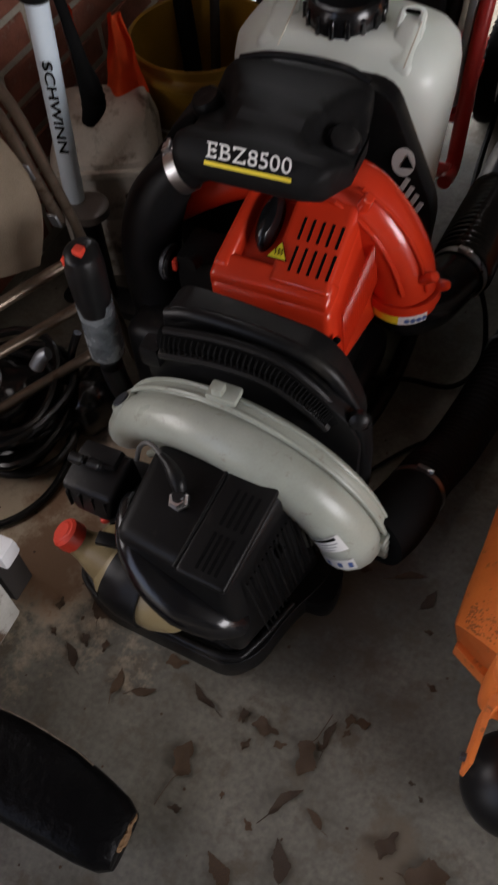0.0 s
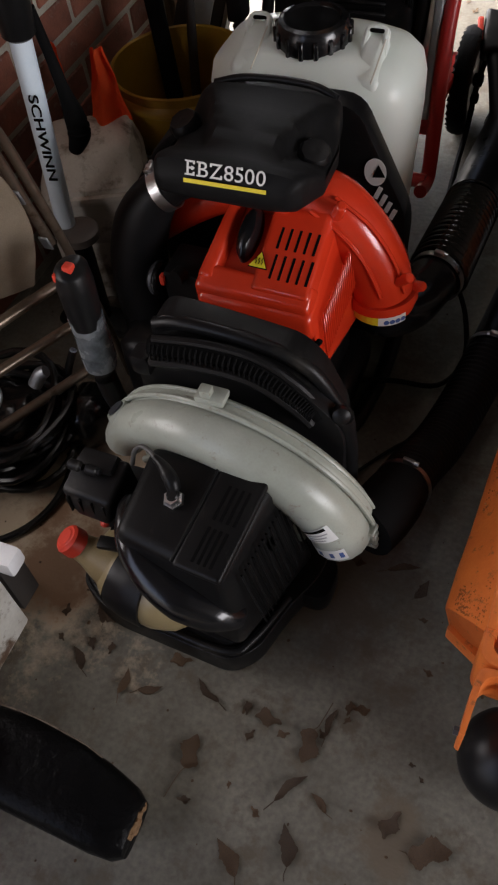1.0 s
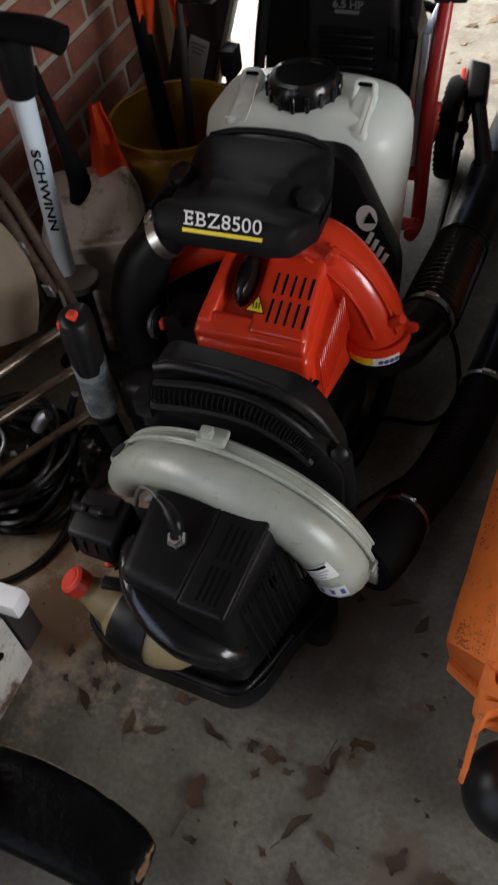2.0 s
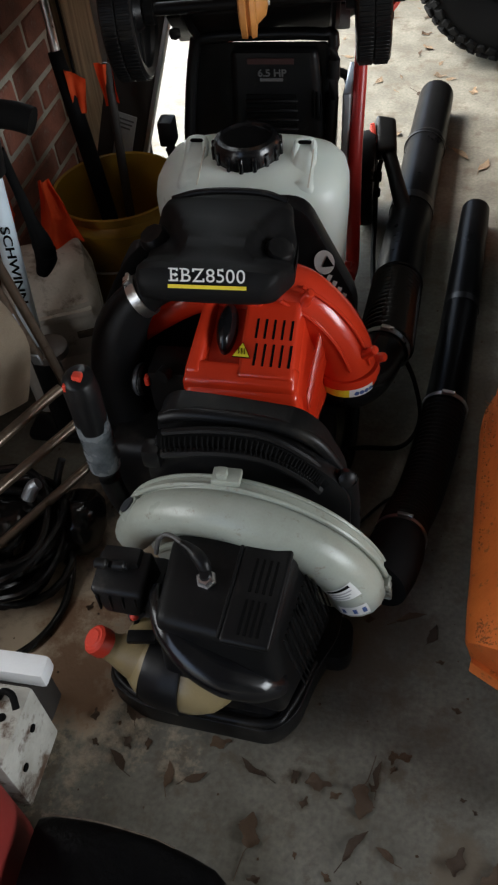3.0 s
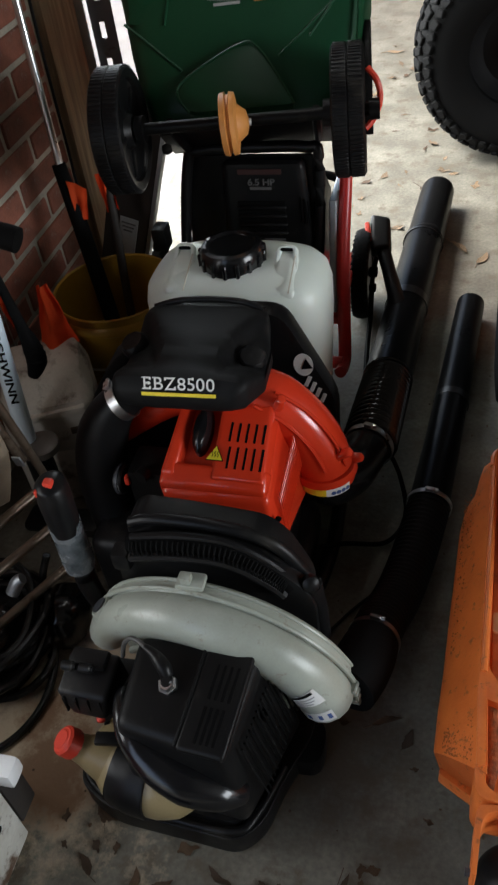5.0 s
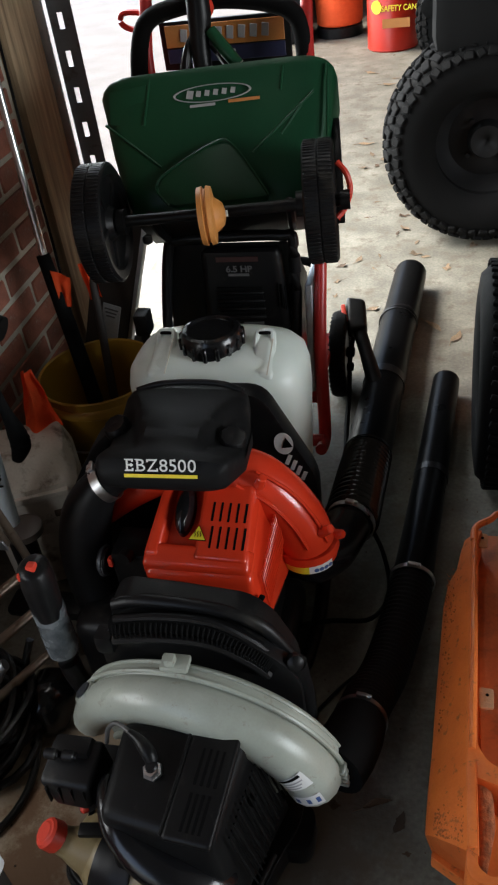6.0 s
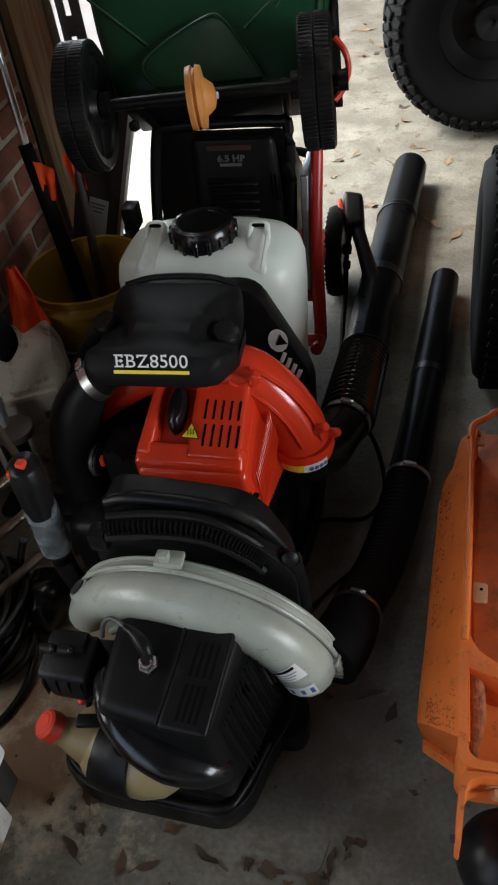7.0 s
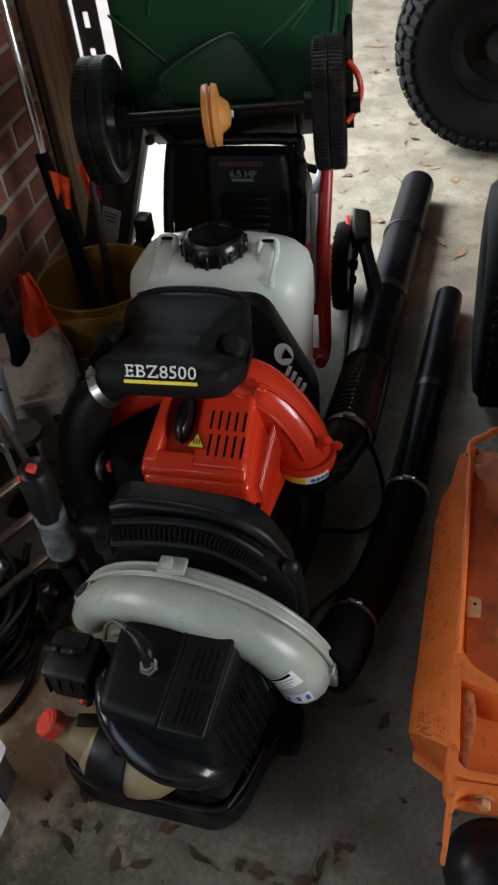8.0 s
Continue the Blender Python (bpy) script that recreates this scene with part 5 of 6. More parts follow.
BOSS = [(-0.470, 0.652), (-0.492, 0.685), (-0.475, 0.715), (-0.375, 0.766), (-0.338, 0.757), (-0.285, 0.672), (-0.275, 0.652)]
part("front_boss", placed(slab(rounded(BOSS, 0.02), 1.449, 1.49, 0.005, 2, "y"), TIP), GREEN, hop)
part("boss_ridge", placed(tube([(x, 1.449, z) for x, z in BOSS], 0.003, 6, 5), TIP), GREEN, hop)
AX = (1.433, 0.652)
part("axle", cyl((-0.60, *AX), (-0.13, *AX), 0.011), BLACK, sd)
for x in (-0.590, -0.175):
    ribs = bmesh.new()
    w = part("wheel", revolve((x, *AX), (1, 0, 0), [(-0.025, 0.090), (-0.028, 0.104), (-0.025, 0.1085), (-0.0012, 0.110), (0.0, 0.1082), (0.0012, 0.110), (0.025, 0.1085), (0.028, 0.104), (0.025, 0.090), (0.020, 0.088), (-0.020, 0.088)], 56, closed=True), BLACK, sd, "black ridged plastic wheel")
    for k in range(84):
        q = 2 * math.pi * k / 84
        for s in (-1, 1):
            add(ribs, rbox((x + s * 0.0130, AX[0] + 0.1096 * math.cos(q), AX[1] + 0.1096 * math.sin(q)), (0.0225, 0.0050, 0.0028), 0.0008, 1, Matrix.Rotation(q + math.pi / 2, 4, "X")))
    part("tread", ribs, BLACK, w)["kind"] = "stuff"
    part("wheel_disc", revolve((x, *AX), (1, 0, 0), [(-0.024, 0.001), (-0.026, 0.026), (-0.014, 0.034), (-0.014, 0.082), (-0.019, 0.092), (0.019, 0.092), (0.014, 0.082), (0.014, 0.034), (0.026, 0.026), (0.024, 0.001)], 40), BLACK, w)
    for k in range(5):
        q = 2 * math.pi * (k + 0.3) / 5
        m = Matrix.Translation((x, AX[0], AX[1])) @ Matrix.Rotation(q, 4, "X")
        part("spoke", placed(rbox((0, 0, 0.058), (0.036, 0.014, 0.05), 0.004), m), BLACK, w)
for xa, xb, r in ((-0.560, -0.545, 0.024), (-0.220, -0.205, 0.024), (-0.140, -0.122, 0.018)):
    part("axle_hub", cyl((xa, *AX), (xb, *AX), r), BLACK, sd)
knob = revolve((-0.397, 1.39, 0.664), (1, 0.08, 0), [(0, 0.030), (0.003, 0.051), (0.012, 0.053), (0.014, 0.048), (0.018, 0.048), (0.020, 0.053), (0.028, 0.051), (0.031, 0.032), (0.046, 0.020), (0.050, 0.006)], 40)
part("drive_disc", knob, TAN, sd, "faded orange drive disc")
part("hub_cap", cyl((-0.3485, 1.394, 0.664), (-0.344, 1.394, 0.664), 0.006), LABEL_W, sd)
part("leg", tube([(-0.505, 1.46, 0.65), (-0.503, 1.50, 0.60), (-0.50, 1.545, 0.562)], 0.009, 8), BLACK, sd)
part("leg", tube([(-0.235, 1.46, 0.65), (-0.237, 1.50, 0.60), (-0.24, 1.545, 0.562)], 0.009, 8), BLACK, sd)
part("clamp_knob", revolve((-0.520, 1.50, 0.585), (-1, -0.3, 0), [(0, 0.008), (0.010, 0.011), (0.018, 0.008), (0.020, 0.002)], 12), BLACK, sd)
part("control_cable", tube([(-0.142, 1.47, 0.71), (-0.126, 1.46, 0.690), (-0.121, 1.455, 0.660), (-0.132, 1.45, 0.630), (-0.148, 1.44, 0.615)], 0.0055, 8), CAP_RED, sd, "red plastic control rod")
part("side_flap", placed(slab(rounded([(1.50, 0.60), (1.56, 0.62), (1.60, 0.75), (1.58, 0.82), (1.53, 0.83), (1.50, 0.75)], 0.02), -0.148, -0.134, 0.004, 2, "x"), TIP), BLACK, hop)
post = part("folded_handle", tube([(-0.40, 1.72, 0.80), (-0.40, 1.74, 0.88), (-0.395, 1.75, 0.93), (-0.395, 1.76, 1.0)], [0.018, 0.02, 0.024, 0.022], 14), BLACK, sd)
part("handle_fork", tube([(-0.44, 1.72, 0.83), (-0.425, 1.74, 0.875), (-0.40, 1.75, 0.90), (-0.372, 1.74, 0.875), (-0.34, 1.72, 0.83)], 0.010, 8), BLACK, post)
part("green_lever", tube([(-0.375, 1.735, 0.905), (-0.35, 1.72, 0.87), (-0.325, 1.71, 0.84)], [0.012, 0.014, 0.012], 10), GREEN, sd)
sd.matrix_basis = Matrix.Translation(sd.location) @ Matrix.Rotation(radians(7), 4, "Z") @ Matrix.Rotation(radians(-1), 4, "Y")

# ---- mower: deck, caster and drive tyre ----
mo = thing("riding_mower", (0.35, 1.0, 0.0), "orange riding mower deck with grass-stained worn paint", "lawn mower")


def deck_row(y, xo, xr, rim=0.2, low=0.075, skew=0.0):
    row = [(xo + 0.012, low), (xo, low + 0.03), (xo + 0.002, 0.125), (xo + 0.012, 0.14), (xr - 0.022, rim - 0.026), (xr - 0.010, rim - 0.012), (xr - 0.006, rim), (xr + 0.005, rim), (xr + 0.006, rim - 0.004),
           (xr + 0.008, 0.135), (xr + 0.03, 0.125), (0.62, 0.125), (0.62, low)]
    return [(x, y - skew * min(max(x - xo, 0.0), 0.06), z) for x, z in row]


deck = part("deck_shell", rings([deck_row(*r) for r in ((0.573, 0.052, 0.111, 0.199, 0.085, 0.95), (0.583, 0.051, 0.111, 0.2, 0.075, 0.8), (0.64, 0.053, 0.110), (0.70, 0.057, 0.111), (0.80, 0.061, 0.114), (0.90, 0.066, 0.116), (0.985, 0.070, 0.118), (1.025, 0.076, 0.119), (1.06, 0.090, 0.120), (1.085, 0.110, 0.126))]), ORANGE, mo, "orange deck skirt with dark grass stains", smooth=35)
part("deck_top", rbox((0.37, 0.89, 0.13), (0.49, 0.50, 0.012), 0.003), ORANGE_IN, mo, "worn orange deck top stained brown")
part("rim_bar", tube([(0.118, 1.06, 0.20), (0.119, 1.085, 0.20), (0.128, 1.10, 0.20), (0.148, 1.115, 0.20), (0.162, 1.13, 0.20), (0.21, 1.135, 0.20)], 0.006, 8, 4), ORANGE, deck)
part("front_wall", slab(rounded([(0.108, 0.695), (0.113, 0.690), (0.118, 0.665), (0.130, 0.645), (0.17, 0.620), (0.60, 0.60), (0.60, 0.588), (0.16, 0.606), (0.120, 0.618), (0.104, 0.622), (0.104, 0.66)], 0.008), 0.1, 0.1995, 0.003), ORANGE, deck)
part("front_wall", slab(rounded([(0.102, 0.53), (0.102, 0.497), (0.110, 0.486), (0.125, 0.483), (0.60, 0.480), (0.60, 0.491), (0.128, 0.494), (0.1155, 0.503), (0.1145, 0.53)], 0.006), 0.1, 0.198, 0.003), ORANGE, deck)
# dark colour here also paints the shade of the deep pocket
part("pocket_floor", rbox((0.36, 0.555, 0.105), (0.49, 0.11, 0.012), 0.002), GRIMY_SHADE, deck, "pocket floor caked with old grass, coloured darker for the pocket's shade")
part("pocket_grime", tube([(0.121, 0.628, 0.185), (0.126, 0.61, 0.172), (0.128, 0.58, 0.150), (0.124, 0.54, 0.140), (0.121, 0.51, 0.138)], [0.006, 0.011, 0.013, 0.009, 0.005], 12, flat=0.7), CAKE, deck, "dried grass caked in the pocket")
part("rim_lip", tube([(0.110, 0.66, 0.2005), (0.111, 0.70, 0.2005), (0.114, 0.80, 0.2005), (0.116, 0.90, 0.2005), (0.118, 0.985, 0.2005), (0.1195, 1.06, 0.2005)], 0.0046, 8, 3), ORANGE, deck)
part("side_bar", slab(rounded([(0.1025, 0.64), (0.1135, 0.64), (0.1145, 0.525), (0.1035, 0.525)], 0.003), 0.12, 0.203, 0.002), ORANGE, deck)
part("corner_gusset", slab(rounded([(0.059, 0.556), (0.066, 0.572), (0.112, 0.56), (0.112, 0.525), (0.101, 0.531)], 0.004), 0.072, 0.098, 0.003), ORANGE, deck)
caked = bmesh.new()
lump = random.Random(12)
for k in range(420):
    u, v = lump.random() ** 0.8, lump.gauss(0.35, 0.25)
    x, y = 0.062 + 0.038 * u, 0.566 + 0.075 * min(max(v, 0.02), 1.1) * (0.45 + 0.55 * u) - 0.030 * u
    s = lump.uniform(0.0004, 0.0019)
    bmesh.ops.create_icosphere(caked, subdivisions=1, radius=s, matrix=Matrix.Translation((x, y, 0.1405 + (x - 0.064) * 1.25)) @ Matrix.Rotation(lump.uniform(0, 3), 4, "Z") @ Matrix.Diagonal((1, lump.uniform(0.7, 2.6), 0.5, 1)))
for k in range(150):
    y = lump.uniform(0.72, 1.03)
    x, s = 0.066 + 0.022 * lump.random() ** 2 + (y - 0.72) * 0.03, lump.uniform(0.0004, 0.0016)
    bmesh.ops.create_icosphere(caked, subdivisions=1, radius=s, matrix=Matrix.Translation((x, y, 0.136 + (x - 0.066) * 1.1)) @ Matrix.Diagonal((1, lump.uniform(0.7, 2.0), 0.5, 1)))
part("caked_grass", caked, CAKE, deck, "lumps of dried grass on the skirt")["kind"] = "stuff"
for y in (0.75, 1.072):
    tab = part("hanger_tab", slab(rounded([(0.121, y - 0.017), (0.1415, y - 0.017), (0.1425, y + 0.016), (0.121, y + 0.018)], 0.005), 0.186, 0.190, 0.001), DUSTY_OR, deck, "dusty hanger tab")
    # black disc paints the dark of the hole
    part("tab_hole", cyl((0.133, y + 0.005, 0.188), (0.133, y + 0.005, 0.1905), 0.0026, seg=14), INK_AND_GAPS, tab)
arm = part("wheel_bracket", slab(rounded([(0.105, 0.467), (0.1010, 0.397), (0.1070, 0.394), (0.112, 0.457), (0.117, 0.468), (0.128, 0.4735), (0.60, 0.4715), (0.60, 0.4788), (0.124, 0.4805), (0.109, 0.478)], 0.005), 0.138, 0.196, 0.002), ORANGE, mo, "orange anti-scalp wheel bracket")
part("axle_bolt", cyl((0.0955, 0.408, 0.165), (0.1015, 0.408, 0.165), 0.0055, seg=6), DARKSTEEL, arm)
part("anti_scalp_wheel", revolve((0.17, 0.43, 0.062), (1, 0.1, 0), [(0.062 * math.sin(radians(a)), 0.062 * math.cos(radians(a))) for a in range(-88, 89, 8)], 48), BLACK, mo, "round black rubber gauge wheel", smooth=80)
for y in (0.461, 0.492):
    part("mount_bolt", add(cyl((0.150, y, 0.168), (0.150, y + 0.010, 0.168), 0.009, seg=6, bevel=0.0015), cyl((0.150, y + (0.011 if y < 0.47 else -0.001), 0.168), (0.150, y + (0.013 if y < 0.47 else 0.001), 0.168), 0.012, seg=16)), DUSTY_OR, deck, "painted hexagon bolt")
DTX, DTY, DTR = 0.228, 1.52, 0.237
dw = part("drive_tyre", tyre(DTX, DTY, DTR, DTR, 0.205, "x")[0], RUBBER, mo, "wide black drive tyre")
bars = bmesh.new()
for k in range(56):
    q = 2 * math.pi * k / 56
    for side in (-1, 1):
        m = Matrix.Translation((DTX, DTY, DTR)) @ Matrix.Rotation(q + side * 0.028, 4, "X") @ Matrix.Translation((side * 0.045, 0, DTR)) @ Matrix.Rotation(radians(side * 16), 4, "Z")
        add(bars, placed(rbox((0, 0, 0), (0.078, 0.013, 0.011), 0.0025, 1), m))
part("tread", bars, RUBBER, dw)["kind"] = "stuff"
part("rim", revolve((0.228, 1.52, 0.237), (1, 0, 0), [(-0.06, 0.001), (-0.06, 0.09), (-0.078, 0.119), (0.078, 0.119), (0.06, 0.09), (0.06, 0.001)], 32), DARKSTEEL, dw)
# unseen stand-in for the chassis, enlarged to block low doorway light
part("mower_shade_block", rbox((0.51, 1.40, 0.305), (0.26, 1.24, 0.33), 0.03, 3), ORANGE_IN, mo)
part("deck_hanger", cyl((0.47, 0.95, 0.13), (0.47, 0.95, 0.31), 0.012), DARKSTEEL, mo)
part("axle", cyl((0.228, 1.52, 0.237), (0.52, 1.52, 0.29), 0.03), DARKSTEEL, mo)

# ---- utility vehicle on the driveway ----
uv = thing("utility_vehicle", (0.6, 3.3, 0.0), "dark utility vehicle with knobbly black tyres", "vehicle")
def block_tread(cx, cy, cz, r, w, count):
    """Rows of staggered square blocks across the tread, with long shoulder blocks that fold down on the sidewall."""
    bm, h = bmesh.new(), w / 2
    for row, (at, drop, tilt, wide, deep) in enumerate(((-0.955, 0.036, 52, 0.026, 0.012), (-0.72, 0.010, 24, 0.040, 0.018), (-0.28, -0.003, 6, 0.042, 0.018), (0.28, -0.003, -6, 0.042, 0.018), (0.72, 0.010, -24, 0.040, 0.018), (0.955, 0.036, -52, 0.026, 0.012))):
        for k in range(count):
            q = 2 * math.pi * (k + 0.5 * (row % 2)) / count
            m = Matrix.Translation((cx, cy, cz)) @ Matrix.Rotation(q, 4, "Y") @ Matrix.Translation((0, at * h, r - drop)) @ Matrix.Rotation(radians(tilt), 4, "X") @ Matrix.Rotation(radians(22 if k % 2 else -12), 4, "Z")
            add(bm, placed(rbox((0, 0, 0), (2 * math.pi * r / count * (0.62 if k % 2 else 0.74), wide, deep), 0.003, 1), m))
    return bm


for y, x in ((2.765, 0.175), (4.55, 0.21)):
    tw = part("wheel", tyre(x, y, 0.33, 0.316, 0.25, "y")[0], RUBBER, uv, "knobbly off-road tyre")
    part("tread", block_tread(x, y, 0.33, 0.316, 0.25, 52), RUBBER, tw)["kind"] = "stuff"
    part("rim", revolve((x, y, 0.33), (0, 1, 0), [(-0.035, 0.001), (-0.06, 0.03), (-0.062, 0.05), (-0.03, 0.062), (-0.02, 0.12), (-0.05, 0.15), (-0.098, 0.172), (-0.104, 0.180), (-0.094, 0.186), (0.094, 0.186), (0.06, 0.12), (0.06, 0.001)], 40), AIRBOX, tw, "dark steel rim")
for k in range(4):
    q = radians(40 + 90 * k)
    part("lug_nut", cyl((0.175 + 0.075 * math.cos(q), 2.725, 0.33 + 0.075 * math.sin(q)), (0.175 + 0.075 * math.cos(q), 2.742, 0.33 + 0.075 * math.sin(q)), 0.008, seg=6), AIRBOX, uv)
part("chassis", rbox((0.75, 3.6, 0.75), (1.5, 1.9, 0.3), 0.05), RUBBER, uv)
part("suspension_arm", add(tube([(0.2, 2.98, 0.33), (0.3, 3.1, 0.5), (0.35, 3.2, 0.65)], 0.04, 10), tube([(0.12, 4.4, 0.33), (0.3, 4.2, 0.5), (0.4, 4.0, 0.65)], 0.04, 10)), DARKSTEEL, uv)
part("mud_guard", slab(rounded([(-0.02, 0.69), (0.1, 0.74), (0.5, 0.78), (0.5, 0.84), (0.05, 0.82), (-0.04, 0.73)], 0.03), 2.72, 4.0, 0.008, 2, "y"), RUBBER, uv)

# ---- far end of the driveway ----
can = thing("safety_can", (-0.29, 5.5, 0.0), "red metal safety fuel can with yellow print", "fuel can")
part("body", revolve((-0.29, 5.5, 0.0), (0, 0, 1), [(0, 0.145), (0.008, 0.152), (0.02, 0.15), (0.30, 0.15), (0.34, 0.12), (0.38, 0.05), (0.40, 0.045)], 40), CAN_RED, can)
CF = frame_of((-0.29, 5.349, 0.21), (1, 0, 0), (0, 0, 1))
part("can_lettering", lettering("SAFETY CAN", 0.032, 0.20, CF @ Matrix.Translation((0.045, 0.03, 0.001)), weight=0.02), LABEL_Y, can, "yellow lettering SAFETY CAN")
part("print_bar", plate(0.16, 0.05, CF @ Matrix.Translation((0.03, -0.05, 0.0))), PANEL_OR, can)
part("round_mark", revolve(Vector((-0.29, 5.5, 0.245)) + Vector((-0.56, -0.83, 0)) * 0.1495, (-0.56, -0.83, 0), [(0, 0.036), (0.003, 0.036), (0.003, 0.001)], 24), LABEL_Y, can, "round yellow mark")
cooler = thing("water_cooler", (-0.66, 5.95, 0.0), "orange round water cooler with a dark base", "cooler")
part("body", revolve((-0.66, 5.95, 0.07), (0, 0, 1), [(0, 0.14), (0.01, 0.15), (0.4, 0.165), (0.42, 0.15)], 36), FLAG, cooler)
part("base", revolve((-0.66, 5.95, 0.0), (0, 0, 1), [(0, 0.15), (0.06, 0.15), (0.07, 0.13)], 36), BLACK, cooler)
crate = thing("tool_crate", (-0.95, 5.9, 0.0), "dark low crate beside the cooler", "crate")
part("crate_body", rbox((-0.95, 5.95, 0.16), (0.24, 0.4, 0.32), 0.02), BLACK, crate)
part("crate_lid", rbox((-0.95, 5.95, 0.33), (0.26, 0.42, 0.03), 0.01), DARKSTEEL, crate)

# ---- clutter by the brick wall ----
bucket = thing("bucket", (-0.672, 1.40, 0.0), "yellow plastic bucket holding long-handled tools", "bucket")
part("bucket_shell", revolve((-0.672, 1.40, 0.0), (0, 0, 1), [(0.0, 0.001), (0.0, 0.112), (0.01, 0.116), (0.275, 0.130), (0.28, 0.136), (0.295, 0.136), (0.30, 0.132), (0.317, 0.134), (0.32, 0.131), (0.317, 0.127), (0.295, 0.126), (0.012, 0.112), (0.012, 0.001)], 48), YELLOW, bucket)
part("bail", tube([(-0.80, 1.40, 0.275), (-0.79, 1.30, 0.225), (-0.70, 1.262, 0.20), (-0.59, 1.285, 0.215), (-0.545, 1.38, 0.275)], 0.0025, 6), METAL, bucket)
tool = thing("pole_tool", (-0.70, 1.44, 0.015), "long bright metal pole with a black sleeve", "garden tool", group="tools in the bucket")
part("sleeve", tube([(-0.70, 1.42, 0.015), (-0.73, 1.46, 0.2), (-0.765, 1.50, 0.38), (-0.795, 1.53, 0.53)], [0.017, 0.018, 0.018, 0.015], 14), RUBBER, tool)
part("pole", tube([(-0.79, 1.525, 0.51), (-0.807, 1.56, 0.7), (-0.825, 1.60, 0.90), (-0.85, 1.66, 1.25)], 0.008, 12), METAL, tool)
part("cable", tube([(-0.75, 1.49, 0.33), (-0.77, 1.54, 0.52), (-0.80, 1.60, 0.75), (-0.835, 1.68, 1.1)], 0.003, 6), RUBBER, tool)
saw = thing("pruning_pole", (-0.64, 1.44, 0.015), "dark wooden pole standing in the bucket", "garden tool", group="tools in the bucket")
part("shaft", tube([(-0.665, 1.42, 0.015), (-0.685, 1.47, 0.2), (-0.70, 1.548, 0.50)], [0.010, 0.010, 0.009], 10), DARKWOOD, saw)
boardd = thing("leaning_board", (-0.72, 1.60, 0.0), "dark board with silver label and bright metal edge", "board")
lean = Matrix.Translation((-0.832, 1.655, 0.012)) @ Matrix.Rotation(radians(19), 4, "Y") @ Matrix.Rotation(radians(2), 4, "X")
part("panel", placed(rbox((0, 0, 0.32), (0.105, 0.03, 0.62), 0.004), lean), DARKWOOD, boardd)
part("edge_trim", placed(rbox((0.058, -0.004, 0.32), (0.010, 0.03, 0.62), 0.002), lean), GALV, boardd, "bright metal edge")
lab = part("paper_label", placed(rbox((0.006, -0.0165, 0.300), (0.044, 0.003, 0.13), 0.001, 1), lean), material("silver_label", (0.34, 0.36, 0.36), (0.26, 0.28, 0.28), rough=0.4, scale=60, bump=0.1), boardd, "silvery printed label")
for k in range(3):
    part("print_bar", placed(rbox((0.006, -0.0188, 0.352 - 0.010 * k), (0.034 - 0.006 * k, 0.002, 0.004), 0.0005, 1), lean), DIMPRINT, lab)


def cloth(points, depth=0.02, seed=1):
    """A crumpled sheet over a small grid between four corners."""
    a, b, c, d = (Vector(p) for p in points)
    bm = bmesh.new()
    n = 14
    grid = []
    for i in range(n + 1):
        row = []
        for j in range(n + 1):
            u, v = i / n, j / n
            p = (a * (1 - u) + b * u) * (1 - v) + (d * (1 - u) + c * u) * v
            w = noise.noise(Vector((u * 2.3 + seed, v * 2.0, seed))) + 0.5 * math.sin(u * 9 + seed + v * 2)
            row.append(bm.verts.new(p + Vector((0.2, -1, 0.2)) * depth * w))
        grid.append(row)
    for i in range(n):
        for j in range(n):
            bm.faces.new((grid[i][j], grid[i + 1][j], grid[i + 1][j + 1], grid[i][j + 1]))
    bmesh.ops.solidify(bm, geom=bm.faces[:], thickness=0.0015)
    return bm


solo("safety_flag", cloth([(-0.757, 1.245, 0.415), (-0.738, 1.25, 0.412), (-0.680, 1.225, 0.310), (-0.772, 1.205, 0.285)], 0.026, 3), FLAG, "crumpled orange cloth flag hanging over the bucket rim", "flag", "orange flags")
stake_flag = thing("safety_flag", (-0.865, 1.27, 0.0), "orange cloth flag on a wire stake by the brick wall", "flag", "orange flags")
part("cloth", cloth([(-0.872, 1.262, 0.415), (-0.835, 1.262, 0.40), (-0.835, 1.262, 0.33), (-0.85, 1.262, 0.30)], 0.014, 5), FLAG, stake_flag)
part("wire_stake", tube([(-0.872, 1.268, 0.42), (-0.872, 1.275, 0.2), (-0.874, 1.28, 0.0)], 0.0015, 6, 2), METAL, stake_flag)
solo("safety_flag", cloth([(-0.775, 1.505, 0.505), (-0.735, 1.51, 0.485), (-0.748, 1.505, 0.415), (-0.768, 1.50, 0.42)], 0.008, 7), FLAG, "small orange flag tied to a tool pole", "flag", "orange flags")
solo("safety_flag", cloth([(-0.722, 1.535, 0.505), (-0.690, 1.54, 0.50), (-0.682, 1.535, 0.425), (-0.716, 1.535, 0.415)], 0.012, 9), FLAG, "small orange flag tied to a tool pole", "flag", "orange flags")

jug = thing("plastic_jug", (-0.755, 1.16, 0.0), "dusty white plastic jug with moulded ledge", "jug")
JM = Matrix.Translation((-0.755, 1.165, 0.0)) @ Matrix.Rotation(radians(24), 4, "Z")
secs = []
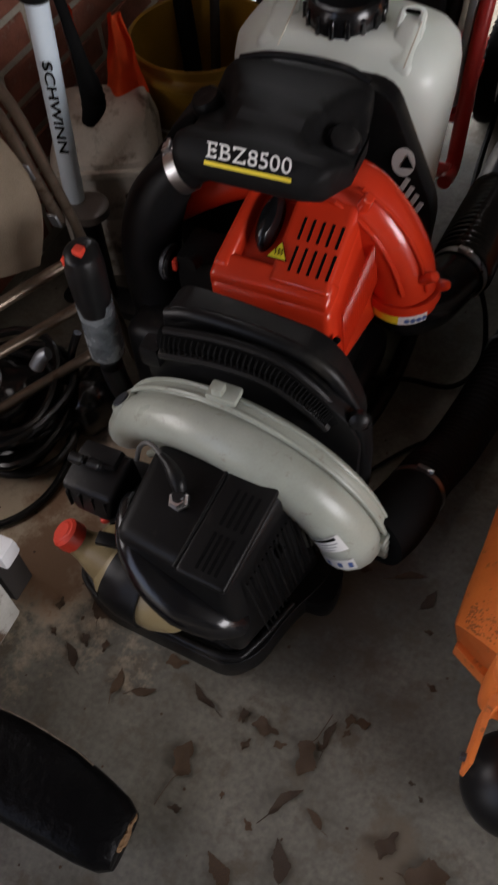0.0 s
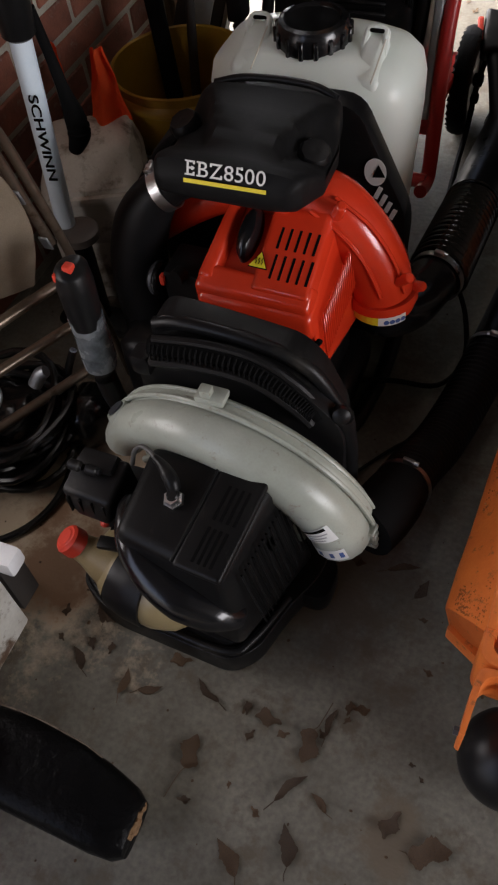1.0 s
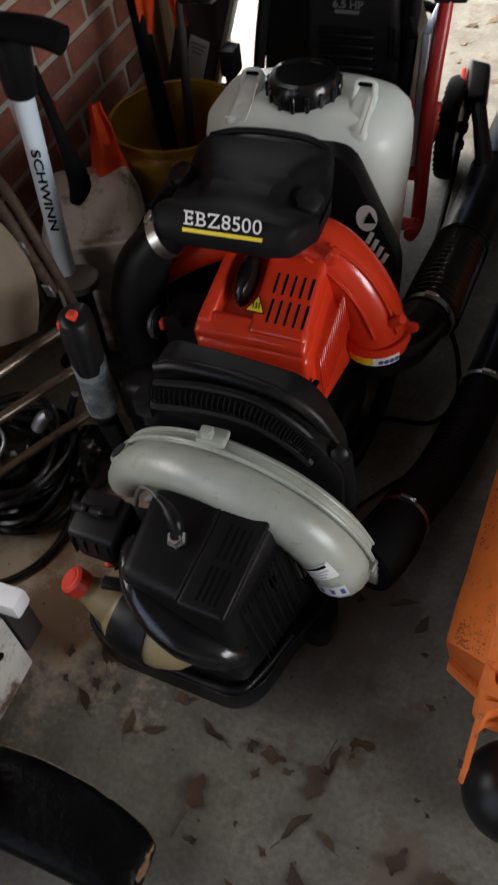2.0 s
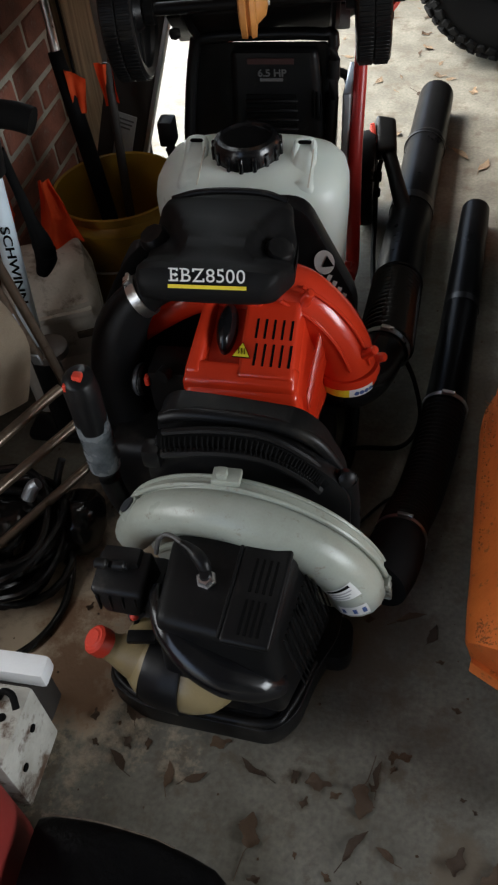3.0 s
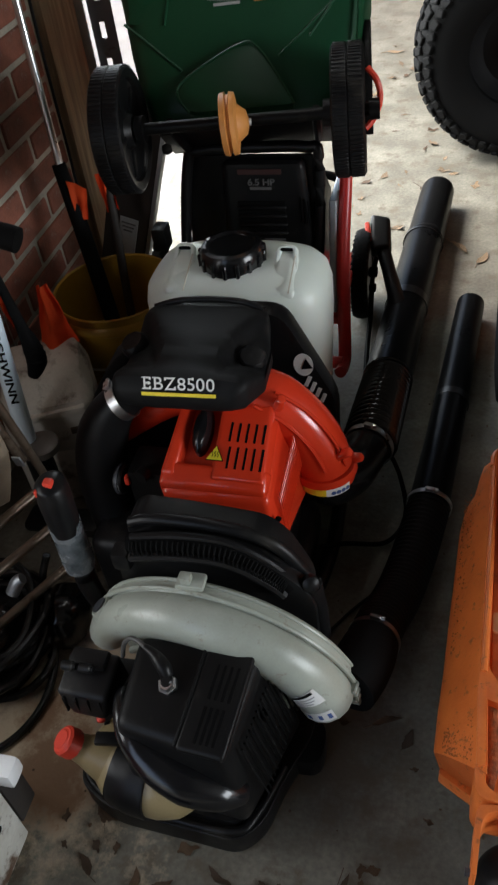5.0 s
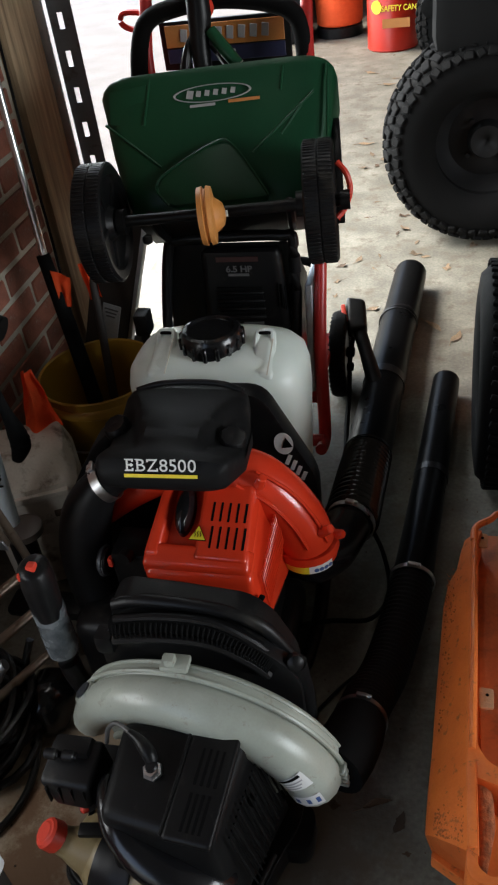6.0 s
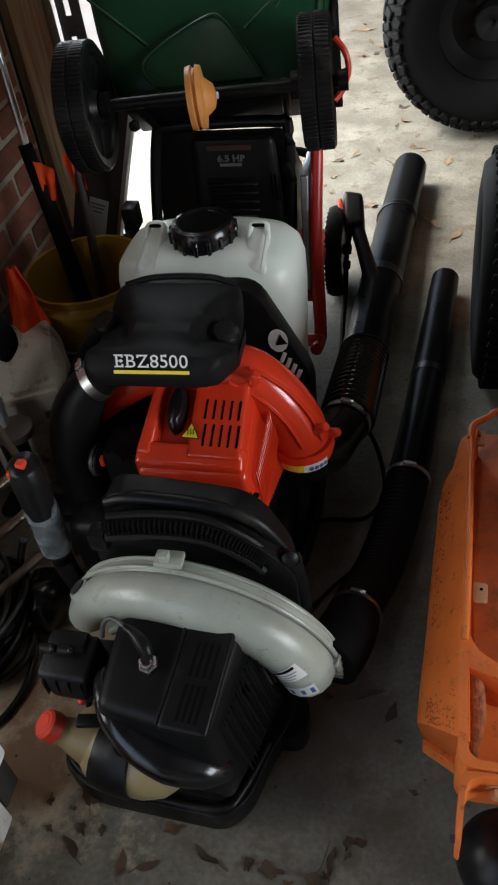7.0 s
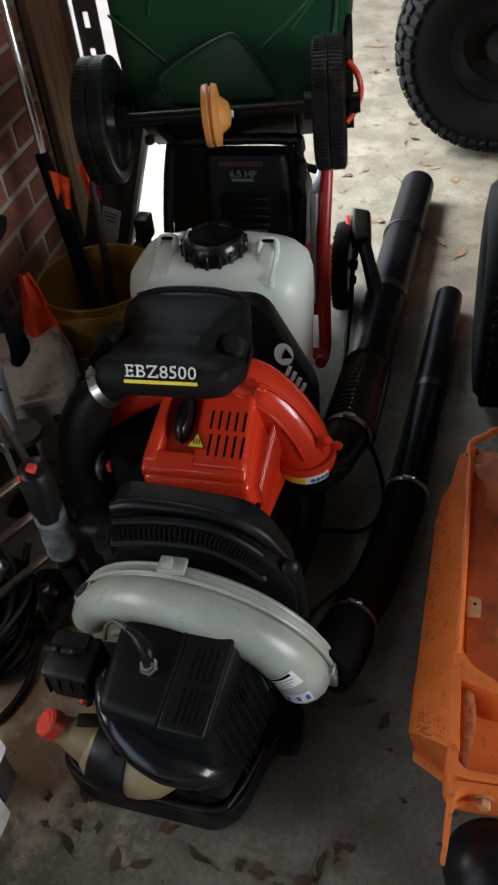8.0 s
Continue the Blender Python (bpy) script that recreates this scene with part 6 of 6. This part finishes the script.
for z, hx, ya, yb in ((0.0, 0.080, -0.095, 0.085), (0.008, 0.090, -0.105, 0.095), (0.13, 0.092, -0.108, 0.097), (0.14, 0.089, -0.104, 0.094), (0.15, 0.092, -0.108, 0.097), (0.235, 0.092, -0.106, 0.097), (0.252, 0.088, -0.098, 0.094),
                      (0.262, 0.084, -0.072, 0.090), (0.285, 0.078, -0.052, 0.082), (0.294, 0.062, -0.03, 0.066), (0.296, 0.03, 0.0, 0.03)):
    secs.append([(x, y, z) for x, y in squircle(0.0, (ya + yb) / 2, hx, (yb - ya) / 2, 6, 40)])
part("body", placed(rings(secs), JM), JUG, jug)
part("moulded_ledge", placed(rbox((0.0, -0.100, 0.236), (0.15, 0.022, 0.016), 0.006), JM), JUG, jug)
# the recess is a dark brown piece on the front face
part("grip_recess", placed(rbox((0.055, -0.107, 0.19), (0.04, 0.006, 0.016), 0.004), JM), material("dark_recess_brown", (0.09, 0.07, 0.05), rough=0.9, bump=0.1), jug)

pump = thing("bicycle_pump", (-0.765, 1.0, 0.0), "pale blue bicycle floor pump with black lettering", "bicycle pump")
part("barrel", cyl((-0.770, 1.005, 0.235), (-0.7425, 1.005, 0.580), 0.0165, seg=28), PUMPBLUE, pump)
part("barrel_lettering", lettering("SCHWINN", 0.0145, 0.150, frame_of((-0.7465, 0.9888, 0.412), (-0.08, 0, -1), (1, 0.35, -0.08)), weight=0.01), INK_AND_GAPS, pump, "black lettering SCHWINN")
part("gauge", revolve((-0.745, 1.0, 0.212), (0, 0, 1), [(0, 0.03), (0.004, 0.036), (0.018, 0.036), (0.022, 0.03), (0.022, 0.001)], 28), material("grey_gauge", (0.10, 0.085, 0.075), rough=0.4), pump, "round grey pump gauge")
part("foot", add(rbox((-0.755, 1.0, 0.012), (0.16, 0.06, 0.024), 0.01), cyl((-0.757, 1.0, 0.02), (-0.757, 1.0, 0.215), 0.024, 0.026)), BLACK, pump)
part("collar", cyl((-0.7435, 1.005, 0.566), (-0.738, 1.005, 0.655), 0.024, 0.030, 24, 0.004), BLACK, pump)
part("grip_bar", tube([(-0.83, 1.005, 0.652), (-0.78, 1.005, 0.662), (-0.69, 1.005, 0.662), (-0.65, 1.005, 0.652)], 0.020, 14), RUBBER, pump)
part("pump_hose", tube([(-0.725, 1.02, 0.60), (-0.722, 1.03, 0.53), (-0.718, 1.035, 0.47), (-0.712, 1.035, 0.43), (-0.712, 1.035, 0.40), (-0.725, 1.028, 0.37)], [0.008, 0.008, 0.010, 0.017, 0.019, 0.010], 10), RUBBER, pump)

pump.location = (-0.72, 1.0, 0.0)

chair = thing("folding_chair", (-0.66, 0.7, 0.0), "folded garden chair of brown metal tube with beige fabric", "chair")
part("leg", tube([(-0.57, 0.71, 0.69), (-0.60, 0.79, 0.57), (-0.60, 0.82, 0.45), (-0.60, 0.846, 0.33), (-0.60, 0.875, 0.17), (-0.60, 0.90, 0.0)], 0.0072, 12), BRONZE, chair)
part("sliding_tube", tube([(-0.585, 0.700, 0.675), (-0.615, 0.782, 0.555), (-0.615, 0.812, 0.435), (-0.615, 0.832, 0.36)], 0.0078, 12), BRONZE, chair)
for z, y in ((0.375, 0.824), (0.47, 0.802)):
    part("leg_bracket", rbox((-0.609, y - 0.010, z), (0.016, 0.004, 0.026), 0.0015, 1, Matrix.Rotation(radians(14), 4, "X")), GALV, chair, "dull metal leg bracket")
for p, q in (((-0.605, 0.772, 0.318), (-0.70, 0.56, 0.318)), ((-0.603, 0.784, 0.23), (-0.73, 0.54, 0.23)), ((-0.602, 0.803, 0.117), (-0.76, 0.50, 0.117))):
    part("rung", tube([Vector(p) + Vector((0.02, 0.04, 0)), p, Vector(p).lerp(Vector(q), 0.5), q], 0.0085, 12), BRONZE, chair)
part("rear_leg", tube([(-0.70, 0.56, 0.45), (-0.71, 0.55, 0.318), (-0.74, 0.53, 0.20), (-0.775, 0.49, 0.0)], 0.0085, 12), BRONZE, chair)
sling = bmesh.new()
grid = []
for i in range(13):
    row = []
    for j in range(9):
        u, v = i / 12, j / 8
        p = Vector((-0.588, 0.79, 0.33)).lerp(Vector((-0.588, 0.76, 0.60)), u)
        q = Vector((-0.80, 0.62, 0.33)).lerp(Vector((-0.80, 0.60, 0.62)), u)
        row.append(sling.verts.new(p.lerp(q, v) + Vector((0.45, 0.15, 0)) * 0.15 * math.sin(math.pi * min(1, v * 1.4)) * math.sin(math.pi * (0.12 + 0.8 * u)) - Vector((0.03, 0.02, 0)) * (1 - math.sin(math.pi * u))))
    grid.append(row)
for i in range(12):
    for j in range(8):
        sling.faces.new((grid[i][j], grid[i + 1][j], grid[i + 1][j + 1], grid[i][j + 1]))
bmesh.ops.solidify(sling, geom=sling.faces[:], thickness=0.012)
part("fabric_back", sling, BEIGE, chair, "sagging beige fabric")

coil = thing("hose_coil", (-0.70, 0.69, 0.0), "black hose wound into a coil on the floor", "hose")
spiral = []
for i in range(230):
    a = i * 0.26
    r = 0.095 + 0.012 * math.sin(i * 0.17) + 0.008 * math.sin(i * 0.71)
    spiral.append((-0.705 + r * math.cos(a), 0.69 + r * 1.05 * math.sin(a), 0.011 + 0.11 * i / 230 + 0.006 * math.sin(i * 0.37)))
part("winding", tube(spiral, 0.0072, 8, 1), HOSE, coil)
part("loose_end", tube([(-0.62, 0.80, 0.16), (-0.635, 0.775, 0.10), (-0.60, 0.70, 0.03), (-0.588, 0.62, 0.010), (-0.61, 0.545, 0.007), (-0.67, 0.49, 0.007), (-0.76, 0.46, 0.007)], 0.0068, 10), HOSE, coil)
part("end_fitting", tube([(-0.665, 0.735, 0.13), (-0.655, 0.745, 0.148), (-0.645, 0.75, 0.155)], [0.012, 0.012, 0.010], 12), GALV, coil, "dull metal hose fitting")
part("wire_loops", add(tube([(-0.76, 0.68, 0.13), (-0.72, 0.70, 0.165), (-0.69, 0.68, 0.15), (-0.70, 0.64, 0.135), (-0.74, 0.64, 0.14)], 0.0035, 6), tube([(-0.75, 0.65, 0.135), (-0.73, 0.67, 0.16), (-0.70, 0.66, 0.155)], 0.005, 6)), GALV, coil)
sack = bmesh.new()
bmesh.ops.create_icosphere(sack, subdivisions=3, radius=1)
for v in sack.verts:
    k = 1 + 0.22 * noise.noise(v.co * 1.7) + 0.07 * noise.noise(v.co * 5)
    v.co = Vector((-0.60 + v.co.x * 0.050 * k, 0.758 + v.co.y * 0.060 * k, 0.045 + max(-0.8, v.co.z) * 0.055 * k))
solo("plastic_sack", sack, HOSE, "crumpled black plastic sack on the floor", "sack", smooth=80)

# added black filler hides the pale floor inside the coil
bag = bmesh.new()
bmesh.ops.create_icosphere(bag, subdivisions=4, radius=1)
for v in bag.verts:
    k = 1 + 0.25 * noise.noise(v.co * 1.9) + 0.16 * abs(noise.noise(v.co * 4.5)) + 0.05 * noise.noise(v.co * 11)
    v.co = Vector((-0.715 + v.co.x * 0.078 * k, 0.695 + v.co.y * 0.078 * k, 0.055 + max(-0.7, v.co.z) * 0.065 * k))
solo("dark_coil_fill", bag, HOSE, "added crumpled black mass filling the dark middle of the hose coil", "bag", smooth=80)

box = thing("metal_box", (-0.592, 0.35, 0.0), "chipped white painted steel box with bolt holes", "box")
part("box_body", rbox((-0.627, 0.352, 0.074), (0.20, 0.112, 0.148), 0.006), RUSTY, box)
# bolt holes are black discs that paint the shade inside
for x, y, z, ax in ((-0.526, 0.37, 0.10, "x"), (-0.526, 0.325, 0.075, "x"), (-0.552, 0.36, 0.148, "z"), (-0.572, 0.33, 0.148, "z")):
    e = Vector((0.0015, 0, 0)) if ax == "x" else Vector((0, 0, 0.0015))
    part("bolt_hole", cyl(Vector((x, y, z)) - e, Vector((x, y, z)) + e, 0.006, seg=14), INK_AND_GAPS, box)
part("cable_hook", tube([(-0.567, 0.385, 0.15), (-0.557, 0.39, 0.162), (-0.542, 0.385, 0.165), (-0.532, 0.37, 0.158)], 0.005, 8), RUBBER, box)
solo("plastic_block", rbox((-0.602, 0.438, 0.135), (0.17, 0.035, 0.035), 0.008), WHITE, "white plastic rail resting on an added dark block", "rail")
# added block holds up the rail; its dark colour paints the shade below
solo("dark_rail_block", rbox((-0.612, 0.442, 0.0585), (0.14, 0.045, 0.117), 0.004), DARKWOOD, "added dark block under the white rail, coloured for the shade there", "timber")

FRAYED = material("frayed_edge", (0.20, 0.165, 0.12), (0.08, 0.06, 0.045), rough=0.95, scale=90, mix=1.0, bump=0.6, fine=300)
redcan = thing("red_canister", (-0.545, 0.19, 0.0), "dull red plastic canister with worn white print", "canister")
secs = []
for z, hx, hy in ((0.0, 0.07, 0.085), (0.01, 0.082, 0.098), (0.2, 0.085, 0.10), (0.25, 0.078, 0.094), (0.275, 0.06, 0.075), (0.28, 0.03, 0.04)):
    secs.append([(x, y, z) for x, y in squircle(-0.545, 0.19, hx, hy, 3.2, 40)])
part("body", rings(secs), material("dull_red_plastic", (0.22, 0.022, 0.018), (0.15, 0.018, 0.015), rough=0.5, scale=10, bump=0.1, dirt=(0.05, 0.02, 0.02), dirt_scale=12, dirt_at=0.66), redcan)
part("neck", cyl((-0.56, 0.19, 0.278), (-0.56, 0.19, 0.31), 0.026, 0.024), BLACK, redcan)
for k in range(3):
    part("print_bar", rbox((-0.4625, 0.15 + 0.012 * k, 0.20 - 0.03 * k), (0.004, 0.045, 0.012), 0.001, 1), LABEL_W, redcan)

redcan.location = (-0.58, 0.19, 0.0)

seat = thing("seat_pad", (-0.34, 0.2, 0.0), "cracked black vinyl seat pad with torn foam at one end", "seat pad")
secs = []
for x, ya, yb, z0, z1 in ((-0.458, 0.165, 0.262, 0.06, 0.108), (-0.44, 0.160, 0.265, 0.055, 0.116), (-0.38, 0.155, 0.266, 0.055, 0.122), (-0.30, 0.152, 0.258, 0.055, 0.124), (-0.25, 0.150, 0.245, 0.055, 0.122), (-0.222, 0.152, 0.236, 0.058, 0.118), (-0.208, 0.160, 0.226, 0.066, 0.106)):
    secs.append([(x, y, z) for y, z in squircle((ya + yb) / 2, (z0 + z1) / 2, (yb - ya) / 2, (z1 - z0) / 2, 3.5, 28)])
part("cushion", rings(secs), VINYL, seat)
for y, z, r in ((0.186, 0.096, 0.009), (0.198, 0.090, 0.011), (0.209, 0.094, 0.008), (0.218, 0.086, 0.006), (0.192, 0.080, 0.007)):
    lump = bmesh.new()
    bmesh.ops.create_icosphere(lump, subdivisions=2, radius=r, matrix=Matrix.Translation((-0.2085, y, z)) @ Matrix.Diagonal((0.45, 1, 1.1, 1)))
    for v in lump.verts:
        v.co += Vector((0.3, 1, 1)) * 0.004 * noise.noise(v.co * 160)
    part("torn_foam", lump, FOAM, seat, "torn yellow foam")
part("piping", tube([(-0.455, 0.262, 0.108), (-0.38, 0.2635, 0.110), (-0.31, 0.2565, 0.110), (-0.275, 0.2490, 0.110)], 0.0013, 6), FRAYED, seat)
for x in (-0.43, -0.25):
    part("foot", rbox((x, 0.2, 0.029), (0.03, 0.06, 0.058), 0.006), DARKSTEEL, seat)

seat.location = (-0.355, 0.2, 0.0)

# ---- fallen leaves ----
def leaf_mesh(kind):
    """A dry leaf along y: pointed (0, 1), torn and lobed (2), narrow and curled (3), a broken scrap (4)."""
    bm, n, rag = bmesh.new(), 23, random.Random(40 + kind)
    wide, lobes, deep, curl = ((0.17, 0, 0.0, 0.3), (0.21, 11, 0.16, 0.25), (0.30, 10, 0.30, 0.35), (0.12, 8, 0.25, 0.6), (0.24, 10, 0.45, 0.5))[kind]
    left, mid, right = [], [], []
    for i in range(n):
        t = i / (n - 1)
        arc = math.sin(math.pi * t ** 0.8) ** (0.7 if kind in (2, 4) else 1.05)
        wl3 = wide * arc * (1 + deep * math.sin(lobes * t + kind)) * rag.uniform(0.84, 1.08)
        wr3 = wide * arc * (1 + deep * math.sin(lobes * t + 2.1 * kind + 1)) * rag.uniform(0.84, 1.08)
        bend, lift = 0.12 * math.sin(2.6 * t + kind), 0.02 + 0.5 * curl * (t - 0.45) ** 2
        mid.append(bm.verts.new((bend, t - 0.5, lift)))
        left.append(bm.verts.new((bend - wl3, t - 0.5 - 0.12 * wl3, lift + curl * wl3 * (0.6 + 0.5 * math.sin(7 * t)))))
        right.append(bm.verts.new((bend + wr3, t - 0.5 - 0.08 * wr3, lift + curl * 0.8 * wr3 * (0.6 + 0.5 * math.cos(6 * t)))))
    for i in range(n - 1):
        bm.faces.new((left[i], left[i + 1], mid[i + 1], mid[i]))
        bm.faces.new((mid[i], mid[i + 1], right[i + 1], right[i]))
    if kind != 4:
        add(bm, tube([(0.12 * math.sin(kind), -0.5, 0.03), (0.04, -0.66, 0.02), (0.06, -0.8 - (0.65 if kind == 2 else 0.0), 0.015)], 0.014, 5, 2))
    return bm


LEAVES = [finish("leaf", leaf_mesh(k), LEAF, 80) for k in range(5)]
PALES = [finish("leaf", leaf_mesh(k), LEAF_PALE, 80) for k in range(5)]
rng = random.Random(7)
# place, length, shape and turn of the larger leaves on the floor; then scraps
NEAR = [(-0.281, 0.425, 0.036, 4, 60), (-0.350, 0.371, 0.044, 0, -8), (-0.308, 0.376, 0.040, 0, 60), (-0.226, 0.401, 0.052, 3, -55), (-0.217, 0.316, 0.050, 2, 12), (-0.134, 0.389, 0.042, 4, 80), (-0.073, 0.376, 0.050, 2, 195),
        (-0.051, 0.415, 0.046, 3, 12), (-0.074, 0.316, 0.060, 3, 40), (-0.037, 0.312, 0.034, 0, -60), (-0.061, 0.252, 0.056, 1, -15), (-0.125, 0.212, 0.055, 1, -40), (0.059, 0.320, 0.044, 4, 10),
        (0.110, 0.305, 0.058, 2, 80), (-0.428, 0.378, 0.046, 0, -50), (-0.428, 0.452, 0.036, 1, -30), (-0.021, 0.668, 0.055, 3, 75), (0.011, 0.648, 0.04, 1, 30)]
SCRAPS = [(-0.169, 0.395, 0.024), (-0.149, 0.363, 0.022), (-0.108, 0.378, 0.022), (-0.059, 0.398, 0.018), (-0.021, 0.448, 0.030), (-0.109, 0.276, 0.020), (-0.419, 0.405, 0.026), (-0.389, 0.409, 0.022), (-0.478, 0.442, 0.026),
          (-0.467, 0.399, 0.018), (-0.203, 0.258, 0.022), (-0.035, 0.426, 0.016), (0.063, 0.399, 0.012), (-0.092, 0.664, 0.034), (-0.037, 0.442, 0.026), (-0.412, 0.449, 0.030), (-0.545, 0.62, 0.022), (-0.50, 0.66, 0.03)]
FAR = [(-0.228, 2.576, 0.05), (-0.299, 3.743, 0.08), (-0.283, 2.415, 0.026), (0.027, 2.118, 0.08), (0.089, 2.071, 0.066), (-0.269, 3.594, 0.055), (0.067, 2.499, 0.046), (-0.005, 2.582, 0.032), (-0.206, 3.521, 0.047),
       (-0.368, 4.921, 0.08), (-0.258, 4.672, 0.08), (-0.303, 2.36, 0.022), (-0.168, 2.504, 0.027), (-0.289, 3.44, 0.041)]


def drop_leaf(x, y, size, pale, label, shape=None, turn=None):
    shape = rng.randrange(5) if shape is None else shape
    ob = new("leaf", (PALES if pale else LEAVES)[shape])
    ob.matrix_basis = Matrix.Translation((x, y, 0.0008)) @ Matrix.Rotation(rng.uniform(0, 6.28) if turn is None else radians(-turn), 4, "Z") @ Matrix.Rotation(rng.uniform(-0.1, 0.1), 4, "X") @ Matrix.Scale(size, 4)
    tagged(ob, label, "leaf", "fallen leaves")


for x, y, s, shape, turn in NEAR:
    drop_leaf(x, y, s * 0.92, False, "curled brown dry leaf on the concrete floor", shape, turn)
for x, y, s in SCRAPS:
    drop_leaf(x, y, s * 0.85, False, "torn scrap of brown leaf on the concrete floor", 4)
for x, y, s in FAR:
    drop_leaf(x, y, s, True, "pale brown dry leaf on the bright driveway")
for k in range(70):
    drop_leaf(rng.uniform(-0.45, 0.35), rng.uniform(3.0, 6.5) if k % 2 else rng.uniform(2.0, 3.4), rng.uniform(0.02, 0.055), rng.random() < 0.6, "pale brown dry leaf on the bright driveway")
for k in range(14):
    drop_leaf(rng.uniform(-0.2, 0.3), rng.uniform(0.15, 0.75), rng.uniform(0.008, 0.018), False, "crumbled scrap of dry leaf on the floor", 4)
crumbs = bmesh.new()
for k in range(260):
    x, y = rng.uniform(-0.85, 0.4), rng.uniform(0.1, 1.9)
    s = rng.uniform(0.0008, 0.0028)
    bmesh.ops.create_icosphere(crumbs, subdivisions=1, radius=s, matrix=Matrix.Translation((x, y, s * 0.6)) @ Matrix.Diagonal((1, rng.uniform(0.6, 1.8), 0.6, 1)))
solo("grit", crumbs, LEAF, "dark grit and leaf crumbs on the concrete", "grit", kind="stuff")

# ---- brick facing of the side wall ----
COURSE, LENGTH = 0.0672, 0.203


def brick_mesh(w):
    bm = rbox((0, 0, 0), (0.012, w - 0.0135, COURSE - 0.013), 0.003, 1)
    for v in bm.verts:
        v.co += Vector((0.0012, 0.0012, 0.0012)) * noise.noise(v.co * 90)
    return finish("brick", bm, BRICK)


WHOLE, HALF = [brick_mesh(LENGTH) for k in range(3)], brick_mesh(LENGTH / 2)
CLOSERS = {}
rest = bmesh.new()
for row in range(37):
    y = -0.21 + (LENGTH / 2 if row % 2 else 0)
    while y + LENGTH / 2 < 1.775:
        z = COURSE * (row + 0.5) + 0.02
        if -0.08 < y < 0.67 and 0.35 < z < 0.85:
            y += LENGTH
            continue
        if 0.62 < y and row < 20:
            ob = new("brick", WHOLE[rng.randrange(3)])
            ob.parent = wall_west
            ob.matrix_basis = Matrix.Translation((WALL_X + rng.uniform(-0.0015, 0.0015), y, z)) @ Matrix.Rotation(rng.uniform(-0.006, 0.006), 4, "X")
        else:
            vs = bmesh.ops.create_cube(rest, size=1)["verts"]
            bmesh.ops.scale(rest, vec=(0.012, LENGTH - 0.0135, COURSE - 0.013), verts=vs)
            bmesh.ops.translate(rest, vec=(WALL_X, y, z), verts=vs)
        y += LENGTH
    left = y - LENGTH / 2
    if 1.77 - left > 0.03 and row < 20:
        closer = round(1.77 - left, 2)
        if closer not in CLOSERS:
            CLOSERS[closer] = brick_mesh(closer)
        ob = new("brick", CLOSERS[closer])
        ob.parent = wall_west
        ob.matrix_basis = Matrix.Translation((WALL_X + rng.uniform(-0.0015, 0.0015), left + closer / 2, COURSE * (row + 0.5) + 0.02))
rest_ob = part("brickwork", rest, BRICK, wall_west)
rest_ob["kind"] = "stuff"
